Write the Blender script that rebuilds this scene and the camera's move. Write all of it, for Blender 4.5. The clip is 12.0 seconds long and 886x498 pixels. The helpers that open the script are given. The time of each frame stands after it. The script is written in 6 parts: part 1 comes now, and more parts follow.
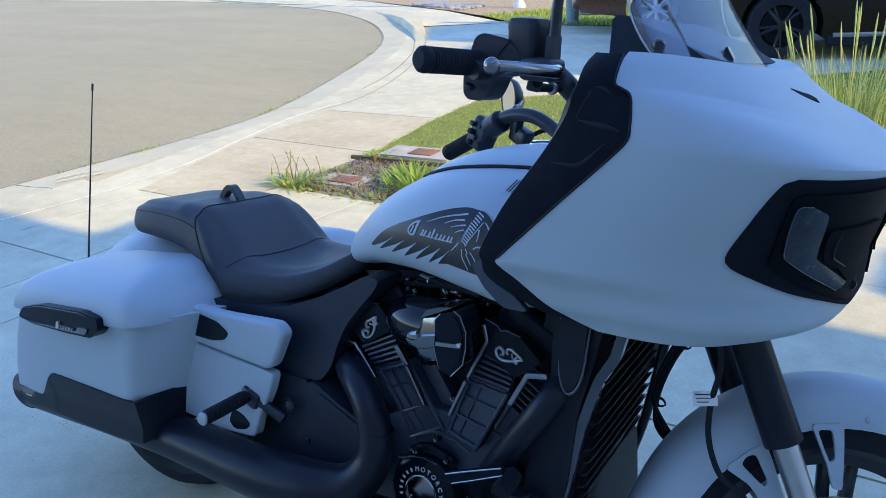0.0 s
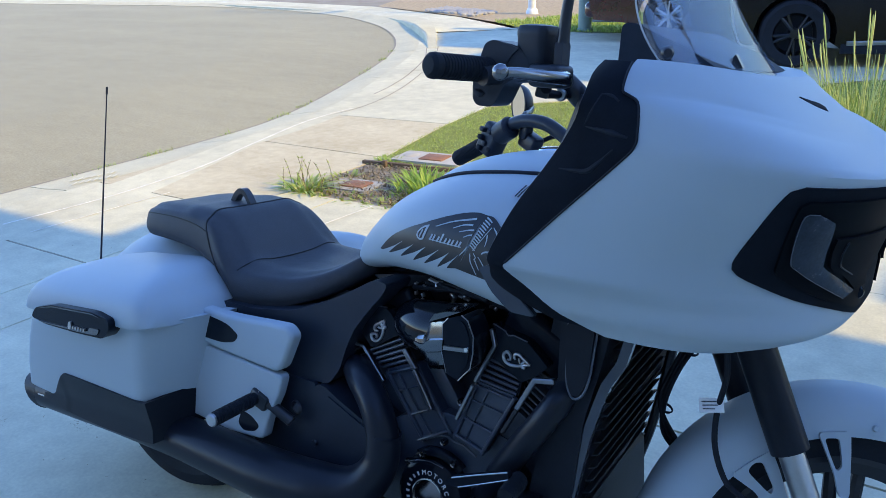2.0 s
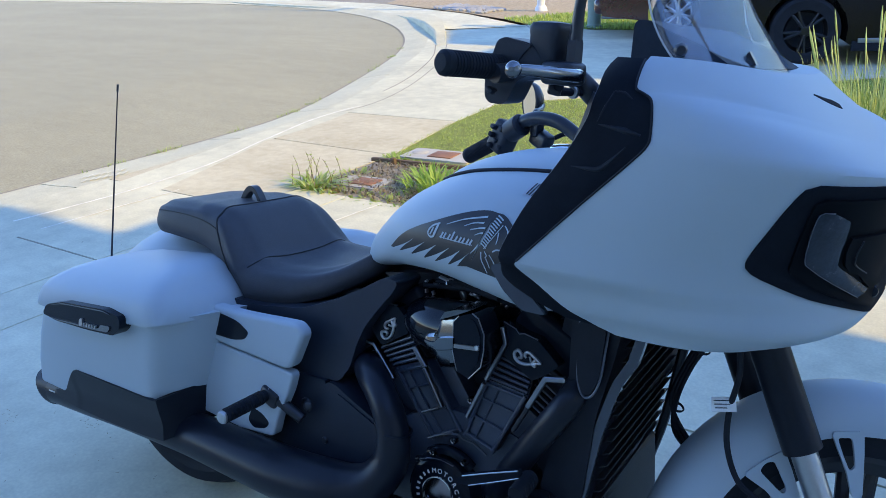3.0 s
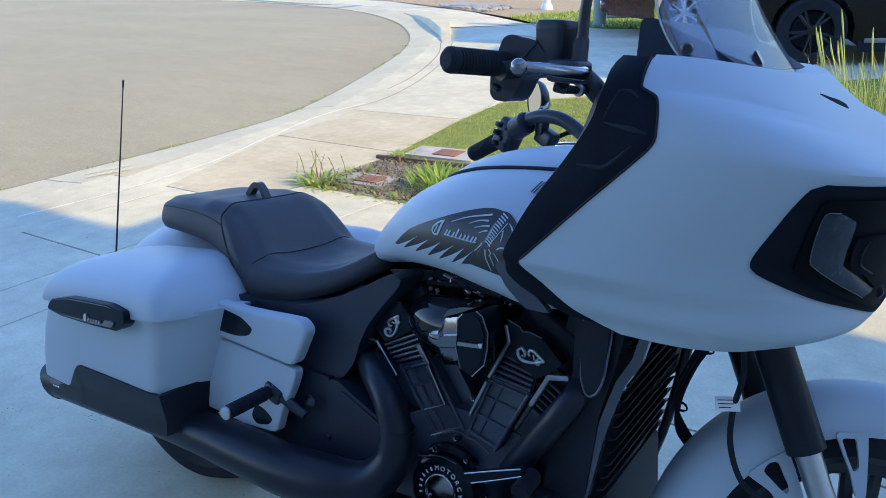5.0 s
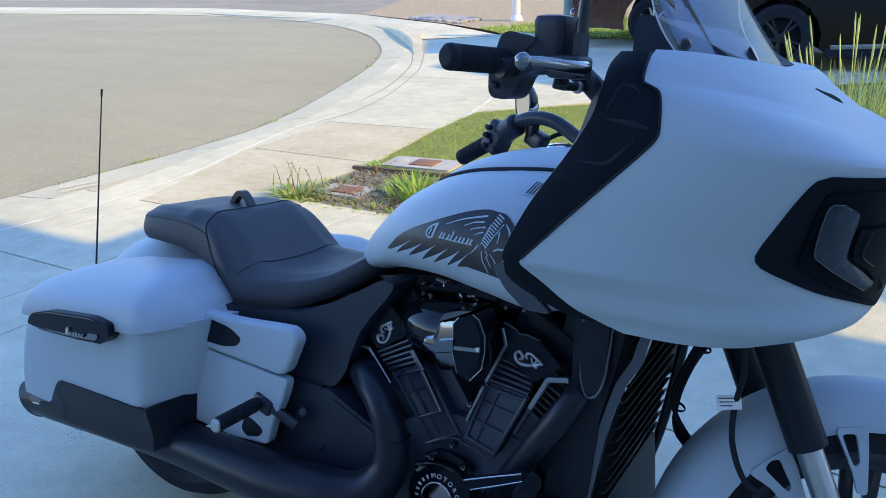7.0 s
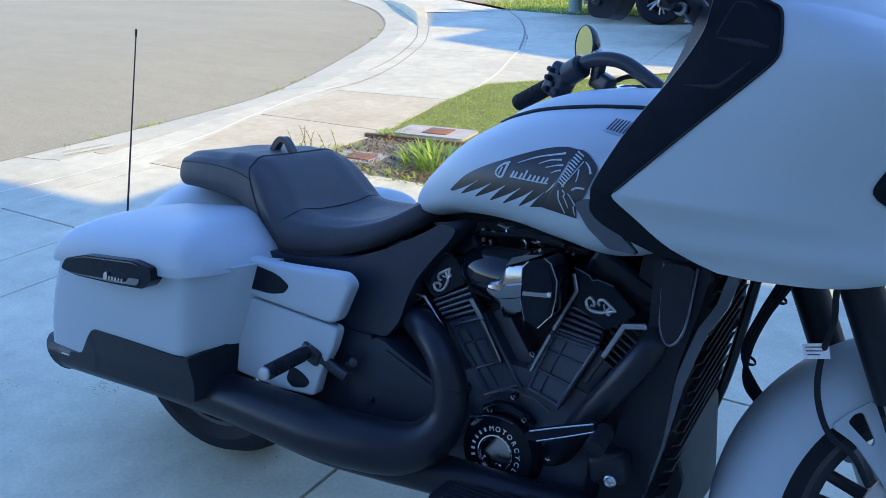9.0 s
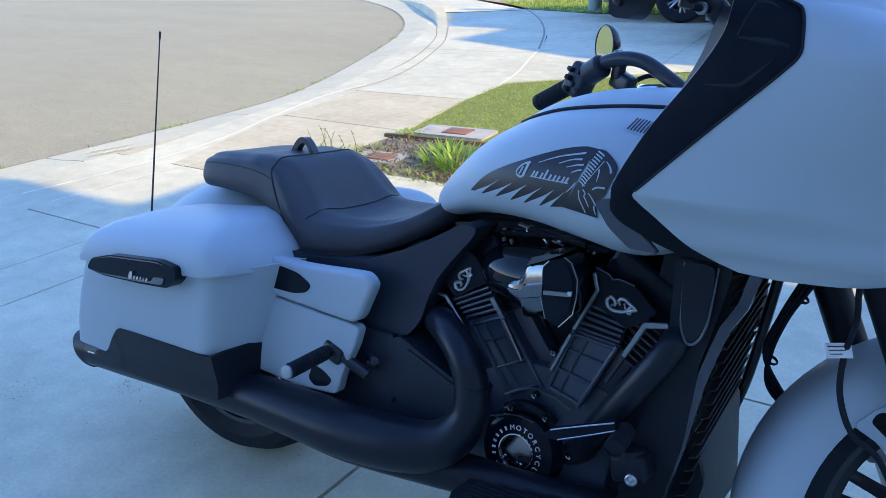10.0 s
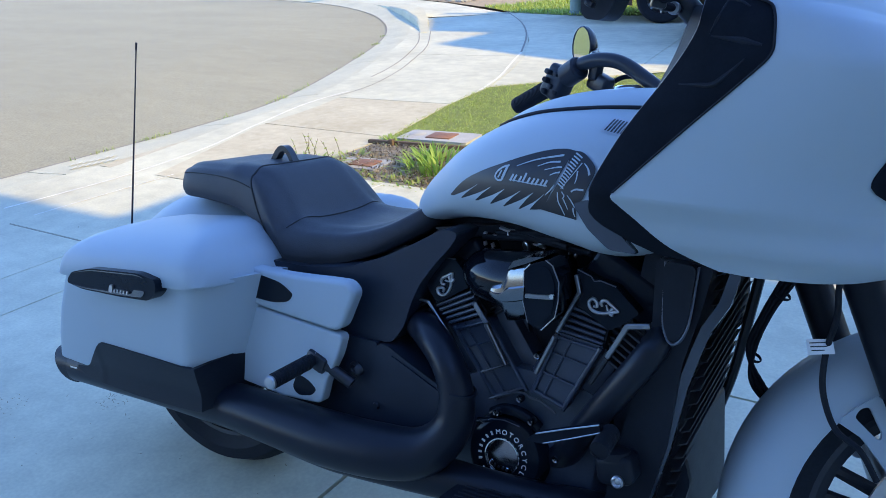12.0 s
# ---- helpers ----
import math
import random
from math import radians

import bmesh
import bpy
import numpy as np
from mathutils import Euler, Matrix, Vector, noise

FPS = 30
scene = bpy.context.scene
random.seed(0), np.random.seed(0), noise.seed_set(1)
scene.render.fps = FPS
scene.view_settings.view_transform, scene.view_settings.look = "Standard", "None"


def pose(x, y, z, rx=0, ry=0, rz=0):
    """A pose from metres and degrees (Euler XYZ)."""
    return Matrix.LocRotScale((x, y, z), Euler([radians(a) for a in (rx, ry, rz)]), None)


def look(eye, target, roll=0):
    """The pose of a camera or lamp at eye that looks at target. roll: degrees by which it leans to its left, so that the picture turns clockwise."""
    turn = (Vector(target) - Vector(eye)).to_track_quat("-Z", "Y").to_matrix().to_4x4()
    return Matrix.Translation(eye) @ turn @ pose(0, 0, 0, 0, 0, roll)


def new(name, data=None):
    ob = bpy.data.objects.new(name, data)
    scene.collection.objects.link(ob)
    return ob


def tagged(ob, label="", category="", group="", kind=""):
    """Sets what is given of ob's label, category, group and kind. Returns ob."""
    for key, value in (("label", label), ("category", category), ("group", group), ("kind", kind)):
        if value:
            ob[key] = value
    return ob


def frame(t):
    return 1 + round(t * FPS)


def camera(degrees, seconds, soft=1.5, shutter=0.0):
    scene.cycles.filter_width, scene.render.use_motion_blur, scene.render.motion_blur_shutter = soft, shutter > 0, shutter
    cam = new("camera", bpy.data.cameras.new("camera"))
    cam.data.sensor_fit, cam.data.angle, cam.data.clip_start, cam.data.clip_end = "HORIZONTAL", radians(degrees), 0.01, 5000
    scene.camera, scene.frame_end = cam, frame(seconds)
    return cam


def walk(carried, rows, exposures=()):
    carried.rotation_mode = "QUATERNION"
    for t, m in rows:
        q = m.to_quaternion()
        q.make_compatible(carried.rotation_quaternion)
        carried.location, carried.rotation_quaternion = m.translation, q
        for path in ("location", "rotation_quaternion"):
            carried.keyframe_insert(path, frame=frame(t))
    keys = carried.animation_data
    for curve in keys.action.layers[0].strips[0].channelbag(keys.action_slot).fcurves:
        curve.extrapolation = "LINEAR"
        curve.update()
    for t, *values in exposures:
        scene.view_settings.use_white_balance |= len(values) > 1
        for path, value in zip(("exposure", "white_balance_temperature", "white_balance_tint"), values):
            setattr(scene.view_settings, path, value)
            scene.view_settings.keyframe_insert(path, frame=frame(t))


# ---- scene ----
SKY, SUN = 0.405, 5.1
EXPO = [(0.0, 0.18, 6260, 17), (6.5, 0.18, 6260, 17), (9.0, 0.28, 5990, 18), (12.0, 0.28, 5990, 18)]
# ---------------------------------------------------------------- camera
cam = camera(55.0, 12.0, 0.6)
PATH = [
    (0, (1.6590, -1.2577, 1.3504), (0.6267, 0.3083, 0.6560), -2.02),
    (0.5, (1.6639, -1.2564, 1.3503), (0.6304, 0.3104, 0.6594), -1.82),
    (1, (1.6681, -1.2587, 1.3519), (0.6295, 0.3069, 0.6660), -1.67),
    (1.5, (1.6700, -1.2615, 1.3547), (0.6241, 0.3008, 0.6725), -1.68),
    (2, (1.6672, -1.2636, 1.3518), (0.6118, 0.2927, 0.6706), -1.74),
    (2.5, (1.6653, -1.2626, 1.3518), (0.6017, 0.2872, 0.6684), -1.84),
    (3, (1.6614, -1.2634, 1.3516), (0.5912, 0.2805, 0.6651), -1.84),
    (5, (1.6608, -1.2634, 1.3504), (0.5837, 0.2739, 0.6600), -1.57),
    (5.5, (1.6588, -1.2663, 1.3489), (0.5841, 0.2738, 0.6610), -1.73),
    (6, (1.6598, -1.2680, 1.3510), (0.5928, 0.2806, 0.6704), -1.95),
    (6.5, (1.6540, -1.2679, 1.3450), (0.6022, 0.2952, 0.6739), -2.02),
    (7, (1.6213, -1.2733, 1.3299), (0.5931, 0.3080, 0.6649), -1.94),
    (7.2, (1.5959, -1.2814, 1.3233), (0.5764, 0.3015, 0.6487), -1.82),
    (9, (1.4907, -1.3080, 1.2481), (0.4858, 0.2695, 0.5396), -0.78),
    (9.5, (1.4887, -1.3166, 1.2490), (0.4619, 0.2461, 0.5394), -0.99),
    (10, (1.4930, -1.3167, 1.2510), (0.4502, 0.2360, 0.5427), -1.33),
    (10.5, (1.4988, -1.3109, 1.2518), (0.4514, 0.2395, 0.5453), -1.70),
    (11, (1.5010, -1.3094, 1.2514), (0.4599, 0.2461, 0.5467), -1.94),
    (11.5, (1.5000, -1.3042, 1.2499), (0.4684, 0.2588, 0.5479), -2.19),
    (12, (1.5011, -1.3045, 1.2500), (0.4789, 0.2660, 0.5509), -2.42),
]
walk(cam, [(t, look(eye, target, roll)) for t, eye, target, roll in PATH], EXPO)

# ---------------------------------------------------------------- light
SUN_ELEV, SUN_AZ = radians(33), radians(6)   # the sun stands over +x, a little to +y
world = bpy.data.worlds.new("sky")
scene.world = world
world.use_nodes = True
wn = world.node_tree
sky = wn.nodes.new("ShaderNodeTexSky")
sky.sky_type, sky.sun_disc = "NISHITA", False
sky.sun_elevation, sky.sun_rotation = SUN_ELEV, radians(90) - SUN_AZ
sky.air_density, sky.dust_density, sky.ozone_density = 1.0, 0.1, 6.5
wn.nodes["Background"].inputs["Strength"].default_value = SKY
wn.links.new(sky.outputs["Color"], wn.nodes["Background"].inputs["Color"])
sun_data = bpy.data.lights.new("sun", "SUN")
sun_data.energy, sun_data.angle, sun_data.color = SUN, radians(0.53), (1.0, 0.715, 0.15)
sun = new("sun", sun_data)
sd = Vector((math.cos(SUN_ELEV) * math.cos(SUN_AZ), math.cos(SUN_ELEV) * math.sin(SUN_AZ), math.sin(SUN_ELEV)))
sun.matrix_world = look(sd * 30, (0, 0, 0))

# ---------------------------------------------------------------- mesh helpers
def mesh_of(bm, name, mat, smooth=35):
    bmesh.ops.recalc_face_normals(bm, faces=bm.faces)
    me = bpy.data.meshes.new(name)
    bm.to_mesh(me)
    bm.free()
    for p in me.polygons:
        p.use_smooth = smooth > 0
    if smooth > 0:
        me.set_sharp_from_angle(angle=radians(smooth))
    me.materials.append(mat)
    return me


def part(name, bm, mat, parent=None, label="", smooth=35):
    ob = new(name, mesh_of(bm, name, mat, smooth))
    if parent is not None:
        ob.parent = parent
    if label:
        tagged(ob, label)
    return ob


def thing(name, label, category, group="", kind="", at=None):
    ob = new(name)
    ob.empty_display_size = 0.1
    if at is not None:
        ob.matrix_world = at
    return tagged(ob, label, category, group, kind)


def loft(rings, cap=True, closed=True, bm=None):
    bm = bm or bmesh.new()
    vs = [[bm.verts.new(p) for p in ring] for ring in rings]
    n = len(vs[0])
    for a, b in zip(vs, vs[1:]):
        for i in range(n if closed else n - 1):
            j = (i + 1) % n
            bm.faces.new((a[i], a[j], b[j], b[i]))
    if cap and closed:
        bm.faces.new(vs[0][::-1])
        bm.faces.new(vs[-1])
    return bm


def smooth_path(points, steps=6):
    """A Catmull-Rom line through the points."""
    p = [Vector(q) for q in points]
    p = [p[0] * 2 - p[1], *p, p[-1] * 2 - p[-2]]
    out = []
    for a, b, c, d in zip(p, p[1:], p[2:], p[3:]):
        for k in range(steps):
            t = k / steps
            out.append(0.5 * (2 * b + (c - a) * t + (2 * a - 5 * b + 4 * c - d) * t * t + (3 * b - a - 3 * c + d) * t ** 3))
    return out + [p[-2]]


def tube(points, radius, seg=12, steps=6, bm=None, cap=True):
    """A round tube along a smoothed line; radius: a number or one for each point."""
    line = smooth_path(points, steps) if steps > 1 else [Vector(q) for q in points]
    n = len(line)
    rad = [radius] * len(points) if isinstance(radius, (int, float)) else list(radius)
    rings, side = [], None
    for k, c in enumerate(line):
        ahead = (line[min(k + 1, n - 1)] - line[max(k - 1, 0)]).normalized()
        if side is None:
            side = ahead.orthogonal().normalized()
        side = (side - ahead * side.dot(ahead)).normalized()
        up = ahead.cross(side)
        f = k / (n - 1) * (len(rad) - 1)
        i = min(int(f), len(rad) - 2)
        r = rad[i] + (rad[i + 1] - rad[i]) * (f - i)
        rings.append([c + r * (math.cos(a) * side + math.sin(a) * up) for a in (2 * math.pi * j / seg for j in range(seg))])
    return loft(rings, cap, True, bm)


def bevel(bm, width, seg=2, angle=25):
    edges = [e for e in bm.edges if len(e.link_faces) == 2 and e.calc_face_angle(0) > radians(angle)]
    if edges and width > 0:
        bmesh.ops.bevel(bm, geom=edges, offset=width, segments=seg, profile=0.5, affect="EDGES", clamp_overlap=True)
    return bm


def prism(poly, y0, y1, width=0.004, seg=2, bm=None):
    """A plate with an outline in x and z, from y0 to y1 (numbers, or functions of x and z)."""
    own = bmesh.new()
    f0 = y0 if callable(y0) else (lambda x, z: y0)
    f1 = y1 if callable(y1) else (lambda x, z: y1)
    loft([[(x, f0(x, z), z) for x, z in poly], [(x, f1(x, z), z) for x, z in poly]], bm=own)
    bevel(own, width, seg)
    return joined(bm, own)


def joined(bm, own):
    if bm is None:
        return own
    me = bpy.data.meshes.new("tmp")
    own.to_mesh(me)
    own.free()
    bm.from_mesh(me)
    bpy.data.meshes.remove(me)
    return bm


def box(sx, sy, sz, m=None, width=0.004, seg=2, bm=None):
    own = bmesh.new()
    bmesh.ops.create_cube(own, size=1.0, matrix=Matrix.Diagonal((sx, sy, sz, 1)))
    bevel(own, width, seg)
    if m is not None:
        own.transform(m)
    return joined(bm, own)


def spin(profile, m=None, seg=32, bm=None, closed=False):
    """Turns a profile of (radius, height) round the local z axis."""
    own = bmesh.new()
    rings = [[(r * math.cos(a), r * math.sin(a), h) for r, h in profile] for a in (2 * math.pi * k / seg for k in range(seg))]
    vs = [[own.verts.new(p) for p in ring] for ring in rings]
    n = len(profile)
    for k in range(seg):
        a, b = vs[k], vs[(k + 1) % seg]
        for i in range(n if closed else n - 1):
            j = (i + 1) % n
            own.faces.new((a[i], b[i], b[j], a[j]))
    bmesh.ops.remove_doubles(own, verts=own.verts, dist=1e-5)
    if m is not None:
        own.transform(m)
    return joined(bm, own)


def rounded(poly, r, n=4):
    """The outline with its corners rounded."""
    out, count = [], len(poly)
    for i in range(count):
        a, b, c = Vector(poly[i - 1]), Vector(poly[i]), Vector(poly[(i + 1) % count])
        u, v = a - b, c - b
        d = min(r, u.length * 0.45, v.length * 0.45)
        p, q = b + u.normalized() * d, b + v.normalized() * d
        for k in range(n + 1):
            t = k / n
            out.append(tuple((1 - t) ** 2 * p + 2 * t * (1 - t) * b + t * t * q))
    return out


def lerp(table, x):
    """Reads a table of (x, value, ...) between its rows, smoothly."""
    if x <= table[0][0]:
        return table[0][1:]
    for i, (a, b) in enumerate(zip(table, table[1:])):
        if x <= b[0]:
            t = (x - a[0]) / (b[0] - a[0])
            before, after = table[max(i - 1, 0)], table[min(i + 2, len(table) - 1)]
            out = []
            for k in range(1, len(a)):
                h = b[0] - a[0]
                ma = (b[k] - before[k]) / max(b[0] - before[0], 1e-6) * h
                mb = (after[k] - a[k]) / max(after[0] - a[0], 1e-6) * h
                out.append((2 * t**3 - 3 * t**2 + 1) * a[k] + (t**3 - 2 * t**2 + t) * ma + (3 * t**2 - 2 * t**3) * b[k] + (t**3 - t**2) * mb)
            return tuple(out)
    return table[-1][1:]


# ---------------------------------------------------------------- materials
def material(name, colour, rough=0.5, metal=0.0, vary=0.15, scale=8.0, bump=0.0, bump_scale=60.0, coat=0.0, dirt=None, spec=0.5, rough_vary=0.1, stretch=None, speck=0.0, speck_scale=300.0):
    """A surface with a coarse and a fine variation of its colour, some change of gloss, and relief."""
    m = bpy.data.materials.new(name)
    m.use_nodes = True
    t = m.node_tree
    n, k = t.nodes, t.links
    b = n["Principled BSDF"]
    b.inputs["Metallic"].default_value = metal
    b.inputs["Coat Weight"].default_value = coat
    b.inputs["Coat Roughness"].default_value = 0.08
    b.inputs["Specular IOR Level"].default_value = spec
    co = n.new("ShaderNodeTexCoord")
    src = co.outputs["Object"]
    if stretch:
        mp = n.new("ShaderNodeMapping")
        mp.inputs["Scale"].default_value = stretch
        k.new(src, mp.inputs["Vector"])
        src = mp.outputs["Vector"]
    big, fine = n.new("ShaderNodeTexNoise"), n.new("ShaderNodeTexNoise")
    for tex, sc in ((big, scale), (fine, scale * 9)):
        tex.inputs["Scale"].default_value = sc
        tex.inputs["Detail"].default_value = 6
        tex.inputs["Roughness"].default_value = 0.6
        k.new(src, tex.inputs["Vector"])
    mix = n.new("ShaderNodeMix")
    mix.data_type = "FLOAT"
    mix.inputs[0].default_value = 0.4
    k.new(big.outputs["Fac"], mix.inputs[2])
    k.new(fine.outputs["Fac"], mix.inputs[3])
    ramp = n.new("ShaderNodeValToRGB")
    lo = dirt or tuple(c * (1 - vary) for c in colour)
    hi = tuple(min(1, c * (1 + vary * 0.6)) for c in colour)
    ramp.color_ramp.elements[0].position, ramp.color_ramp.elements[1].position = 0.33, 0.66
    ramp.color_ramp.elements[0].color, ramp.color_ramp.elements[1].color = (*lo, 1), (*hi, 1)
    k.new(mix.outputs[0], ramp.inputs["Fac"])
    if speck:
        sp, sr, mul = n.new("ShaderNodeTexNoise"), n.new("ShaderNodeMapRange"), n.new("ShaderNodeVectorMath")
        sp.inputs["Scale"].default_value, sp.inputs["Detail"].default_value = speck_scale, 3
        sr.inputs["From Min"].default_value, sr.inputs["From Max"].default_value = 0.32, 0.68
        sr.inputs["To Min"].default_value, sr.inputs["To Max"].default_value = 1 - speck, 1 + speck
        mul.operation = "MULTIPLY"
        k.new(src, sp.inputs["Vector"])
        k.new(sp.outputs["Fac"], sr.inputs["Value"])
        k.new(ramp.outputs["Color"], mul.inputs[0])
        k.new(sr.outputs["Result"], mul.inputs[1])
        k.new(mul.outputs["Vector"], b.inputs["Base Color"])
    else:
        k.new(ramp.outputs["Color"], b.inputs["Base Color"])
    rr = n.new("ShaderNodeMapRange")
    rr.inputs["To Min"].default_value = max(0.02, rough - rough_vary)
    rr.inputs["To Max"].default_value = min(1, rough + rough_vary)
    k.new(mix.outputs[0], rr.inputs["Value"])
    k.new(rr.outputs["Result"], b.inputs["Roughness"])
    if bump:
        bt, bp = n.new("ShaderNodeTexNoise"), n.new("ShaderNodeBump")
        bt.inputs["Scale"].default_value, bt.inputs["Detail"].default_value = bump_scale, 5
        bp.inputs["Strength"].default_value, bp.inputs["Distance"].default_value = bump, 0.004
        k.new(src, bt.inputs["Vector"])
        k.new(bt.outputs["Fac"], bp.inputs["Height"])
        k.new(bp.outputs["Normal"], b.inputs["Normal"])
    return m


def glass(name, colour, rough=0.0, sky_haze=0.0, gloss=None):
    m = bpy.data.materials.new(name)
    m.use_nodes = True
    t = m.node_tree
    n, k = t.nodes, t.links
    for x in [x for x in n if x.type == "BSDF_PRINCIPLED"]:
        n.remove(x)
    tr, gl, mx, fr = n.new("ShaderNodeBsdfTransparent"), n.new("ShaderNodeBsdfGlossy"), n.new("ShaderNodeMixShader"), n.new("ShaderNodeFresnel")
    tr.inputs["Color"].default_value = (*colour, 1)
    gl.inputs["Roughness"].default_value = rough
    fr.inputs["IOR"].default_value = 1.36
    if gloss is None:
        k.new(fr.outputs["Fac"], mx.inputs["Fac"])
    else:
        mx.inputs["Fac"].default_value = gloss
    k.new(tr.outputs["BSDF"], mx.inputs[1])
    k.new(gl.outputs["BSDF"], mx.inputs[2])
    out = mx
    # bluish diffuse veil mixed in to stand for sky reflected on the pane
    if sky_haze:
        df, hz, nz = n.new("ShaderNodeBsdfDiffuse"), n.new("ShaderNodeMixShader"), n.new("ShaderNodeTexNoise")
        df.inputs["Color"].default_value = (0.46, 0.58, 0.74, 1)
        nz.inputs["Scale"].default_value = 14
        mr = n.new("ShaderNodeMapRange")
        mr.inputs["To Min"].default_value, mr.inputs["To Max"].default_value = sky_haze * 0.7, sky_haze * 1.3
        k.new(nz.outputs["Fac"], mr.inputs["Value"])
        k.new(mr.outputs["Result"], hz.inputs["Fac"])
        k.new(mx.outputs["Shader"], hz.inputs[1])
        k.new(df.outputs["BSDF"], hz.inputs[2])
        out = hz
    k.new(out.outputs["Shader"], n["Material Output"].inputs["Surface"])
    return m


WHITE = material("matte_white_paint", (0.408, 0.474, 0.520), 0.48, spec=0.2, vary=0.015, scale=3, coat=0.0, rough_vary=0.03, bump=0.01, bump_scale=900)
BLACK = material("matte_black_paint", (0.019, 0.023, 0.032), 0.32, spec=0.45, vary=0.2, scale=14, bump=0.02, bump_scale=700, rough_vary=0.06)
PLASTIC = material("grained_black_plastic", (0.021, 0.0255, 0.036), 0.42, spec=0.28, vary=0.2, scale=30, bump=0.08, bump_scale=1100)
GLOSS = material("gloss_black_enamel", (0.008, 0.0115, 0.018), 0.10, vary=0.2, scale=20, spec=0.14, coat=0.0, rough_vary=0.04)
DEEP = material("deep_gloss_black_enamel", (0.006, 0.008, 0.012), 0.07, vary=0.2, scale=20, spec=0.34, coat=0.0, rough_vary=0.02)
CHROME = material("chrome", (0.78, 0.78, 0.79), 0.07, metal=1.0, vary=0.03, scale=12, rough_vary=0.03)
ALU = material("brushed_aluminium", (0.48, 0.49, 0.51), 0.34, metal=1.0, vary=0.08, scale=30, rough_vary=0.08, bump=0.02, bump_scale=500)
CASE = material("charcoal_wrinkle_engine_paint", (0.037, 0.048, 0.074), 0.32, spec=0.6, vary=0.25, scale=22, bump=0.12, bump_scale=800)
VINYL = material("black_seat_vinyl", (0.047, 0.049, 0.056), 0.58, spec=0.4, vary=0.18, scale=10, bump=0.18, bump_scale=420, rough_vary=0.08)
RUBBER = material("black_rubber", (0.016, 0.019, 0.026), 0.65, spec=0.15, vary=0.3, scale=18, bump=0.1, bump_scale=260)
CHEEK_M = material("deep_black_moulded_plastic", (0.013, 0.016, 0.022), 0.72, spec=0.02, vary=0.2, scale=30, bump=0.06, bump_scale=1100)
PIPE = material("black_ceramic_exhaust", (0.010, 0.0130, 0.021), 0.32, spec=0.26, vary=0.10, scale=5, bump=0.01, bump_scale=500, rough_vary=0.03)
SCREEN = glass("clear_polycarbonate", (0.80, 0.87, 0.94), 0.0, 0.085, 0.16)
DEFLECT = material("smoked_grey_acrylic", (0.045, 0.056, 0.075), 0.14, vary=0.1, coat=0.6, rough_vary=0.03)
PALE = material("pale_label_paper", (0.82, 0.83, 0.84), 0.6, vary=0.05)
LEVER = material("dull_polished_alloy", (0.22, 0.225, 0.24), 0.22, metal=1.0, vary=0.1, scale=25)
RIB = material("pale_edge_rim", (0.075, 0.088, 0.115), 0.35, spec=0.6, vary=0.2, scale=40)
HOOD = material("slate_grey_dash_plastic", (0.032, 0.040, 0.054), 0.62, spec=0.06, vary=0.15, scale=30, bump=0.05, bump_scale=900)
LEDGE = material("satin_moulded_ledge", (0.016, 0.020, 0.028), 0.5, spec=0.12, vary=0.2, scale=30)
FRAME_M = material("satin_navy_black_cover", (0.020, 0.027, 0.042), 0.45, spec=0.32, vary=0.15, scale=25, bump=0.05, bump_scale=1000)
GUARD = material("satin_black_guard", (0.013, 0.016, 0.023), 0.38, spec=0.18, vary=0.2, scale=25, bump=0.05, bump_scale=1000)

CONCRETE = material("broom_finished_concrete", (0.620, 0.598, 0.445), 0.82, vary=0.26, scale=0.9, bump=0.10, bump_scale=160, rough_vary=0.06, speck=0.06, speck_scale=90)
CURB_C = material("bleached_curb_concrete", (0.58, 0.545, 0.385), 0.8, vary=0.14, scale=2.0, bump=0.2, bump_scale=150, speck=0.08, speck_scale=120)
ASPHALT = material("weathered_asphalt", (0.355, 0.33, 0.222), 0.9, vary=0.13, scale=0.35, bump=0.3, bump_scale=230, speck=0.16, speck_scale=55, stretch=(1.0, 2.2, 1.0))
SOIL = material("dry_mulch_soil", (0.24, 0.20, 0.155), 0.95, vary=0.5, scale=9, bump=0.8, bump_scale=70)
TURF = material("turf_ground", (0.20, 0.24, 0.05), 0.95, vary=0.4, scale=6, bump=0.7, bump_scale=120)

# ---------------------------------------------------------------- ground, road, walks
def flat(poly, z, bm=None):
    bm = bm or bmesh.new()
    bm.faces.new([bm.verts.new((x, y, z)) for x, y in poly])
    return bm


FAR = material("dry_far_ground", (0.30, 0.27, 0.21), 0.95, vary=0.3, scale=0.2, bump=0.3, bump_scale=20)
ground = part("ground", flat([(-400, -400), (400, -400), (400, 400), (-400, 400)], -0.16), FAR)
tagged(ground, "bare earth under the road, lawns and driveways", "ground", kind="structure")

# outer lip of the rolled curb, from the driveway round the end of the street
CURB = smooth_path([(-3.44, -9, 0), (-3.44, -4, 0), (-3.44, 0.0, 0), (-3.43, 1.6, 0), (-3.44, 3.0, 0), (-3.60, 4.1, 0), (-4.30, 5.85, 0), (-5.30, 7.9, 0),
                    (-6.5, 9.6, 0), (-8.1, 11.2, 0), (-10.2, 12.6, 0), (-13.0, 13.6, 0), (-16.5, 14.0, 0), (-22.0, 13.6, 0), (-40.0, 12.6, 0)], 8)


def offset_line(line, d):
    out = []
    for i, p in enumerate(line):
        a = (line[min(i + 1, len(line) - 1)] - line[max(i - 1, 0)]).normalized()
        out.append(p + Vector((a.y, -a.x, 0)) * d)
    return out


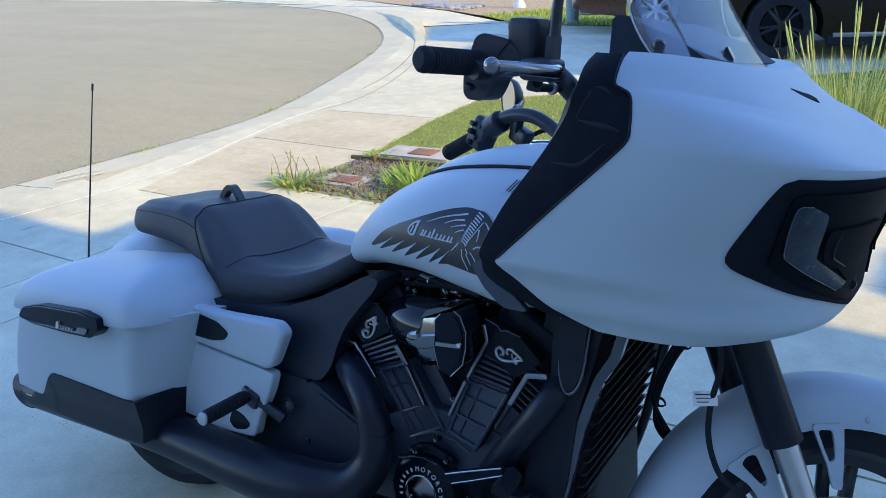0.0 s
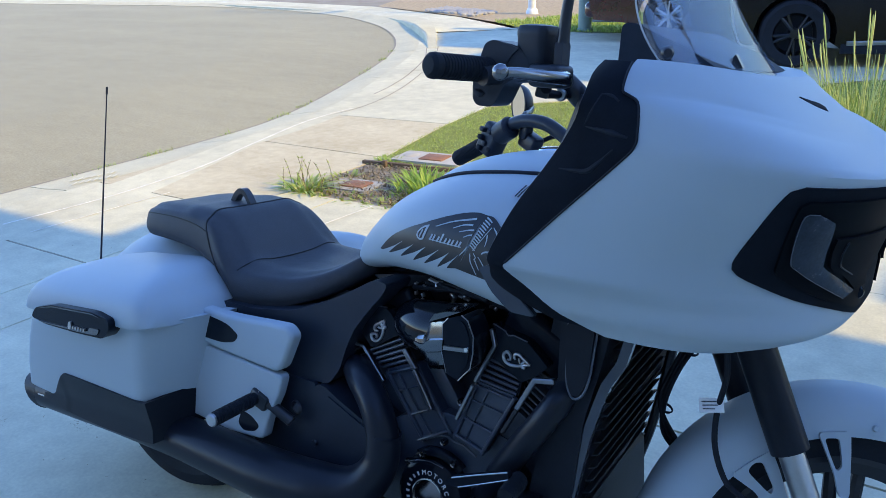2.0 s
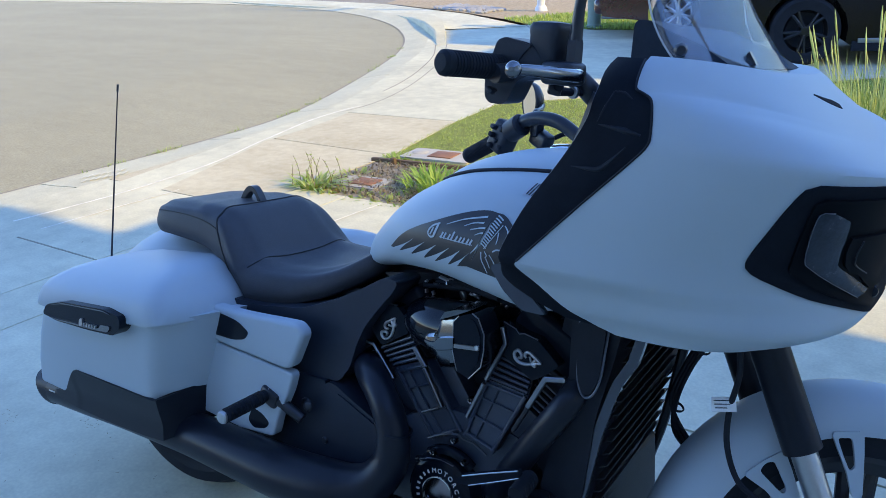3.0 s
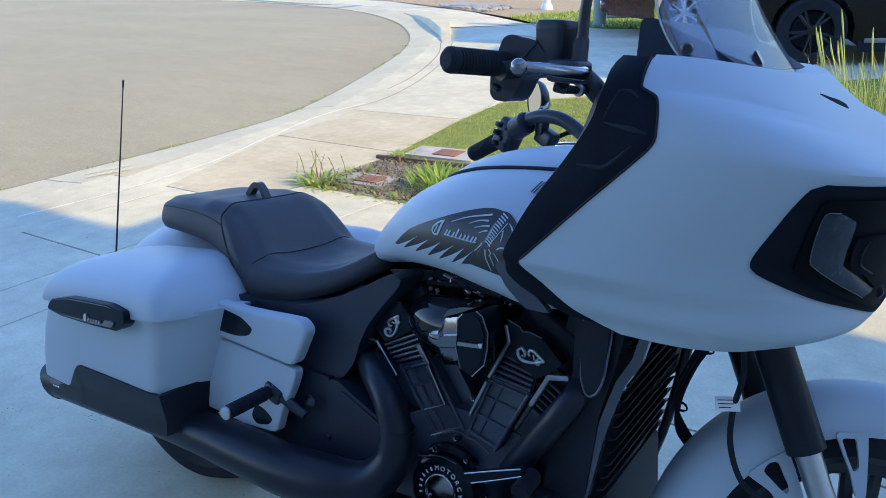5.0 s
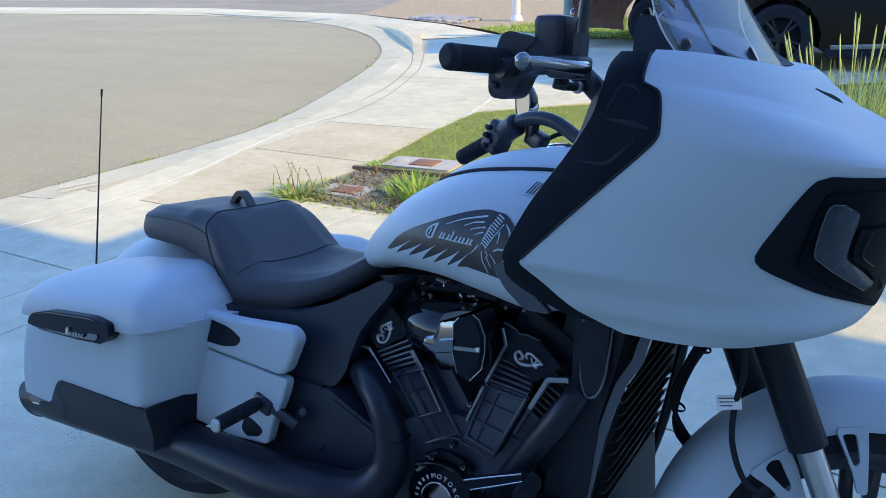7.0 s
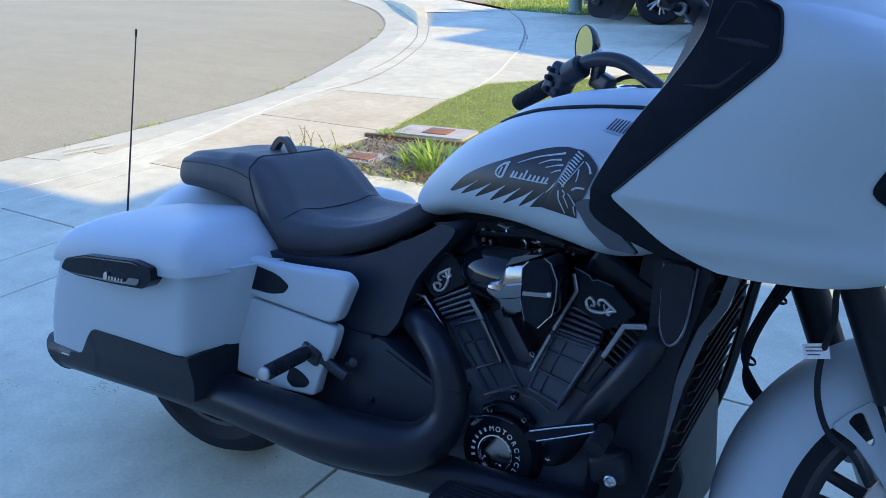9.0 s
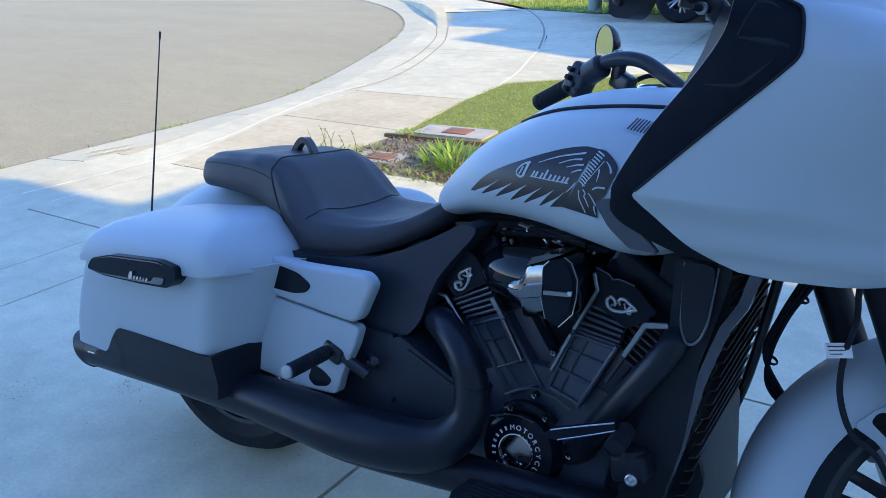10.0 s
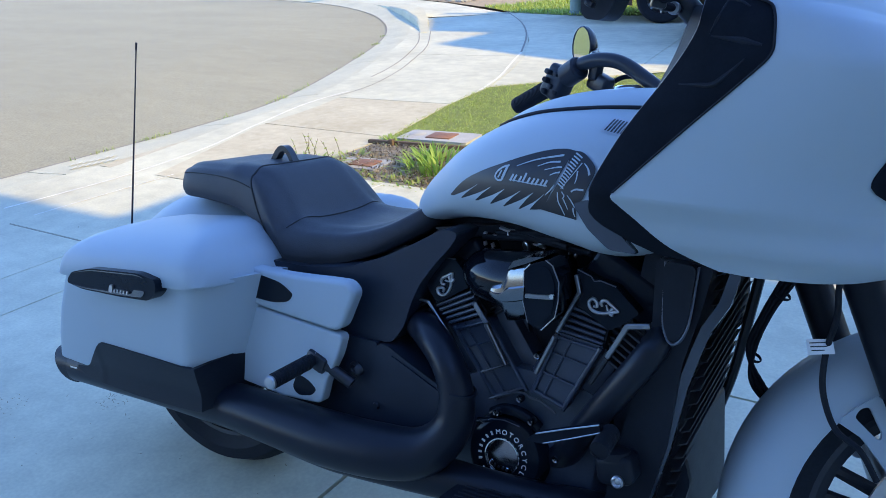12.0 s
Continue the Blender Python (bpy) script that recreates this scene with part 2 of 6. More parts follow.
road_bm = bmesh.new()
rows = [[offset_line(CURB, -d)[i] + Vector((0, 0, z)) for i in range(len(CURB))] for d, z in ((0.0, -0.045), (0.5, -0.04), (2.0, 0.0))]
loft([[tuple(p) for p in r] for r in rows], cap=False, closed=False, bm=road_bm)
inner = rows[-1]
road_bm.faces.new([road_bm.verts.new((p.x, p.y, p.z)) for p in inner] + [road_bm.verts.new(q) for q in ((-60, 12, 0), (-60, -9, 0))])
tagged(part("road", road_bm, ASPHALT), "weathered grey-beige asphalt of a residential street end", "road", kind="structure")

curb = thing("curb", "rolled pale concrete curb and gutter along the street", "curb", kind="structure")


def curb_piece(i0, i1, gap):
    lines = [(0.0, -0.14), (0.0, -0.04), (0.10, -0.03), (0.20, -0.012), (0.33, -0.001), (0.38, 0.0005), (0.38, -0.14)]
    rings = []
    for k in range(i0, i1 + 1):
        ring = []
        lift = 0.02 * min(1, max(0, (CURB[k].y - 9.2) / 1.0))
        wide = 1 + 0.75 * min(1, max(0, (3.0 - CURB[k].y) / 1.4))
        for d, z in lines:
            p = offset_line(CURB, d * wide)[k]
            ring.append(Vector((p.x, p.y, z + lift * min(1, max(0, (d - 0.18) / 0.06)))))
        rings.append(ring)
    a = (rings[1][0] - rings[0][0]).normalized() * gap
    rings[0] = [p + a for p in rings[0]]
    b = (rings[-1][0] - rings[-2][0]).normalized() * gap
    rings[-1] = [p - b for p in rings[-1]]
    return loft([[tuple(p) for p in r] for r in rings])


for i0 in range(0, len(CURB) - 8, 8):
    part("curb_section", curb_piece(i0, i0 + 8, 0.005), CURB_C, curb, smooth=20)


JOINT = material("dirty_joint_filler", (0.30, 0.27, 0.22), 0.95, vary=0.3, scale=14, bump=0.4, bump_scale=120)
CHALK = material("chalky_mortar", (0.80, 0.78, 0.68), 0.9, vary=0.3, scale=9, bump=0.3, bump_scale=120)
CURB_W = [1 + 0.75 * min(1, max(0, (3.0 - p.y) / 1.4)) for p in CURB]


def beside_curb(d, z, last):
    return [(p.x, p.y, z) for p in (offset_line(CURB, d * CURB_W[k])[k] for k in range(last))]


part("joint_filler", loft([beside_curb(0.34, 0.0006, 70), beside_curb(0.58, 0.0006, 70)], cap=False, closed=False), CONCRETE, curb)
part("joint_bed", loft([beside_curb(0.36, -0.004, 70), beside_curb(1.05, -0.004, 70), beside_curb(1.75, -0.004, 70)], cap=False, closed=False), JOINT, curb)
line = [[(q.x, q.y, -0.0385) for p, q in zip(CURB, offset_line(CURB, d))] for d in (-0.012, 0.010)]
part("gutter_joint", loft(line, cap=False, closed=False), JOINT, curb)


def slab(poly, z=0.0, thick=0.12, gap=0.008, mat=None, parent=None, name="slab"):
    c = sum((Vector(p) for p in poly), Vector((0, 0))) / len(poly)
    own = [Vector(p) + (c - Vector(p)).normalized() * gap for p in poly]
    bm = loft([[(p.x, p.y, z - thick) for p in own], [(p.x, p.y, z) for p in own]])
    bevel(bm, 0.004, 1)
    return part(name, bm, mat or CONCRETE, parent)


driveway = thing("driveway", "grey concrete driveway of large slabs with tooled joints", "driveway", kind="structure")
xs, ys = [-1.76, -1.415, 0.31, 2.04, 3.77, 5.5], [-4.33, -2.6, -0.87, 0.865, 2.23]
for x0, x1 in zip(xs, xs[1:]):
    for y0, y1 in zip(ys, ys[1:]):
        slab([(x0, y0), (x1, y0), (x1, y1), (x0, y1)], parent=driveway)
pavement = thing("pavement", "pale concrete sidewalk slabs beside the curb", "pavement", kind="structure")
for y0, y1 in ((-8, -6), (-6, -4.2), (-4.2, -2.6), (-2.6, -0.87), (-0.87, 0.865), (0.865, 1.80), (1.80, 3.13)):
    xo = -3.0 if y1 < 3 else -3.04
    slab([(-2.99, y0), (-1.76, y0), (-1.76, y1), (xo, y1)], parent=pavement)
slab([(-3.04, 3.13), (-1.76, 3.13), (-1.98, 4.24), (-3.16, 4.14)], parent=pavement)
slab([(-3.16, 4.14), (-1.98, 4.24), (-2.06, 5.0), (-2.30, 5.83), (-2.62, 6.73), (-4.1, 6.5), (-3.55, 5.3)], parent=pavement)
slab([(-4.1, 6.5), (-2.62, 6.73), (-3.22, 8.03), (-4.39, 10.1), (-5.7, 9.3), (-4.9, 8.05)], parent=pavement)
slab([(-5.7, 9.3), (-4.39, 10.1), (-5.0, 11.0), (-6.3, 9.95)], parent=pavement)
slab([(-6.3, 9.75), (-5.0, 10.9), (-7.2, 12.6), (-7.9, 11.5)], z=0.0, thick=0.2, parent=pavement)
slab([(-7.9, 11.5), (-7.2, 12.6), (-10.6, 14.4), (-10.1, 13.05)], z=0.0, thick=0.25, parent=pavement)
slab([(-10.1, 13.05), (-10.6, 14.4), (-16.6, 15.7), (-16.5, 14.4)], z=0.0, thick=0.25, parent=pavement)
slab([(-16.5, 14.4), (-16.6, 15.7), (-40, 14.5), (-40, 13.1)], z=0.0, thick=0.25, parent=pavement)


def ribbon(name, pts, width, mat, parent):
    fine = smooth_path([Vector((x, y, 0)) for x, y in pts], 5)
    return part(name, loft([[(p.x, p.y, 0.0022) for p in offset_line(fine, d)] for d in (-width / 2, width / 2)], cap=False, closed=False), mat, parent)


ribbon("mortar_joint", [(-2.69, 1.0), (-2.65, 1.37), (-2.635, 1.65), (-2.65, 1.95), (-2.71, 2.43), (-2.87, 2.96), (-2.93, 3.19), (-3.07, 3.72), (-3.115, 4.13), (-3.11, 4.43)], 0.018, CHALK, curb)
ribbon("back_joint", [(-3.075, 4.14), (-3.065, 4.43), (-3.14, 4.86), (-3.37, 5.545), (-3.73, 6.37), (-4.145, 7.22), (-4.93, 8.5)], 0.010, JOINT, curb)
ribbon("flow_joint", [(-3.385, 5.10), (-3.545, 5.6), (-3.85, 6.33), (-4.405, 7.41), (-5.01, 8.34)], 0.012, JOINT, curb)
# past the neighbour's driveway the curb stands up to its full height
rise = []
for (ax, ay), (bx, by), h in (((-4.97, 8.28), (-4.88, 8.44), 0.004), ((-5.32, 8.76), (-5.20, 8.90), 0.050), ((-5.66, 9.19), (-5.50, 9.36), 0.100), ((-6.42, 10.02), (-6.30, 10.44), 0.120), ((-7.59, 11.22), (-7.12, 11.46), 0.060), ((-8.95, 12.36), (-8.45, 12.60), 0.004)):
    a, b = Vector((ax, ay, 0)), Vector((bx, by, 0))
    u = (b - a).normalized()
    rise.append([tuple(a + Vector((0, 0, -0.06))), tuple(a + u * 0.02 + Vector((0, 0, h * 0.8))), tuple(a + u * 0.05 + Vector((0, 0, h))), tuple(b - u * 0.03 + Vector((0, 0, h * 0.8 if ay < 10 else h))), tuple(b + Vector((0, 0, -0.06)))])
part("curb_rise", loft(rise), CURB_C, curb, smooth=20)
ribbon("mortar_joint", [(-2.43, 1.0), (-2.41, 1.45), (-2.38, 1.85)], 0.012, CHALK, pavement)
ribbon("mortar_joint", [(-1.19, 1.5), (-1.16, 1.98), (-1.14, 2.20)], 0.012, CHALK, driveway)
STENCIL = material("faded_stencil_paint", (0.66, 0.63, 0.50), 0.85, vary=0.25, scale=30)
for i in range(2):
    for k in range(7):
        t = k / 6
        x, y = -3.255 + 0.105 * t + 0.13 * i, 1.80 + 0.22 * t - 0.075 * i
        part("stencil_mark", box(0.016, 0.075, 0.0012, pose(x, y, -0.0215 + 0.0135 * i + 0.013 * t, 0, -5.5, 28), 0, 1), STENCIL, curb)
next_drive = thing("driveway", "neighbouring concrete driveway where two cars stand", "driveway", kind="structure")
apron = part("apron", flat([(-2.02, 5.15), (4.0, 11.15), (4.0, 13.0), (-1.5, 12.6), (-5.0, 11.4), (-5.3, 11.0), (-4.4, 10.05), (-3.2, 8.0)], -0.004), CONCRETE, next_drive)
EDGE_LINE = [(-2.06, 5.0), (-2.30, 5.83), (-2.62, 6.73), (-3.22, 8.03), (-4.39, 10.1)]
c, e = Vector((0.80, 0.85)).normalized(), Vector((0.86, 0.45)).normalized()
slab(EDGE_LINE + [(-5.0, 11.0), (-5.0, 11.19), (-3.9, 10.74), (-1.9, 10.99), (-1.6, 9.0), (-1.2, 6.0)], parent=next_drive)
a, b = Vector((-1.2, 6.0)), Vector((-1.6, 9.0))
slab([(-2.06, 5.0), (-1.2, 5.98), (-1.2, 6.0)], parent=next_drive)
for d0, d1 in ((0, 2.4), (2.4, 5.0), (5.0, 12.0)):
    slab([tuple(a + c * d0), tuple(a + c * d1), tuple(b + e * d1 + Vector((0, 3))), tuple(b + e * d0 + Vector((0, 3 if d0 else 2.0)))], parent=next_drive)
ribbon("edge_joint", [(-5.2, 11.17), (-4.4, 10.04), (-3.81, 9.08), (-3.32, 8.15), (-2.78, 6.97)], 0.022, JOINT, next_drive)
ribbon("mortar_joint", [(-2.78, 6.97), (-2.5, 6.2), (-2.27, 5.59), (-2.13, 5.11), (-2.06, 4.82)], 0.022, CHALK, next_drive)
STAINED = material("rust_stained_concrete", (0.58, 0.535, 0.385), 0.85, vary=0.2, scale=1.7, bump=0.25, bump_scale=180, dirt=(0.44, 0.375, 0.235), speck=0.10, speck_scale=160)
for ob in pavement.children:
    if any(2.5 < v.co.y < 4.3 for v in ob.data.vertices) and max(v.co.y for v in ob.data.vertices) < 4.4:
        ob.data.materials[0] = STAINED
# turf sheet added out of view so that the left mirror reflects green
mirror_sheet = part("mirror_turf", flat([(-14, -6), (-14, 6.6), (-60, 33), (-60, -6)], 0.004), TURF)
tagged(mirror_sheet, "unseen turf sheet added across the street to green the mirror", "lawn", kind="structure")
lawn = part("lawn", flat([(-1.78, 3.0), (14, 3.0), (14, 21), (-2.08, 4.98), (-1.99, 4.24)], -0.003), TURF)
tagged(lawn, "clipped green front lawn beside the driveway", "lawn", kind="structure")
for x0, x1 in ((0.62, 2.2), (2.2, 3.8), (3.8, 5.5)):
    slab([(x0, 2.225), (x1, 2.225), (x1, 3.01), (x0, 3.01)], parent=driveway)
bed = part("planting_bed", flat([(-1.82, 2.18), (0.62, 2.18), (0.62, 3.0), (-1.82, 3.0)], -0.005), SOIL)
tagged(bed, "dry mulched planting bed beside the driveway", "planting bed", kind="structure")

# ---------------------------------------------------------------- the motorcycle
# built upright: x ahead from the rear axle, y to its left, z up; then leaned on its stand
bike = thing("motorcycle", "matte white and black touring motorcycle leaning on its side stand", "motorcycle", at=pose(0, 0, 0, -8.0))


def ring_section(x, w, zt, zb, n_top=2.4, n_low=2.2, belly=0.45, count=36, yc=0.0):
    """A closed cross-section at x: half width w, from zb to zt, widest at the share belly of its height."""
    zm = zb + (zt - zb) * belly
    pts = []
    for k in range(count):
        a = 2 * math.pi * k / count
        c, s = math.cos(a), math.sin(a)
        n = n_top if s > 0 else n_low
        y = w * math.copysign(abs(c) ** (2 / n), c)
        z = zm + ((zt - zm) if s > 0 else (zm - zb)) * math.copysign(abs(s) ** (2 / n), s)
        pts.append((x, yc + y, z))
    return pts


def body(table, x0, x1, steps, **kw):
    return loft([ring_section(x, *lerp(table, x), **kw) for x in (x0 + (x1 - x0) * k / steps for k in range(steps + 1))])


# fuel tank: x, half width, top, bottom
TANK = [(0.572, 0.045, 0.752, 0.708), (0.588, 0.085, 0.780, 0.700), (0.65, 0.14, 0.840, 0.715), (0.73, 0.205, 0.898, 0.735), (0.84, 0.245, 0.948, 0.738), (0.95, 0.265, 0.972, 0.722),
        (1.03, 0.272, 0.980, 0.712), (1.12, 0.262, 0.982, 0.738), (1.22, 0.22, 0.965, 0.80)]
tank = part("fuel_tank", body(TANK, 0.572, 1.22, 44, n_top=2.3, n_low=2.6, belly=0.42), WHITE, bike, "matte white fuel tank with black feather graphic")

# seat: station x, top, dish, half width of the top, half width of the side, bottom
SEAT_R = [(0.185, 0.778, 0.000, 0.138, 0.174, 0.617), (0.200, 0.777, 0.001, 0.136, 0.180, 0.606), (0.216, 0.768, 0.001, 0.130, 0.186, 0.600), (0.232, 0.750, 0.003, 0.128, 0.190, 0.597), (0.250, 0.726, 0.005, 0.130, 0.193, 0.596), (0.275, 0.702, 0.009, 0.138, 0.194, 0.596),
          (0.310, 0.687, 0.012, 0.148, 0.194, 0.597), (0.370, 0.680, 0.012, 0.160, 0.191, 0.601), (0.420, 0.682, 0.011, 0.154, 0.184, 0.607), (0.470, 0.686, 0.009, 0.144, 0.174, 0.618), (0.540, 0.708, 0.006, 0.120, 0.148, 0.646),
          (0.610, 0.752, 0.003, 0.086, 0.112, 0.688), (0.645, 0.778, 0.001, 0.058, 0.080, 0.716)]
SEAT_P = [(-0.058, 0.734, 0.0, 0.060, 0.085, 0.704), (-0.052, 0.752, 0.0, 0.088, 0.115, 0.692), (-0.030, 0.762, 0.0, 0.108, 0.136, 0.688), (0.030, 0.771, 0.0, 0.124, 0.150, 0.690), (0.090, 0.775, 0.0, 0.132, 0.156, 0.686),
          (0.125, 0.779, 0.0, 0.138, 0.161, 0.676), (0.150, 0.779, 0.0, 0.138, 0.166, 0.652), (0.200, 0.778, 0.0, 0.138, 0.177, 0.606)]


def seat_ring(table, x, fade):
    """One section of the seat: soft shoulders, a swelling side and a tucked hem; the station leans forward towards the hem."""
    zt, dish, wt, wm, zb = lerp(table, x)
    h = zt - zb
    half = [(0.0, zt - dish), (wt * 0.45, zt - dish * 0.75), (wt * 0.80, zt - dish * 0.2), (wt, zt - 0.005 - 0.035 * h), (wt + (wm - wt) * 0.60, zt - min(0.026, 0.19 * h)),
            (wm - 0.003, zt - 0.42 * h), (wm, zt - 0.66 * h), (wm - 0.004, zb + min(0.012, 0.14 * h)), (wm - 0.018, zb), (wm * 0.4, zb), (0.0, zb)]
    line = smooth_path([Vector((0, y, z)) for y, z in half], 4)
    full = [(p.y, p.z) for p in line] + [(-p.y, p.z) for p in line[-2:0:-1]]
    return [(x + fade(x) * 0.56 * max(0.0, 0.786 - z), y, z) for y, z in full]


def ease(t):
    t = min(1, max(0, t))
    return t * t * (3 - 2 * t)


LEAN_R, LEAN_P = (lambda x: 1 - ease((x - 0.20) / 0.15)), (lambda x: ease(x / 0.15))
seat = part("seat", loft([seat_ring(SEAT_R, 0.185 + 0.46 * k / 56, LEAN_R) for k in range(57)]), VINYL, bike, "black stitched vinyl rider seat")
pillion = part("passenger_seat", loft([seat_ring(SEAT_P, -0.054 + 0.239 * k / 30, LEAN_P) for k in range(31)]), VINYL, bike, "black stitched vinyl passenger seat")
STITCH = material("dark_thread", (0.010, 0.010, 0.011), 0.7)


def seat_seam(table, fade, spots, lift=0.0006):
    """A line on the seat's skin through (station, place round the section counted from the top centre to the hem, 0 to 40, far side negative)."""
    pts = []
    for x, k in spots:
        ring = seat_ring(table, x, fade)
        i = int(abs(k))
        a, b = Vector(ring[i]), Vector(ring[i + 1])
        p = a.lerp(b, abs(k) - i)
        out = Vector((0, 1 if i > 10 else 0.2, 0.1 if i > 10 else 1)).normalized() * lift
        q = p + out
        pts.append((q.x, -q.y if k >= 0 else q.y, q.z))
    return pts


part("piping", tube(seat_seam(SEAT_R, LEAN_R, [(0.188, k) for k in (34, 30, 26, 22, 18, 15, 12, 8, 4, 0, -4, -8, -12, -15, -18, -22, -28)], 0.0), 0.0024, 8, 4), STITCH, seat)
part("seam", tube(seat_seam(SEAT_R, LEAN_R, [(0.308, 16), (0.312, 13.5), (0.313, 11), (0.312, 7), (0.312, 3), (0.312, -3), (0.312, -8), (0.310, -12)], 0.0004), 0.0015, 6, 4), STITCH, seat)
part("seam", tube(seat_seam(SEAT_P, LEAN_P, [(x, 17.5) for x in (-0.050, -0.03, 0.01, 0.08, 0.14, 0.183)]), 0.0013, 6, 4), STITCH, pillion)
part("strap", prism(rounded([(0.120, 0.772), (0.136, 0.800), (0.150, 0.812), (0.164, 0.812), (0.178, 0.800), (0.196, 0.772), (0.184, 0.772), (0.171, 0.793), (0.160, 0.800), (0.152, 0.797), (0.143, 0.786), (0.136, 0.772)], 0.008, 3), -0.010, 0.010, 0.003), BLACK, pillion)

# fairing: height, rear x, rear half width, nose x, fullness
FAIR = [(0.757, 1.262, 0.285, 1.36, 2.8), (0.764, 1.238, 0.315, 1.44, 3.0), (0.782, 1.190, 0.330, 1.498, 3.0), (0.800, 1.163, 0.351, 1.521, 3.0), (0.835, 1.122, 0.372, 1.526, 2.8), (0.855, 1.103, 0.391, 1.527, 2.7), (0.864, 1.099, 0.399, 1.528, 2.6), (0.874, 1.108, 0.401, 1.527, 2.6), (0.91, 1.143, 0.404, 1.537, 2.6),
        (0.97, 1.204, 0.415, 1.552, 2.7), (1.035, 1.271, 0.424, 1.574, 2.6), (1.055, 1.288, 0.425, 1.566, 2.5), (1.095, 1.286, 0.415, 1.522, 2.25), (1.108, 1.281, 0.408, 1.490, 2.1), (1.115, 1.272, 0.402, 1.474, 2.07), (1.119, 1.259, 0.399, 1.466, 2.05), (1.125, 1.254, 0.394, 1.453, 2.04), (1.145, 1.250, 0.373, 1.410, 2.0), (1.158, 1.247, 0.351, 1.388, 2.1), (1.162, 1.247, 0.338, 1.376, 2.2)]
# how far the brow drops towards the nose, by height
BROW = [(0.757, -0.004), (0.80, 0.0), (0.98, 0.0), (1.035, 0.014), (1.07, 0.040), (1.10, 0.051), (1.122, 0.042), (1.145, 0.026), (1.162, 0.016)]


def brow(z, s):
    return z - lerp(BROW, z)[0] * s ** 2.2


def hollow(z, s):
    """The soft hollow under the brow."""
    return 0.032 * math.exp(-((z - 1.128 + 0.03 * s) / 0.016) ** 2) * min(1, s * 1.6) ** 2


def fairing_ring(z, n=26):
    xr, yr, xn, p = lerp(FAIR, z)
    pts = []
    for k in range(-n, n + 1):
        a = k / n
        ang = (1 - abs(a)) * math.pi / 2
        s, c = math.sin(ang), math.cos(ang)
        pts.append((xr + (xn - xr) * s ** (2 / p), math.copysign((yr - hollow(z, s)) * c ** (2 / p), a), brow(z, s)))
    return pts


def sheet(rings, thick, bm=None):
    bm = loft(rings, cap=False, closed=False, bm=bm)
    bmesh.ops.recalc_face_normals(bm, faces=bm.faces)
    bmesh.ops.solidify(bm, geom=bm.faces[:], thickness=thick)
    return bm


zs = sorted([0.757 + (1.162 - 0.757) * k / 44 for k in range(45)] + [1.1035, 1.1085, 1.1105, 1.1165, 1.1185, 1.1205, 1.1235, 0.8595, 0.8640, 0.8670])
fairing = part("fairing", sheet([fairing_ring(z) for z in zs], 0.006), WHITE, bike, "matte white frame-mounted front fairing")
top_rings = []
for k in range(9):
    f = 1 - k / 8 * 0.8
    xr, yr, xn, p = lerp(FAIR, 1.162)
    top_rings.append([(xr + (x - xr) * (0.5 + 0.5 * f), y * f, z - 0.012 * (1 - f)) for x, y, z in fairing_ring(1.162)])
part("fairing_top", sheet(top_rings, 0.005), WHITE, fairing)


def fairing_point(z, ang, side=-1, out=0.0):
    xr, yr, xn, p = lerp(FAIR, z)
    s, c = math.sin(ang), math.cos(ang)
    n = Vector((s ** 1.3, side * c ** 1.3, 0)).normalized() * out if out else Vector((0, 0, 0))
    return Vector((xr + (xn - xr) * s ** (2 / p), side * yr * c ** (2 / p), brow(z, s))) + n


# dark bezel and lamp on each cheek of the nose
# edges as height and angle round the nose
BEZEL = [(0.812, 1.45), (0.8375, 1.17), (0.855, 0.98), (0.875, 0.82), (0.893, 0.68), (0.9025, 0.635), (0.9125, 0.618), (0.93, 0.612), (0.955, 0.612), (0.985, 0.614), (1.008, 0.620), (1.018, 0.634), (1.024, 0.68)]
LAMP = [(0.8275, 1.38), (0.845, 1.20), (0.865, 1.03), (0.8925, 0.84), (0.9025, 0.80), (0.9125, 0.790), (0.9425, 0.760), (0.9775, 0.730), (0.998, 0.715), (1.003, 0.74)]
GUIDE_OUT = [(0.980, 0.875), (0.986, 0.82), (0.984, 0.755), (0.955, 0.78), (0.9175, 0.83), (0.905, 0.88), (0.8825, 1.02), (0.8525, 1.22)]
GUIDE_IN = [(0.972, 0.935), (0.964, 0.950), (0.947, 0.970), (0.9275, 0.985), (0.9075, 1.01), (0.900, 1.05), (0.8825, 1.17), (0.8600, 1.30)]


def nose_patch(edge, last, out, side, thick=0.004, n=16, steps=28):
    z0, z1 = edge[0][0], edge[-1][0]
    rings = []
    for k in range(steps + 1):
        z = z0 + (z1 - z0) * k / steps
        a0 = lerp(edge, z)[0]
        rings.append([tuple(fairing_point(z, a0 + (last - a0) * j / n, side, out)) for j in range(n + 1)])
    return sheet(rings, thick)


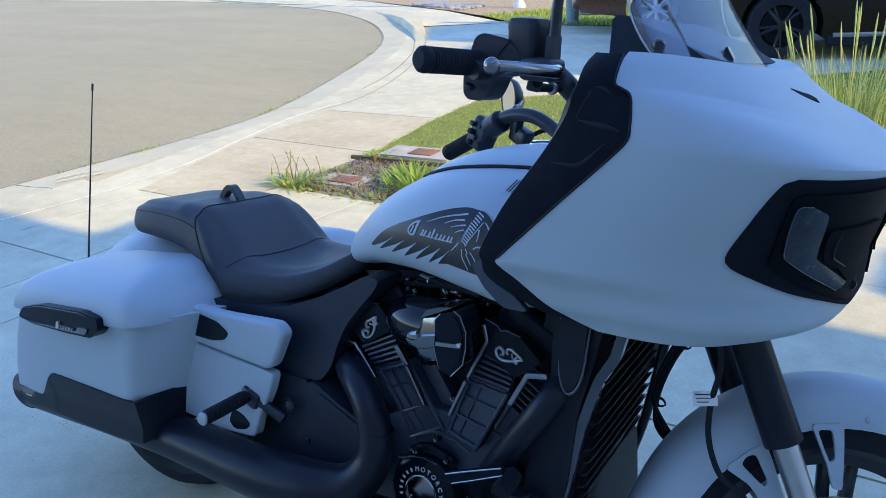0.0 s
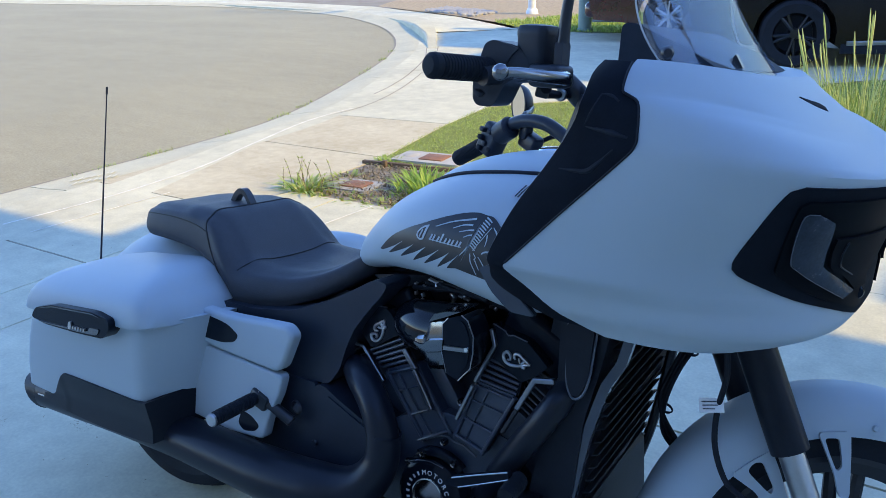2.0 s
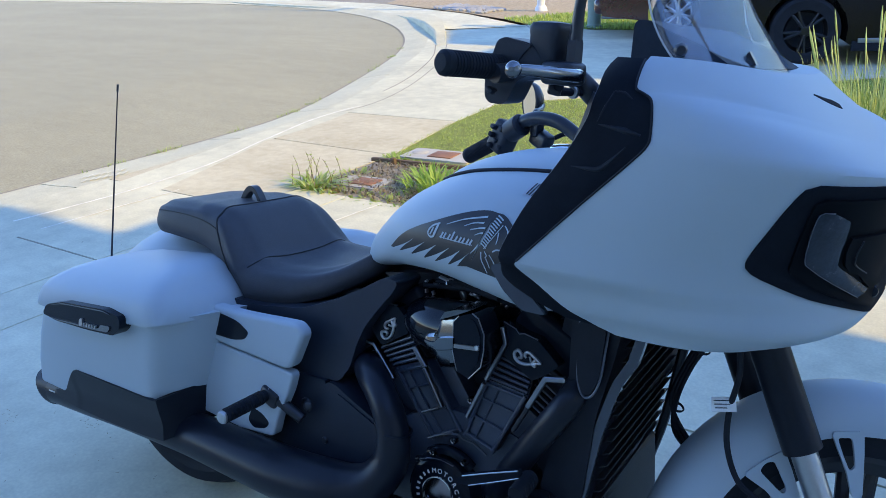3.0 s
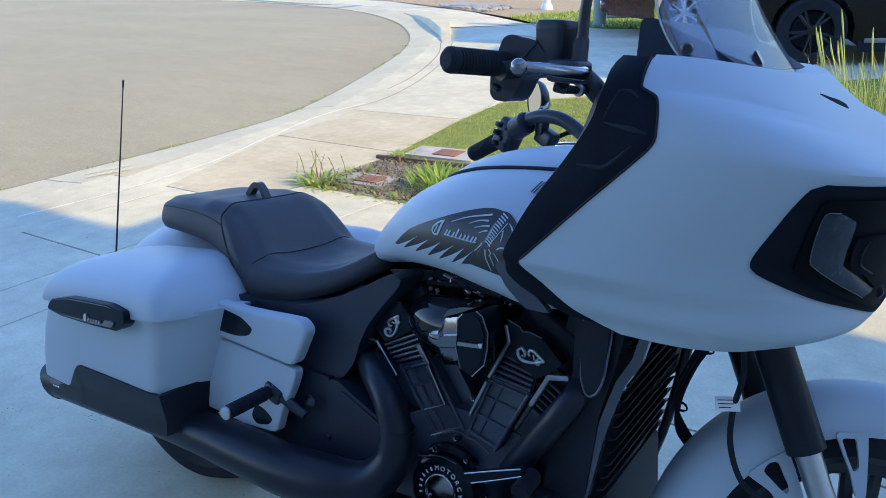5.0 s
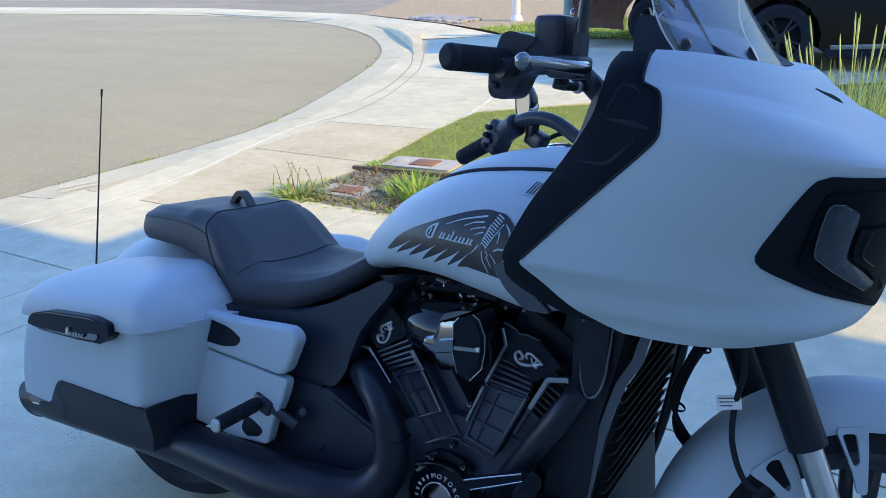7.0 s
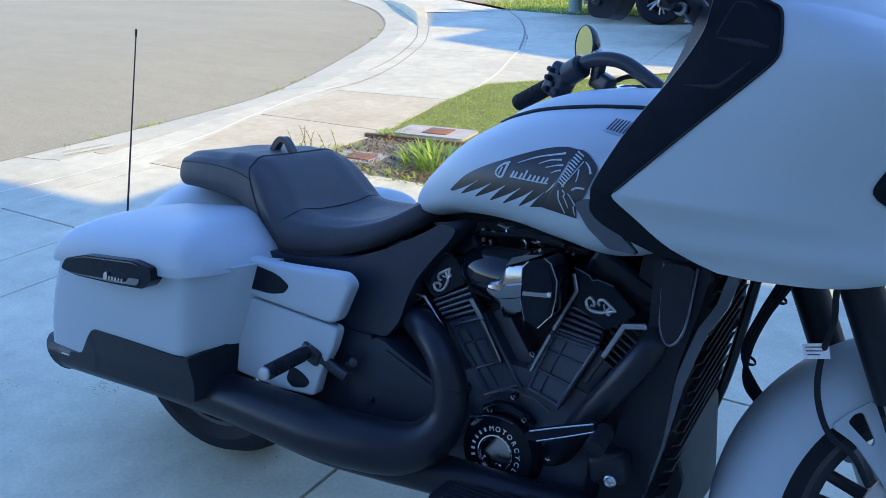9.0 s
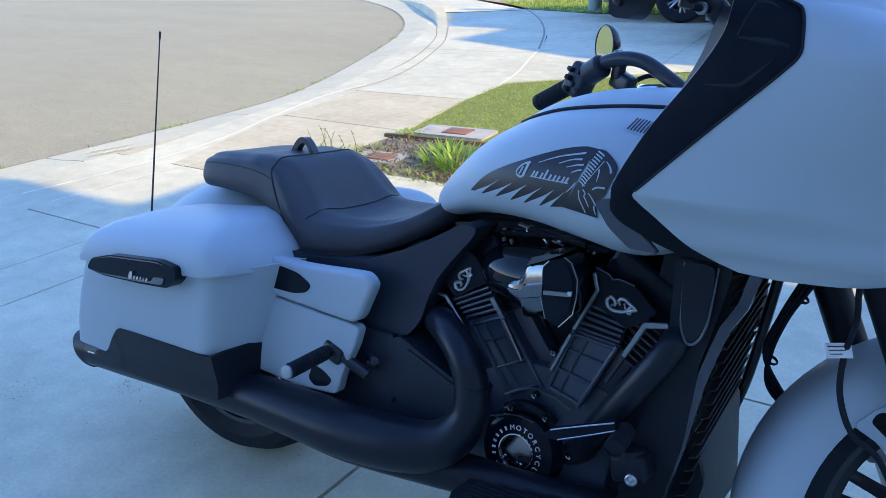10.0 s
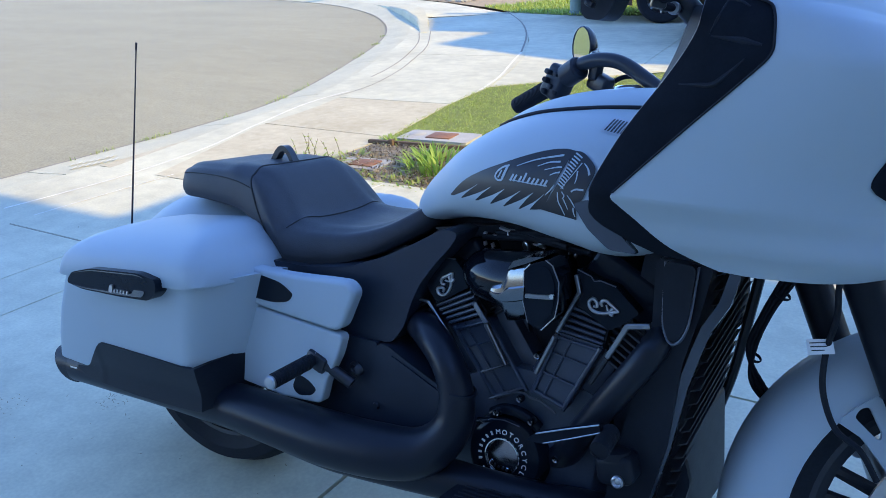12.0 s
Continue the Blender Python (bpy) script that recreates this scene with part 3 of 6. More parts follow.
GUIDE = material("clear_acrylic_guide", (0.028, 0.038, 0.055), 0.25, vary=0.45, scale=30, spec=0.2)
SMOKED = material("smoked_lamp_lens", (0.006, 0.0075, 0.010), 0.5, spec=0.02, vary=0.2, scale=20, rough_vary=0.04)
INNER = material("black_lamp_housing", (0.008, 0.009, 0.012), 0.6, spec=0.03, vary=0.2, scale=30)
for side in (-1, 1):
    bezel = part("headlight_bezel", nose_patch(BEZEL, math.pi / 2, 0.003, side), CHEEK_M, fairing)
    lamp = part("headlight", nose_patch(LAMP, 1.45, 0.007, side), SMOKED, fairing, "smoked headlight with clear light guide", 40)
    rings = []
    for (z0, a0), (z1, a1) in zip(GUIDE_OUT, GUIDE_IN):
        rings.append([tuple(fairing_point(z0 + (z1 - z0) * k / 5, a0 + (a1 - a0) * k / 5, side, 0.0095 + 0.002 * math.sin(math.pi * k / 5))) for k in range(6)])
    part("light_guide", sheet(rings, 0.003), GUIDE, lamp)
    part("guide_rim", tube([fairing_point(z, a, side, 0.0105) for z, a in GUIDE_OUT[1:]], 0.0007, 6, 3), RIB, lamp)
    part("inner_reflector", nose_patch([(0.862, 1.30), (0.885, 1.19), (0.900, 1.07), (0.9075, 1.045), (0.928, 1.01), (0.947, 1.0)], 1.40, 0.0115, side, n=8, steps=12), INNER, lamp)
    part("inner_line", tube([fairing_point(z, a, side, 0.0135) for z, a in ((0.942, 1.07), (0.925, 1.07), (0.909, 1.09), (0.902, 1.12), (0.888, 1.22))], 0.0012, 6, 3), PLASTIC, lamp)
part("turn_signal", spin([(0.0, 0.006), (0.007, 0.005), (0.010, 0.002), (0.010, -0.01)], Matrix.Translation(fairing_point(0.848, 1.40, -1, 0.004)) @ pose(0, 0, 0, 90, 0, 35), 20), GLOSS, fairing)
low, high = [(0, 1.144, 1.31), (0.35, 1.140, 1.37), (0.65, 1.1365, 1.44), (1, 1.133, 1.53)], [(0, 1.1445, 1.32), (0.35, 1.1417, 1.42), (0.65, 1.1400, 1.50), (1, 1.1365, 1.56)]
rings = []
for k in range(11):
    (z0, a0), (z1, a1) = lerp(low, k / 10), lerp(high, k / 10)
    rings.append([tuple(fairing_point(z0 + (z1 - z0) * j / 3, a0 + (a1 - a0) * j / 3, -1, 0.0015)) for j in range(4)])
part("vent_slot", sheet(rings, 0.002), CHEEK_M, fairing)

# black inner cheek of the fairing: height, inner x, distance of that edge from the centre line
CHEEK = [(0.774, 1.152, 0.318), (0.790, 1.098, 0.318), (0.805, 1.064, 0.322), (0.825, 1.046, 0.335), (0.845, 1.050, 0.350), (0.870, 1.064, 0.385), (0.934, 1.099, 0.395), (0.972, 1.124, 0.398), (1.013, 1.154, 0.400), (1.053, 1.180, 0.402), (1.083, 1.193, 0.398), (1.10, 1.195, 0.394), (1.118, 1.191, 0.370), (1.139, 1.183, 0.335), (1.150, 1.182, 0.315), (1.160, 1.186, 0.300)]
INSIDE = [(0.90, 1.095), (0.96, 1.113), (1.01, 1.133), (1.048, 1.150), (1.091, 1.164), (1.118, 1.174), (1.14, 1.183)]
for side in (-1, 1):
    def cheek_at(x, z, lift=0.0):
        xi, yi = lerp(CHEEK, z)
        xr, yr, xn, p = lerp(FAIR, z)
        u = min(1, max(0, (x - xi) / max(xr - 0.002 - xi, 1e-4)))
        bulge = 0.006 * math.sin(math.pi * u) * (1 if z > 0.98 else 0.3)
        return (x, side * (yi + (yr - 0.003 - yi) * u ** 0.75 + bulge + lift), z)
    rings, returns, rims = [], [], []
    for k in range(40):
        z = 0.776 + (1.159 - 0.776) * k / 39
        xi, yi = lerp(CHEEK, z)
        xr, = lerp(FAIR, z)[:1]
        rings.append([cheek_at(xi + (xr - 0.002 - xi) * j / 8, z) for j in range(9)])
        xe, = lerp(INSIDE, z)
        returns.append([(xi + 0.003 + (xe - xi - 0.003) * j / 4, side * (yi - 0.004 - (yi - 0.334) * j / 4), z) for j in range(5)])
        rims.append((xi, side * (yi - 0.002), z))
    cheek = part("inner_cheek", sheet(rings, 0.012), CHEEK_M, bike, "grained black plastic fairing cheek", 50)
    part("cheek_return", sheet(returns[14:35], 0.004), HOOD, cheek, "", 50)
    # paler rim colour stands for the sheen along the cheek's bevelled edge
    part("cheek_rim", tube(rims[9:36], 0.0014, 6, 1), RIB, cheek)
    for line, radii in (([(1.213, 1.0735), (1.232, 1.0715), (1.253, 1.069), (1.275, 1.065)], [0.0008, 0.003, 0.005, 0.002]),
                        ([(1.180, 1.0155), (1.205, 1.016), (1.223, 1.0175), (1.236, 1.027), (1.258, 1.049)], [0.0008, 0.003, 0.0045, 0.004, 0.001]),
                        ([(1.225, 1.115), (1.218, 1.094), (1.211, 1.076)], [0.0022, 0.0022, 0.001]), ([(1.225, 1.115), (1.240, 1.114), (1.254, 1.108)], [0.0022, 0.0030, 0.001])):
        part("moulded_ledge", tube([cheek_at(x, z, -radii[j] * 0.55) for j, (x, z) in enumerate(line)], radii, 10, 5), LEDGE, cheek)
    part("panel_gap", tube([(lerp(FAIR, z)[0] - 0.001, side * (lerp(FAIR, z)[1] + 0.0005), z) for z in (0.87, 0.91, 0.97, 1.03, 1.055, 1.075, 1.095, 1.106, 1.112, 1.117, 1.121, 1.13, 1.145, 1.158)], 0.0018, 6, 4), RUBBER, cheek)

# screen, dash hood and its fixings
rings = []
for k in range(19):
    h = -0.03 + 0.22 * k / 18
    xr, xf, w = 1.249 - 0.96 * h + 5.2 * h * h - 6.0 * h ** 3, 1.318 - 0.80 * h, 0.258 - 0.10 * h
    rings.append([(xr + (xf - xr) * math.cos(a) ** 0.8, w * math.copysign(abs(math.sin(a)) ** 0.8, a), 1.160 + h) for a in (math.pi / 2 * j / 20 for j in range(-20, 21))])
screen = part("windshield", loft(rings, cap=False, closed=False), SCREEN, bike, "clear polycarbonate windshield", 60)
screen.visible_shadow = False
EDGE = material("pale_cut_acrylic", (0.42, 0.45, 0.46), 0.3, vary=0.1)
part("screen_edge", tube([r[0] for r in rings], 0.0014, 6, 1), EDGE, screen)
part("screen_edge", tube([r[-1] for r in rings], 0.0014, 6, 1), EDGE, screen)
hood_poly = [(1.170, 1.150), (1.171, 1.206), (1.176, 1.213), (1.193, 1.213), (1.228, 1.197), (1.27, 1.182), (1.325, 1.150)]
part("dash_hood", prism(rounded(hood_poly, 0.01, 3), -0.215, 0.215, 0.008), HOOD, bike, "dark grey dash hood behind the windshield")
for y in (-0.262, 0.262):
    part("screen_bolt", spin([(0, 0.008), (0.006, 0.008), (0.009, 0.003), (0.009, -0.004)], pose(1.260, y, 1.172, 90 if y < 0 else -90, 0, 25), 16), BLACK, screen)
part("screen_clip", prism([(1.306, 1.156), (1.308, 1.172), (1.311, 1.176), (1.324, 1.156)], -0.09, -0.105, 0.003), BLACK, screen)

# saddlebags: outlines from above (x, distance from the centre line)
def bag_ring(z, rise, rear, front, out, inner=0.145, r=0.035, tuck=0.0, corner=0.0):
    """One level of the bag: rear x, front x, how far the outer side stands out of its full width."""
    poly = [(rear, inner), (rear - 0.004, out - 0.075), (rear + 0.028, out - 0.020), (rear + 0.16, out - 0.006), (front - 0.012 + corner, out + 0.022 - corner * 0.15), (front + 0.004 + tuck * 0.45 + corner * 0.5, out - 0.06), (front + tuck, out - 0.15), (front + tuck, inner)]
    return [(x, -y, z + rise * (x + 0.17)) for x, y in rounded(poly, r, 4)]


def skin_y(x, z, out=0.0):
    """The outer side of the right bag at x and z (its distance from the centre line, negative)."""
    t = min(1, max(0, (z - 0.105 * (x + 0.17) - 0.30) / 0.235))
    edge = 0.322 + 0.054 * t ** 0.8
    edge += -0.020 + 0.014 * min(1, max(0, (x + 0.235) / 0.13)) + 0.028 * max(0, x + 0.09) / 0.34
    if x > 0.25:
        edge -= (x - 0.25) * 3.6
    return -(edge + out)


def puffed(poly, back, face, r, steps=6):
    """A moulded panel of (x, z) outline whose rim rolls over from the back (y) to the face with radius r."""
    n = len(poly)
    area = sum(poly[k][0] * poly[(k + 1) % n][1] - poly[(k + 1) % n][0] * poly[k][1] for k in range(n))
    turn = 1 if area > 0 else -1
    inward = []
    for k in range(n):
        a, b = Vector(poly[k - 1]), Vector(poly[(k + 1) % n])
        d = (b - a).normalized()
        inward.append(Vector((-d.y, d.x)) * turn)
    out = -1 if face < back else 1
    rings = [[(x, back, z) for x, z in poly]]
    for k in range(steps + 1):
        a = math.pi / 2 * k / steps
        inset, y = r * (1 - math.cos(a)), face - out * r * (1 - math.sin(a))
        rings.append([(x + d.x * inset, y, z + d.y * inset) for (x, z), d in zip(poly, inward)])
    return loft(rings)


def saddlebag(side):
    flip = Matrix.Diagonal((1, -side, 1, 1))
    def put(name, bm, mat, parent, label="", smooth=35):
        bm.transform(flip)
        return part(name, bm, mat, parent, label, smooth)
    levels = [(0.286, 0.06, -0.320, 0.222, 0.310), (0.294, 0.06, -0.328, 0.230, 0.324), (0.36, 0.08, -0.302, 0.246, 0.341), (0.44, 0.10, -0.262, 0.266, 0.359), (0.535, 0.12, -0.208, 0.288, 0.374)]
    bag = put("saddlebag", loft([bag_ring(*l, tuck=0.030 + 0.0085 * k) for k, l in enumerate(levels)]), WHITE, bike, "matte white hard saddlebag with black lower guard")
    lid_levels = [(0.524, 0.12, -0.208, 0.276, 0.382), (0.526, 0.12, -0.213, 0.280, 0.388), (0.530, 0.12, -0.215, 0.282, 0.390), (0.552, 0.12, -0.209, 0.276, 0.388), (0.568, 0.12, -0.200, 0.270, 0.385), (0.577, 0.12, -0.192, 0.265, 0.380), (0.584, 0.12, -0.186, 0.262, 0.374), (0.594, 0.12, -0.174, 0.255, 0.362), (0.606, 0.12, -0.152, 0.245, 0.341), (0.617, 0.12, -0.116, 0.229, 0.310), (0.625, 0.12, -0.070, 0.208, 0.276), (0.630, 0.12, -0.012, 0.178, 0.246)]
    lid = put("lid", loft([bag_ring(*l, tuck=0.048 - 0.034 * min(1, k / 7), corner=0.024) for k, l in enumerate(lid_levels)]), WHITE, bag, smooth=42)
    if side > 0:
        return bag
    # lower guard
    rows = []
    for k in range(61):
        x = -0.215 + (0.300 + 0.215) * k / 60
        top = lerp([(-0.215, 0.284), (-0.185, 0.290), (-0.160, 0.300), (-0.110, 0.352), (-0.085, 0.376), (-0.060, 0.380), (-0.02, 0.383), (0.10, 0.390), (0.235, 0.398), (0.252, 0.404), (0.302, 0.438)], x)[0]
        low = lerp([(-0.215, 0.270), (-0.15, 0.268), (0.0, 0.274), (0.16, 0.290), (0.23, 0.300), (0.254, 0.306), (0.302, 0.350)], x)[0]
        rows.append([(x, skin_y(x, low + (top - low) * j / 6, 0.009), low + (top - low) * j / 6) for j in range(7)])
    put("lower_guard", sheet(rows, 0.008), GUARD, bag, "black lower guard with a small pale mark", 60)
    part("mark", box(0.030, 0.002, 0.004, pose(-0.232, -0.3135, 0.273, 0, -6, -4), 0.001), ALU, bag)
    # latch handle set into the seam
    def plate(poly, lift, depth, mat, name, parent):
        return put(name, prism(rounded(poly, 0.012, 4), lambda x, z: skin_y(x, 0.54, lift - depth), lambda x, z: skin_y(x, 0.54, lift), 0.003), mat, parent)
    latch = plate([(-0.106, 0.526), (-0.088, 0.552), (-0.016, 0.573), (0.146, 0.593), (0.201, 0.589), (0.204, 0.567), (0.180, 0.543), (0.082, 0.532), (-0.048, 0.522)], 0.030, 0.03, GLOSS, "latch", bag)
    plate([(-0.092, 0.5265), (-0.04, 0.5275), (0.068, 0.5395), (0.128, 0.5475), (0.134, 0.557), (0.172, 0.562), (0.162, 0.5465), (0.082, 0.5365), (-0.045, 0.5255)], 0.0325, 0.006, LEVER, "chrome_strip", bag)
    plate([(-0.084, 0.551), (-0.016, 0.5705), (0.146, 0.5905), (0.176, 0.587), (0.146, 0.5885), (-0.016, 0.5685)], 0.0320, 0.006, LEVER, "chrome_strip", bag)
    plate([(0.052, 0.536), (0.056, 0.552), (0.066, 0.556), (0.066, 0.538)], 0.0345, 0.005, ALU, "emblem", bag)
    for k in range(5):
        plate([(0.069 + 0.0105 * k, 0.5395 + 0.001 * k), (0.072 + 0.0105 * k, 0.5475 + 0.001 * k), (0.077 + 0.0105 * k, 0.5475 + 0.001 * k), (0.074 + 0.0105 * k, 0.5395 + 0.001 * k)], 0.0345, 0.005, ALU, "emblem", bag)
    part("key_lock", spin([(0, 0.001), (0.005, 0.001), (0.007, -0.001), (0.007, -0.006)], pose(0.083, -0.27, 0.6530, 14, -7, 0), 16), BLACK, lid)
    return bag


saddlebag(-1)
saddlebag(1)

# wheels
def wheel(name, m, radius, width, label, spoke_mat):
    hub = part(name, spin([(0.045, -0.06), (0.045, 0.06), (0.0, 0.06)], m, 24), BLACK, bike, label)
    w = width / 2
    prof = [(radius - 0.085, -w * 0.75), (radius - 0.05, -w * 0.98), (radius - 0.022, -w * 0.92), (radius - 0.006, -w * 0.55), (radius, 0), (radius - 0.006, w * 0.55), (radius - 0.022, w * 0.92), (radius - 0.05, w * 0.98), (radius - 0.085, w * 0.75)]
    part("tyre", spin(prof, m, 64, closed=True), RUBBER, hub)
    rim = [(radius - 0.088, -w * 0.78), (radius - 0.075, -w * 0.80), (radius - 0.075, -w * 0.7), (radius - 0.11, -w * 0.5), (radius - 0.11, w * 0.5), (radius - 0.075, w * 0.7), (radius - 0.075, w * 0.80), (radius - 0.088, w * 0.78)]
    part("rim", spin(rim, m, 64, closed=True), BLACK, hub)
    for k in range(5):
        for d in (-0.12, 0.12):
            a = 2 * math.pi * k / 5 + 0.3
            p0 = Vector((0.035 * math.cos(a + d * 3), 0.035 * math.sin(a + d * 3), 0.0))
            p1 = Vector(((radius - 0.10) * math.cos(a + d), (radius - 0.10) * math.sin(a + d), 0.0))
            part("spoke", tube([m @ p0, m @ p1], [0.014, 0.011], 8, 1), spoke_mat, hub)
    return hub


AXLE = Matrix.Rotation(radians(90), 4, "X")
wheel("rear_wheel", Matrix.Translation((0, 0, 0.311)) @ AXLE, 0.311, 0.18, "black rear wheel with wide road tyre", BLACK)

# steering: everything on it turns about the raked stem
RAKE, TURNED = radians(25), radians(29.5)
STEM = Vector((1.60, 0, 0))
stem_dir = Vector((-math.sin(RAKE), 0, math.cos(RAKE)))
STEER = Matrix.Translation(STEM) @ Matrix.Rotation(TURNED, 4, stem_dir) @ Matrix.Translation(-STEM)


def on_stem(z, ahead=0.0, y=0.0):
    """A point of the straight-ahead steering, beside the stem at height z."""
    x = STEM.x - z * math.tan(RAKE)
    return Vector((x + ahead * math.cos(RAKE), y, z + ahead * math.sin(RAKE)))


front = wheel("front_wheel", STEER @ Matrix.Translation((1.55, 0, 0.305)) @ AXLE, 0.305, 0.12, "black cast front wheel turned to the left", BLACK)
for y in (-0.118, 0.118):
    leg = part("fork_leg", tube([STEER @ on_stem(0.98, 0.066, y), STEER @ on_stem(0.515, 0.066, y)], 0.0312, 20, 1), GUARD, bike)
    part("slider", tube([STEER @ on_stem(0.525, 0.066, y), STEER @ on_stem(0.28, 0.066, y)], 0.021, 16, 1), ALU, leg)


def arch(cx, cz, r, half, a0, a1, steps=30, crown=0.03, thick=0.004, drop=0.05):
    rings = []
    for k in range(steps + 1):
        a = radians(a0 + (a1 - a0) * k / steps)
        ring = []
        for j in range(-8, 9):
            u = j / 8
            rr = r - crown * abs(u) ** 2.0 - (drop if abs(u) > 0.99 else 0.0)
            ring.append((cx + rr * math.cos(a), half * u, cz + rr * math.sin(a)))
        rings.append(ring)
    return sheet(rings, thick)


def fender(cx, cz, r, half, a0, a1, depth, steps=36, thick=0.004):
    """A mudguard with a round crown that runs over into deep sides."""
    prof = smooth_path([Vector((a * half, b, 0)) for a, b in ((0, 0), (0.35, 0.004), (0.65, 0.015), (0.86, 0.032), (0.97, 0.054), (1.0, 0.068), (1.0, depth))], 3)
    prof = [(-p.x, p.y) for p in prof[:0:-1]] + [(p.x, p.y) for p in prof]
    rings = []
    for k in range(steps + 1):
        a = radians(a0 + (a1 - a0) * k / steps)
        rings.append([(cx + (r - b) * math.cos(a), y, cz + (r - b) * math.sin(a)) for y, b in prof])
    return sheet(rings, thick)


bm = fender(1.55, 0.302, 0.350, 0.082, 18, 190, 0.080)
bm.transform(STEER)
part("front_fender", bm, WHITE, bike, "matte white front fender", smooth=40)


def along(poly, n):
    """n points evenly along a closed outline."""
    p = [Vector(q) for q in poly] + [Vector(poly[0])]
    sums = [0.0]
    for a, b in zip(p, p[1:]):
        sums.append(sums[-1] + (b - a).length)
    out = []
    for k in range(n):
        d = sums[-1] * k / n
        i = max(j for j in range(len(p) - 1) if sums[j] <= d)
        out.append(p[i].lerp(p[i + 1], (d - sums[i]) / max(sums[i + 1] - sums[i], 1e-9)))
    return out


def ring_plate(outer, inner, y0, y1):
    """A flat plate with a hole; both outlines begin at the same corner."""
    o, h = along(rounded(outer, 0.006, 3), 40), along(rounded(inner, 0.006, 3), 40)
    rings = [[(p.x, y, p.y) for p in line] for line, y in ((o, y0), (o, y1), (h, y1), (h, y0), (o, y0))]
    return loft(rings, cap=False)


for y0, y1 in ((-0.080, -0.087), (0.080, 0.087)):
    for outer, inner in (([(1.342, 0.482), (1.372, 0.510), (1.402, 0.532), (1.418, 0.501), (1.462, 0.395), (1.446, 0.390), (1.383, 0.460)], [(1.367, 0.492), (1.375, 0.507), (1.389, 0.511), (1.400, 0.492), (1.413, 0.470), (1.410, 0.459), (1.401, 0.464)]),
                         ([(1.470, 0.572), (1.521, 0.580), (1.526, 0.542), (1.532, 0.470), (1.516, 0.470), (1.503, 0.509)], [(1.481, 0.564), (1.504, 0.567), (1.510, 0.545), (1.515, 0.520), (1.507, 0.512), (1.494, 0.536)])):
        bm = ring_plate(outer, inner, y0, y1)
        bm.transform(STEER)
        part("fender_bracket", bm, WHITE, bike, "", 20)
part("fender_bolt", spin([(0, 0.004), (0.004, 0.0035), (0.006, 0)], STEER @ pose(1.560, -0.082, 0.590, 90), 12), WHITE, bike)
part("rear_fender", arch(0.0, 0.311, 0.382, 0.160, 25, 205, 44, 0.085, 0.004, 0.02), WHITE, bike, "matte white rear fender", smooth=40)


# ---------------------------------------------------------------- tank dressing
def tank_y(x, z, out=0.0015):
    """The right-hand skin of the tank at x and z."""
    w, zt, zb = lerp(TANK, x)
    zm = zb + (zt - zb) * 0.42
    n = 2.3 if z > zm else 2.6
    h = (zt - zm) if z > zm else (zm - zb)
    u = min(0.999, abs(z - zm) / h)
    return -(w * (1 - u**n) ** (1 / n) + out)


def skin_strip(upper, lower, out=0.0015, n=14, m=5):
    """A film on the tank's side between two lines of (x, z)."""
    a = smooth_path([(x, 0, z) for x, z in upper], 5)
    b = smooth_path([(x, 0, z) for x, z in lower], 5)
    pick = lambda line, t: line[min(int(t * (len(line) - 1)), len(line) - 2)].lerp(line[min(int(t * (len(line) - 1)), len(line) - 2) + 1], t * (len(line) - 1) - min(int(t * (len(line) - 1)), len(line) - 2))
    rings = []
    for k in range(n + 1):
        p, q = pick(a, k / n), pick(b, k / n)
        ring = []
        for j in range(m + 1):
            c = p.lerp(q, j / m)
            ring.append((c.x, tank_y(c.x, c.z, out), c.z))
        rings.append(ring)
    return loft(rings, cap=False, closed=False)


DECAL = material("satin_black_decal", (0.014, 0.014, 0.017), 0.4, vary=0.15, scale=30)
part("feather_graphic", skin_strip([(0.735, 0.797), (0.771, 0.828), (0.809, 0.849), (0.849, 0.866), (0.889, 0.882), (0.928, 0.895), (0.960, 0.901), (0.980, 0.900)],
             [(0.736, 0.796), (0.762, 0.796), (0.794, 0.797), (0.828, 0.797), (0.856, 0.797), (0.889, 0.798), (0.912, 0.800), (0.940, 0.805)], 0.0012, 40, 10), DECAL, tank, "black feather graphic")
part("graphic_field", skin_strip([(0.978, 0.900), (0.993, 0.899), (1.007, 0.892), (1.020, 0.881), (1.022, 0.870), (1.015, 0.850), (1.009, 0.832), (1.000, 0.819), (1.000, 0.797)], [(0.974, 0.898), (0.974, 0.888), (0.974, 0.878), (0.972, 0.868), (0.966, 0.856), (0.958, 0.840), (0.950, 0.826), (0.942, 0.812), (0.936, 0.804)], 0.0012, 30, 8), DECAL, tank)
# slits between the feathers, pale strokes, a ladder band, and slanted bars for the wordmark
TIPS = [(0.738, 0.7955), (0.760, 0.795), (0.794, 0.796), (0.828, 0.796), (0.856, 0.796), (0.889, 0.797), (0.911, 0.799)]
APEX = [(0.804, 0.826), (0.834, 0.826), (0.865, 0.828), (0.896, 0.829), (0.920, 0.829), (0.940, 0.829)]
for (x0, z0), (x1, z1), (xa, za) in zip(TIPS, TIPS[1:], APEX):
    part("feather_slit", skin_strip([(xa, za), (x0 * 0.42 + xa * 0.58 + 0.004, z0 * 0.42 + za * 0.58 - 0.001), (x0, z0 - 0.002)], [(xa, za - 0.0005), (x1 * 0.5 + xa * 0.5 + 0.001, z1 * 0.5 + za * 0.5 + 0.0005), (x1, z1 - 0.002)], 0.0022, 8, 3), WHITE, tank)


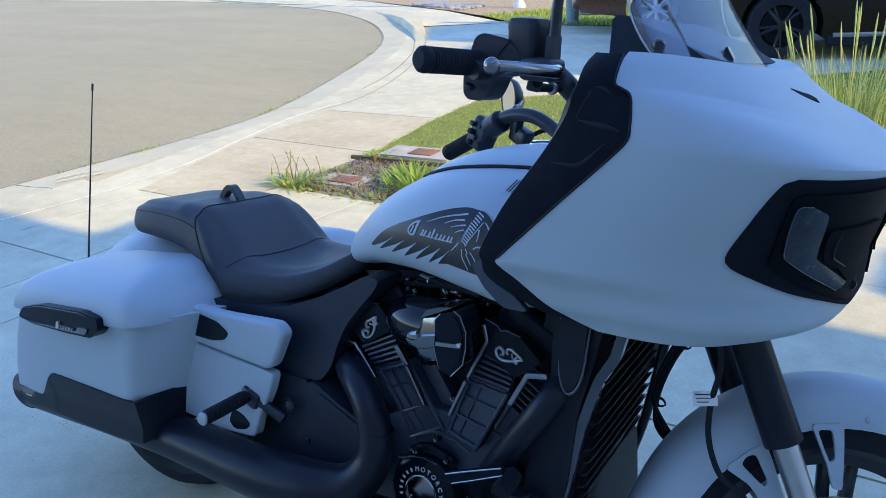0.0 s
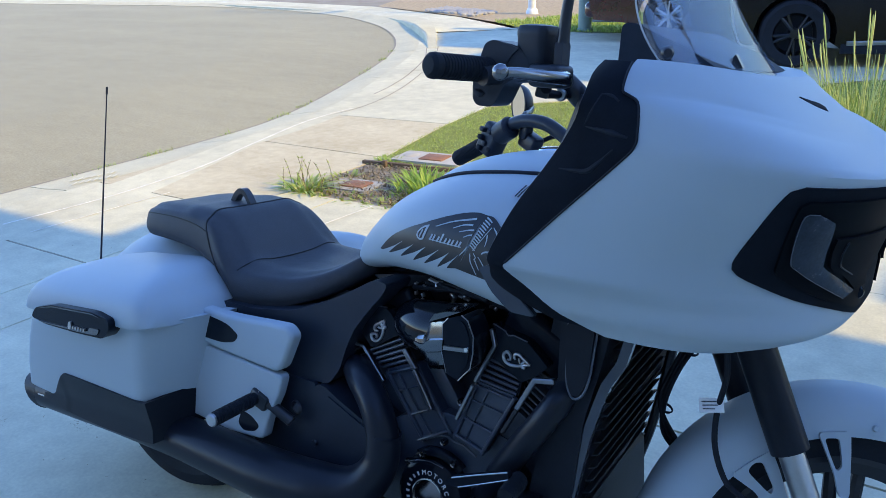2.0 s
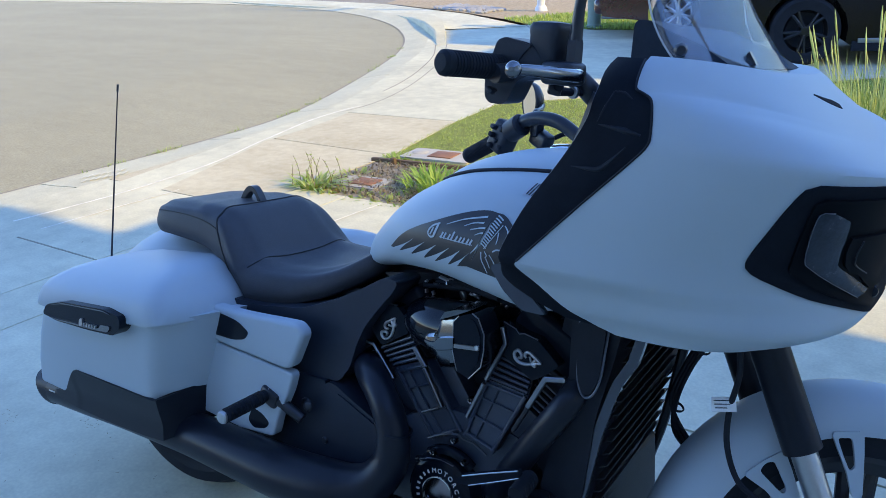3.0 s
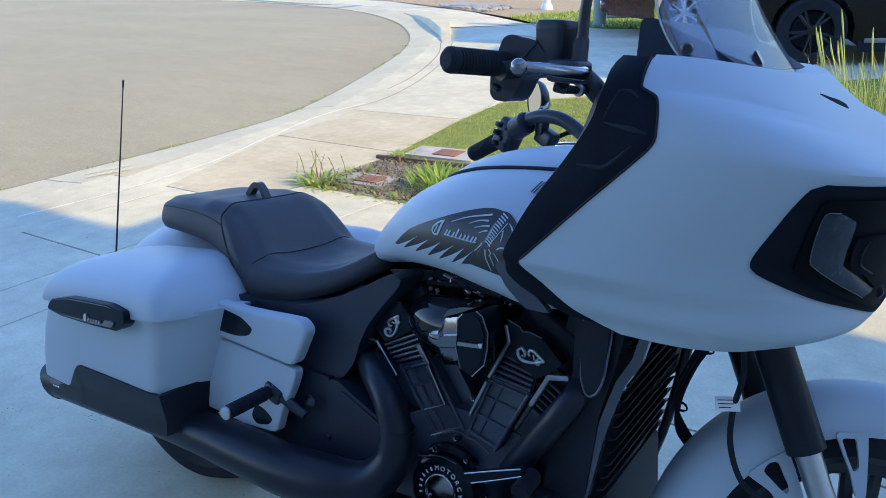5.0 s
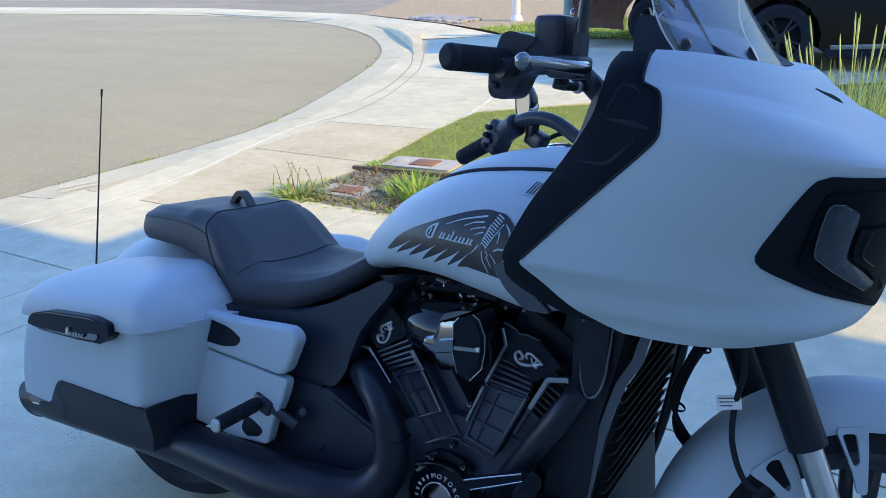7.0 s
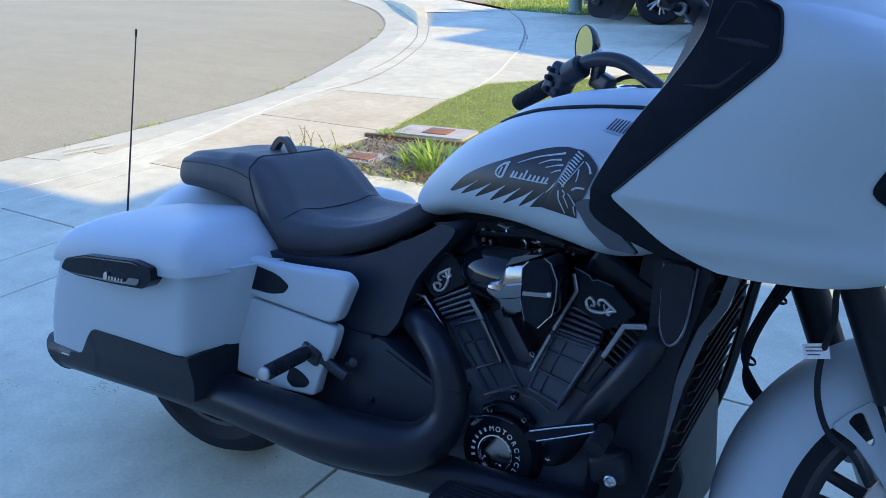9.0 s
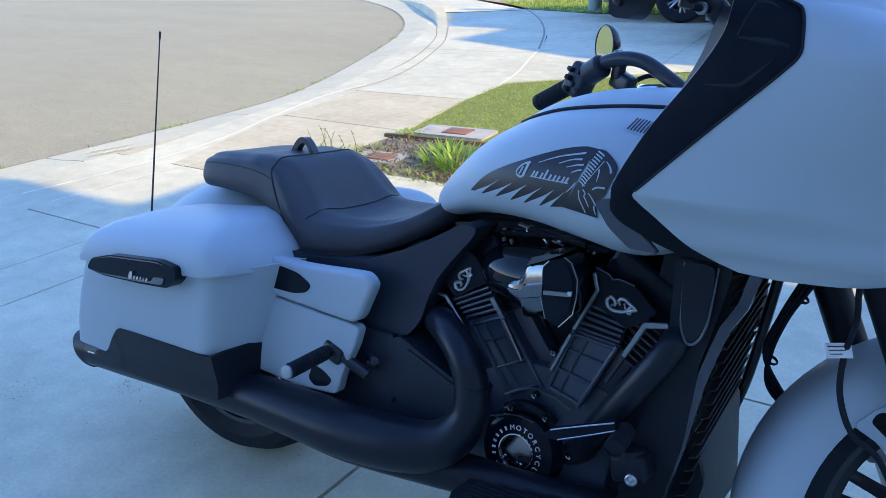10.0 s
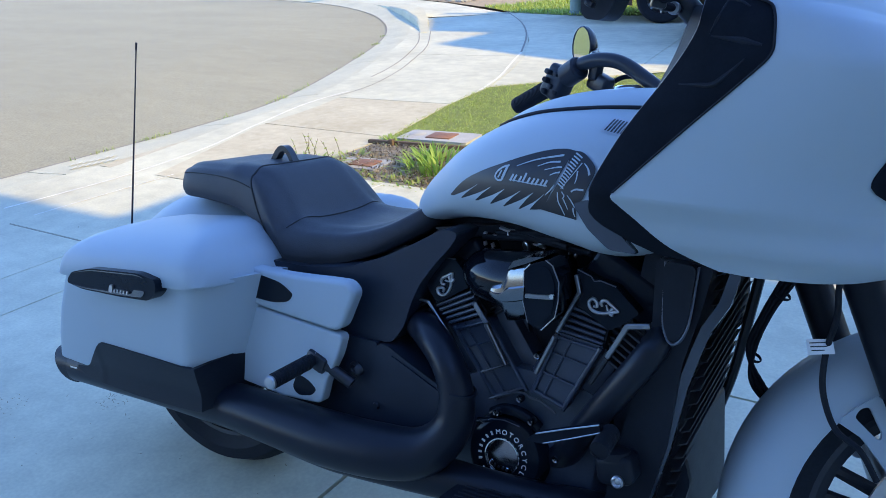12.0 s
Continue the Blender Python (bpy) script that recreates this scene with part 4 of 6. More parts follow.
def stroke(points, w0, w1, name="pale_stroke"):
    """A flat tapering line on the tank through points of (x, z)."""
    line = smooth_path([(x, 0, z) for x, z in points], 4)
    up, lo = [], []
    for k, p in enumerate(line):
        d = line[min(k + 1, len(line) - 1)] - line[max(k - 1, 0)]
        n = Vector((-d.z, 0, d.x)).normalized() * (w0 + (w1 - w0) * k / (len(line) - 1)) / 2
        up.append((p.x + n.x, p.z + n.z))
        lo.append((p.x - n.x, p.z - n.z))
    rings = [[(a[0], tank_y(a[0], a[1], 0.0024), a[1]), (b[0], tank_y(b[0], b[1], 0.0024), b[1])] for a, b in zip(up, lo)]
    return part(name, loft(rings, cap=False, closed=False), WHITE, tank)


for pts, w0, w1 in (([(0.883, 0.867), (0.919, 0.881), (0.964, 0.892)], 0.0012, 0.0030), ([(0.922, 0.871), (0.942, 0.879), (0.961, 0.882)], 0.0012, 0.0028), ([(0.936, 0.867), (0.954, 0.8725), (0.966, 0.8745)], 0.0012, 0.0028), ([(0.947, 0.860), (0.956, 0.8645), (0.964, 0.8665)], 0.0012, 0.0026),
                    ([(0.9985, 0.884), (0.985, 0.863), (0.970, 0.842)], 0.0016, 0.0014), ([(1.002, 0.884), (1.010, 0.877), (1.0145, 0.868)], 0.0014, 0.0040), ([(0.994, 0.872), (0.9945, 0.862), (0.993, 0.853)], 0.0028, 0.0012), ([(0.988, 0.840), (0.996, 0.8445), (1.009, 0.845)], 0.0024, 0.0030),
                    ([(0.965, 0.836), (0.967, 0.823), (0.974, 0.812), (0.980, 0.802)], 0.0024, 0.0016), ([(0.982, 0.834), (0.989, 0.827), (0.997, 0.817)], 0.0014, 0.0022), ([(0.958, 0.846), (0.951, 0.837), (0.943, 0.829)], 0.0030, 0.0012), ([(0.976, 0.827), (0.981, 0.819), (0.985, 0.812)], 0.0020, 0.0014), ([(0.994, 0.816), (0.995, 0.809), (0.998, 0.802)], 0.0024, 0.0014), ([(0.972, 0.838), (0.977, 0.832), (0.974, 0.827)], 0.0018, 0.0018)):
    stroke(pts, w0, w1)
for k in range(12):
    t = k / 11
    cx, cz = 0.9895 - 0.0235 * t + 0.003 * t * t, 0.8940 - 0.0475 * t
    d = Vector((0.0065 - 0.001 * t, -0.0030 - 0.0006 * t))
    stroke([(cx - d.x, cz - d.y), (cx, cz + 0.0004), (cx + d.x, cz + d.y)], 0.0022, 0.0022, "pale_band")
for x, hi, lo, w in ((0.849, 0.013, 0.000, 0.0030), (0.858, 0.021, -0.001, 0.0048), (0.875, 0.010, -0.001, 0.0036), (0.8815, 0.010, -0.001, 0.0036), (0.8915, 0.009, -0.001, 0.0036), (0.8990, 0.015, -0.001, 0.0036), (0.9080, 0.009, -0.001, 0.0036), (0.9165, 0.009, -0.001, 0.0036), (0.9240, 0.009, -0.001, 0.0036), (0.9330, 0.009, -0.001, 0.0036), (0.9400, 0.009, -0.001, 0.0036)):
    base = 0.8435 - (x - 0.85) * 0.005
    stroke([(x - 0.001, base + lo), (x + 0.0012 + hi * 0.1, base + hi * 0.5), (x + 0.0025 + hi * 0.2, base + hi)], w, w, "wordmark_bar")
stroke([(0.858, 0.842), (0.850, 0.8395), (0.8425, 0.844), (0.845, 0.8525), (0.855, 0.861), (0.868, 0.866)], 0.0034, 0.0030, "wordmark_bar")
stroke([(0.872, 0.8438), (0.905, 0.8432), (0.945, 0.8430)], 0.0016, 0.0016, "wordmark_bar")
# console on top, its dark gasket, and a data label
CONSOLE = [(0.735, 0.03, 0.905, 0.87), (0.76, 0.07, 0.925, 0.88), (0.82, 0.105, 0.955, 0.90), (0.90, 0.128, 0.979, 0.91), (1.0, 0.14, 0.990, 0.92), (1.10, 0.142, 0.993, 0.92)]
console = part("tank_console", body(CONSOLE, 0.735, 1.10, 20, n_top=2.5, n_low=2.0, belly=0.3), WHITE, tank)
gasket = [(x, -(lerp(CONSOLE, x)[0] + 0.004)) for x in (0.75, 0.80, 0.85, 0.90, 0.95, 1.0, 1.05, 1.10)]


def tank_top(x, y):
    w, zt, zb = lerp(TANK, x)
    zm = zb + (zt - zb) * 0.42
    return zm + (zt - zm) * (1 - min(0.99, abs(y) / w) ** 2.3) ** (1 / 2.3)


part("gasket", tube([(x, y, tank_top(x, y) + 0.001) for x, y in gasket], 0.0042, 8, 4), RUBBER, tank)
part("gasket", tube([(x, -y, tank_top(x, y) + 0.001) for x, y in gasket], 0.0042, 8, 4), RUBBER, tank)
part("filler_cap", spin([(0, 0.012), (0.018, 0.012), (0.026, 0.008), (0.030, 0.0), (0.030, -0.01)], pose(0.955, 0.03, 0.980, 0, -4, 0), 28), CHROME, tank)
label = part("data_label", skin_strip([(1.012, 0.950), (1.030, 0.949), (1.050, 0.946)], [(1.005, 0.930), (1.024, 0.928), (1.043, 0.926)], 0.0016, 6, 4), ALU, tank)
for k in range(6):
    t = (k + 0.5) / 6
    a, b = Vector((1.013, 0.9485)).lerp(Vector((1.047, 0.9455)), t), Vector((1.008, 0.9325)).lerp(Vector((1.042, 0.9285)), t)
    part("text_bar", skin_strip([tuple(a), tuple(a.lerp(b, 0.5)), tuple(b)], [(a.x + 0.0032, a.y - 0.0003), tuple(a.lerp(b, 0.5) + Vector((0.0032, -0.0003))), (b.x + 0.0032, b.y - 0.0003)], 0.0026, 4, 1), DECAL, tank)
part("deflector", prism(rounded([(1.014, .832), (1.040, .842), (1.118, .772), (1.075, .772), (1.040, .798)], 0.008, 3), -0.318, -0.323, 0.002), DEFLECT, bike, "smoked lower wind deflector")
part("deflector_backing", prism(rounded([(1.014, .830), (1.040, .840), (1.118, .770), (1.075, .770), (1.040, .796)], 0.008, 3), -0.306, -0.315, 0.002), GLOSS, bike)

# ---------------------------------------------------------------- side covers and frame
cover = part("frame_cover", prism(rounded([(.30, .606), (.395, .607), (.511, .626), (.591, .659), (.667, .700), (.720, .732), (.752, .728), (.739, .704), (.705, .664), (.674, .622), (.655, .580), (.640, .530), (.612, .492), (.505, .487), (.40, .52), (.32, .56)], 0.012, 3), -0.125, -0.205, 0.010, 3), FRAME_M, bike, "matte black frame cover below the seat")
part("subframe", prism([(0.06, 0.52), (0.20, 0.60), (0.30, 0.645), (0.60, 0.66), (0.62, 0.44), (0.45, 0.34), (0.10, 0.40)], -0.10, 0.12, 0.01), BLACK, bike)
part("side_cover", puffed(rounded([(.262, .604), (.386, .603), (.445, .607), (.502, .612), (.550, .615), (.570, .597), (.534, .511), (.446, .516), (.345, .522), (.262, .532)], 0.026, 6), -0.238, -0.266, 0.010), WHITE, bike, "matte white upper side cover")
low = part("lower_side_cover", puffed(rounded([(.262, .523), (.335, .519), (.443, .5125), (.539, .506), (.527, .462), (.499, .404), (.486, .352), (.384, .343), (.240, .352), (.262, .43)], 0.014, 5), -0.238, -0.261, 0.005), WHITE, bike, "matte white lower side cover")
part("side_cap", prism(rounded([(.268, .596), (.350, .590), (.388, .585), (.420, .567), (.408, .550), (.372, .541), (.268, .541)], 0.014, 4), -0.20, -0.267, 0.005, 3), GLOSS, bike)
part("cover_hole", prism(rounded([(.424, .402), (.453, .396), (.475, .380), (.463, .365), (.428, .356), (.411, .370)], 0.012, 4), -0.20, -0.2615, 0.001), GLOSS, low)
swing = part("pulley_cover", prism(rounded([(.588, .490), (.612, .489), (.649, .471), (.748, .431), (.752, .403), (.735, .330), (.690, .275), (.520, .262)], 0.022, 5), -0.12, -0.216, 0.012, 4), FRAME_M, bike, "black pulley and frame side cover")
part("pivot_cover", prism(rounded([(.470, .478), (.505, .488), (.586, .490), (.530, .270), (.40, .27)], 0.010, 3), -0.12, -0.213, 0.005, 3), FRAME_M, swing)
part("cover_rib", prism(rounded([(.618, .474), (.648, .462), (.741, .424), (.735, .412), (.690, .436), (.625, .452)], 0.008, 3), -0.20, -0.219, 0.003, 3), FRAME_M, swing)
part("cover_bolt", spin([(0, 0.004), (0.006, 0.004), (0.008, 0)], pose(.590, -.219, .362, 90), 12), BLACK, swing)
part("cover_bolt", spin([(0, 0.003), (0.006, 0.003), (0.008, 0.006), (0.012, 0.006), (0.014, 0)], pose(.535, -.215, .426, 90), 18), BLACK, swing)

# passenger peg
peg = part("passenger_peg", tube([(.469, -.268, .443), (.4655, -.32, .4370), (.461, -.376, .430)], 0.0125, 16, 3), RUBBER, bike, "ribbed black passenger foot peg folded out")
for k in range(13):
    t = 0.12 + 0.8 * k / 12
    c = Vector((.469, -.268, .443)).lerp(Vector((.461, -.376, .430)), t)
    part("rib", spin([(0.0122, -0.0022), (0.0150, -0.0012), (0.0150, 0.0012), (0.0122, 0.0022)], Matrix.Translation(c) @ pose(0, 0, 0, 83, -4, 0), 16, closed=True), RUBBER, peg)
part("peg_cap", spin([(0, 0.004), (0.011, 0.003), (0.0135, 0), (0.0135, -0.004)], pose(.461, -.378, .430, 90), 18), ALU, peg)
part("peg_bolt", spin([(0, 0.006), (0.004, 0.006), (0.006, 0.003), (0.006, 0)], pose(.472, -.262, .452, 40), 10), ALU, peg)
part("peg_bracket", tube([(0.479, -.258, 0.445), (0.512, -.249, 0.424), (0.546, -.240, 0.404)], [0.013, 0.0115, 0.012], 12, 3), BLACK, bike)
part("bracket_bolt", spin([(0, 0.005), (0.006, 0.005), (0.010, 0.003), (0.012, 0)], pose(0.558, -.236, 0.434, 90), 14), BLACK, bike)
part("peg_plate", box(0.05, 0.03, 0.035, pose(.475, -.255, .440, 0, 20, 0), 0.008), BLACK, bike)

# ---------------------------------------------------------------- exhaust
muffler = part("muffler", tube([(-0.262, -0.272, 0.262), (-0.12, -0.275, 0.274), (0.0, -0.276, 0.284), (0.14, -0.279, 0.292), (0.29, -0.284, 0.300), (0.523, -0.292, 0.304), (0.658, -0.29, 0.315), (0.728, -0.282, 0.329), (0.772, -0.274, 0.361), (0.796, -0.266, 0.407), (0.794, -0.262, 0.460), (0.763, -0.250, 0.510), (0.705, -0.215, 0.534), (0.64, -0.15, 0.524)],
               [0.041, 0.044, 0.046, 0.047, 0.049, 0.054, 0.052, 0.047, 0.040, 0.034, 0.031, 0.030, 0.030, 0.030], 28, 8), PIPE, bike, "satin black rear header sweeping back into a long muffler")
part("front_header", tube([(0.42, -0.286, 0.292), (0.54, -0.280, 0.282), (0.66, -0.266, 0.279), (0.78, -0.248, 0.278), (0.92, -0.220, 0.272), (1.06, -0.17, 0.268)], [0.046, 0.045, 0.041, 0.038, 0.036, 0.034], 24, 6), PIPE, bike, "satin black lower pipe joining the muffler")
tip = tube([(-0.335, -0.270, 0.256), (-0.262, -0.272, 0.262)], 0.0412, 28, 6)
for v in tip.verts:
    if v.co.x < -0.27:
        v.co.x += (0.305 - v.co.z) * 0.75 * min(1, (-0.262 - v.co.x) / 0.07)
part("tip", tip, GUARD, muffler, "slash-cut gloss black muffler end")
part("header_joint", spin([(0.0300, -0.004), (0.0322, -0.003), (0.0322, 0.003), (0.0300, 0.004)], Matrix.Translation((0.799, -0.261, 0.462)) @ pose(0, 0, 0, 0, 4, 0), 24, closed=True), PIPE, muffler)
part("front_header", tube([(1.13, -0.19, 0.625), (1.115, -0.225, 0.585), (1.055, -0.225, 0.490), (1.005, -0.205, 0.410), (0.965, -0.16, 0.35), (0.90, -0.13, 0.31)], 0.024, 18, 6), PIPE, bike, "black front header pipe")

# ---------------------------------------------------------------- engine
eng = part("engine", prism(rounded([(0.70, 0.24), (1.04, 0.24), (1.10, 0.36), (1.03, 0.47), (0.95, 0.49), (0.84, 0.49), (0.74, 0.44), (0.68, 0.36)], 0.03, 4), -0.165, 0.17, 0.015), CASE, bike, "black V-twin engine with pale fin edges")
# dark backing blocks added to shut off bright ground seen between the parts
part("front_backing", prism([(.83, .45), (.97, .45), (1.00, .66), (.80, .66)], -0.10, 0.10, 0.01), RUBBER, eng)
part("rear_backing", prism(rounded([(.52, .30), (.84, .28), (.90, .42), (.84, .60), (.62, .62), (.54, .52)], 0.02, 3), -0.115, 0.12, 0.01), CASE, eng)
FINS = material("machined_fin_edges", (0.026, 0.028, 0.032), 0.42, metal=0.3, vary=0.2, scale=40)


def bank(foot, top, y_out, name):
    """One cylinder with its fins and head, from the crankcase to the head's outer end (x, z)."""
    a, b = Vector((foot[0], 0, foot[1])), Vector((top[0], 0, top[1]))
    up = (b - a).normalized()
    side = Vector((up.z, 0, -up.x))
    tilt = math.degrees(math.atan2(up.x, up.z))
    length = (b - a).length
    def at(s, u, y):
        p = a + up * (s * length) + side * u
        return pose(p.x, y, p.z, 0, tilt, 0)
    cyl = part(name, box(0.122, 0.20, length * 0.58, at(0.28, 0, y_out + 0.10), 0.008), CASE, eng)
    for k in range(6):
        part("fin", box(0.136, 0.20, 0.0042, at(0.555 + 0.045 * k, 0, y_out + 0.094), 0.0012, 1), FINS, cyl)
    part("fin_core", box(0.135, 0.19, length * 0.28, at(0.66, 0, y_out + 0.10), 0.004), CASE, cyl)
    head = part("rocker_cover", box(0.150, 0.215, length * 0.26, at(0.93, 0, y_out + 0.10), 0.012, 3), GLOSS, cyl)
    part("cover_lip", box(0.160, 0.22, 0.006, at(0.805, 0, y_out + 0.099), 0.002), FINS, cyl)
    return at, cyl, length


atR, cylR, lenR = bank((0.870, 0.425), (0.700, 0.655), -0.140, "rear_cylinder")
atF, cylF, lenF = bank((0.925, 0.430), (1.060, 0.690), -0.162, "front_cylinder")


def emblem(at, s, y, parent, name="emblem", turn=0):
    """A plain curled badge: an open ring with a tail and a cross stroke."""
    m = at(s, 0, y) @ pose(0, 0, 0, 0, turn, 0) @ Matrix.Scale(0.88, 4)
    strokes = [((-0.020, -0.004), (-0.013, -0.002), (-0.014, 0.005), (-0.022, 0.011), (-0.029, 0.004), (-0.027, -0.006), (-0.017, -0.013), (-0.003, -0.013), (0.010, -0.009), (0.017, 0.0), (0.021, 0.006)),
               ((-0.002, 0.0), (-0.006, 0.006), (-0.002, 0.012), (0.006, 0.012), (0.013, 0.008), (0.024, 0.002), (0.031, -0.002)),
               ((0.031, -0.002), (0.021, -0.005), (0.013, -0.009), (0.019, -0.011), (0.018, -0.004)), ((0.005, 0.005), (0.009, -0.005))]
    bm = None
    for st in strokes:
        bm = tube([m @ Vector((x, 0, z)) for x, z in st], [0.0020] + [0.0031] * (len(st) - 2) + [0.0018], 8, 4, bm)
    return part(name, bm, ALU, parent)


def line_bar(points, y, rad, parent, mat):
    return part("casting_edge", tube([(x, y, z) for x, z in points], rad, 8, 1), mat, parent)


TRIM = material("satin_machined_trim", (0.30, 0.31, 0.33), 0.32, metal=1.0, vary=0.1, scale=30)
EDGE_M = material("pale_casting_edges", (0.10, 0.11, 0.13), 0.35, metal=0.5, vary=0.2, scale=40)
def cast_bank(fins, barrel, y, parent):
    """The outer face of one cylinder: a fin pack above a ribbed barrel, each a quad of (x, z): top rear, top front, low rear, low front."""
    def at(q, u, v, out):
        a, b = Vector(q[0]).lerp(Vector(q[1]), u), Vector(q[2]).lerp(Vector(q[3]), u)
        c = a.lerp(b, v)
        return (c.x, y - out, c.y)
    part("fin_pack", prism([fins[0], fins[1], fins[3], fins[2]], y + 0.06, y + 0.006, 0.003), RUBBER, parent)
    for k in range(5):
        v = (k + 0.5) / 5
        part("fin", tube([at(fins, u, v, 0.000) for u in (0.02, 0.5, 0.98)], 0.0034, 8, 3), CASE, parent)
    part("barrel", prism(rounded([barrel[0], barrel[1], barrel[3], barrel[2]], 0.006, 3), y + 0.07, y + 0.002, 0.006, 3), CASE, parent)
    for u, r in ((0.06, 0.0045), (0.36, 0.0022), (0.95, 0.0045)):
        part("casting_rib", tube([at(barrel, u, v, 0.000) for v in (0.02, 0.35, 0.65, 0.98)], r, 8, 3), CASE, parent)
    for v, u0, u1, r in ((0.06, 0.06, 0.95, 0.0035), (0.30, 0.06, 0.95, 0.0022), (0.62, 0.06, 0.95, 0.0030), (0.94, 0.04, 0.96, 0.0045)):
        part("casting_rib", tube([at(barrel, u0 + (u1 - u0) * k / 3, v, 0.000) for k in range(4)], r, 8, 3), CASE, parent)


# rear bank
cast_bank([(.684, .576), (.760, .618), (.720, .541), (.796, .577)], [(.721, .540), (.798, .575), (.824, .413), (.890, .451)], -0.166, cylR)
part("head_plate", prism(rounded([(.663, .630), (.678, .650), (.706, .669), (.730, .670), (.769, .629), (.695, .581), (.672, .604)], 0.010, 4), -0.14, -0.174, 0.006, 3), GLOSS, cylR)
part("head_side", prism(rounded([(.722, .660), (.757, .675), (.752, .655), (.748, .622), (.738, .640)], 0.004, 3), -0.12, -0.160, 0.004, 3), DEEP, cylR)
part("head_sliver", prism([(.756, .649), (.751, .624), (.757, .617), (.761, .637)], -0.14, -0.166, 0.002), TRIM, cylR)
line_bar([(.674, .645), (.684, .656), (.706, .6695), (.728, .6705)], -0.171, 0.0016, cylR, EDGE_M)
emblem(lambda s, u, y: pose(.712, y, .622), 0, -0.1755, cylR, turn=-62)
# front bank
cast_bank([(.958, .639), (1.038, .622), (.940, .582), (1.029, .573)], [(.942, .581), (1.031, .572), (.901, .459), (.967, .439)], -0.186, cylF)
part("head_plate", prism(rounded([(.975, .699), (1.001, .691), (1.011, .687), (1.045, .681), (1.088, .645), (1.064, .622), (1.040, .606), (.969, .645), (.982, .671)], 0.005, 3), -0.15, -0.195, 0.004, 3), GLOSS, cylF)
line_bar([(.976, .6995), (1.001, .6915), (1.008, .684), (1.018, .687), (1.045, .6815)], -0.1945, 0.0012, cylF, EDGE_M)
emblem(lambda s, u, y: pose(1.028, y, .645), 0, -0.1970, cylF, turn=3)
# joint of the crankcase, and the gloss arcs above the round cover
line_bar([(.817, .422), (.840, .435), (.868, .447), (.885, .449), (.897, .444), (.919, .443), (.948, .428)], -0.176, 0.0024, eng, EDGE_M)
part("cover_arc", tube([(.826, -.178, .396), (.849, -.180, .410), (.878, -.180, .412), (.901, -.178, .404), (.917, -.174, .390)], 0.0115, 12, 4), GLOSS, eng)
part("cover_arc", tube([(.798, -.182, .374), (.827, -.185, .384), (.857, -.186, .388), (.886, -.184, .384), (.902, -.180, .372)], 0.0070, 12, 4), GLOSS, eng)
line_bar([(.803, .381), (.812, .377), (.827, .389), (.857, .394), (.886, .390)], -0.1895, 0.0014, eng, EDGE_M)


def strip(points, y, w, parent, mat=TRIM):
    """A flat bar along a line of (x, z), standing on the outer side."""
    line = [Vector((x, 0, z)) for x, z in points]
    bm = bmesh.new()
    for p, q in zip(line, line[1:]):
        d = (q - p)
        c = (p + q) / 2
        box(w, 0.010, d.length + w * 0.5, pose(c.x, y, c.z, 0, math.degrees(math.atan2(d.x, d.z)), 0), 0.0015, 1, bm)
    return part("trim_bar", bm, mat, parent)


strip([(.776, .596), (.790, .578), (.800, .566)], -.174, 0.010, cylR)
strip([(.803, .562), (.845, .496)], -.178, 0.008, cylR)
strip([(.652, .581), (.674, .580), (.726, .521)], -.172, 0.006, cylR)
strip([(.978, .690), (.986, .663), (.952, .588)], -.200, 0.007, cylF)
strip([(.948, .578), (.918, .506)], -.202, 0.007, cylF)
strip([(1.118, .641), (1.084, .634), (1.056, .577)], -.235, 0.009, cylF)
strip([(1.054, .572), (1.030, .525)], -.232, 0.007, cylF, FINS)
for k in range(6):
    t = k / 5
    part("fin", box(0.040, 0.02, 0.004, pose(1.100 - 0.034 * t, -.222, .612 - 0.050 * t, 0, 30, 0), 0.001, 1), FINS, cylF)
    part("fin", box(0.034, 0.02, 0.004, pose(.652 + 0.040 * t, -.160, .566 - 0.055 * t, 0, -34, 0), 0.001, 1), FINS, cylR)

# air cleaner between the banks
airbox = part("air_cleaner", tube([(.768, -.125, .648), (.785, -.15, .650), (.83, -.165, .652), (.90, -.170, .658), (.95, -.170, .662)], [0.034, 0.047, 0.052, 0.054, 0.052], 32, 6), DEEP, bike, "gloss black and chrome air cleaner")
DARK_CHROME = material("smoked_chrome", (0.17, 0.185, 0.205), 0.16, metal=1.0, vary=0.06, scale=18, rough_vary=0.04)
rings = []
for k in range(20):
    x = .832 + .076 * k / 19
    hi, lo = lerp([(.832, .651, .627), (.842, .656, .617), (.857, .664, .612), (.862, .676, .604), (.867, .690, .597), (.885, .699, .601), (.908, .706, .610)], x)
    y = -.224 - (x - .832) * .30
    rings.append([(x, y + dy, lo + (hi - lo) * v) for v, dy in ((0, .010), (.10, .004), (.28, .001), (.36, .0), (.38, -.0025), (.50, -.0032), (.60, -.0028), (.63, .0), (.80, .001), (.93, .005), (1, .012))])
part("chrome_wing", sheet(rings, 0.010), DARK_CHROME, airbox, "", 24)
part("wing_top", prism([(.870, .690), (.903, .705), (.936, .722), (.905, .716), (.880, .706)], -0.17, -0.238, 0.003), DARK_CHROME, airbox)
oct_out = [(.905, .696), (.915, .708), (.942, .719), (.955, .712), (.968, .686), (.969, .656), (.965, .627), (.942, .600), (.917, .608), (.906, .643)]
face = part("face_ring", prism(rounded(oct_out, 0.005, 3), -0.19, -0.247, 0.006, 4), GLOSS, airbox)
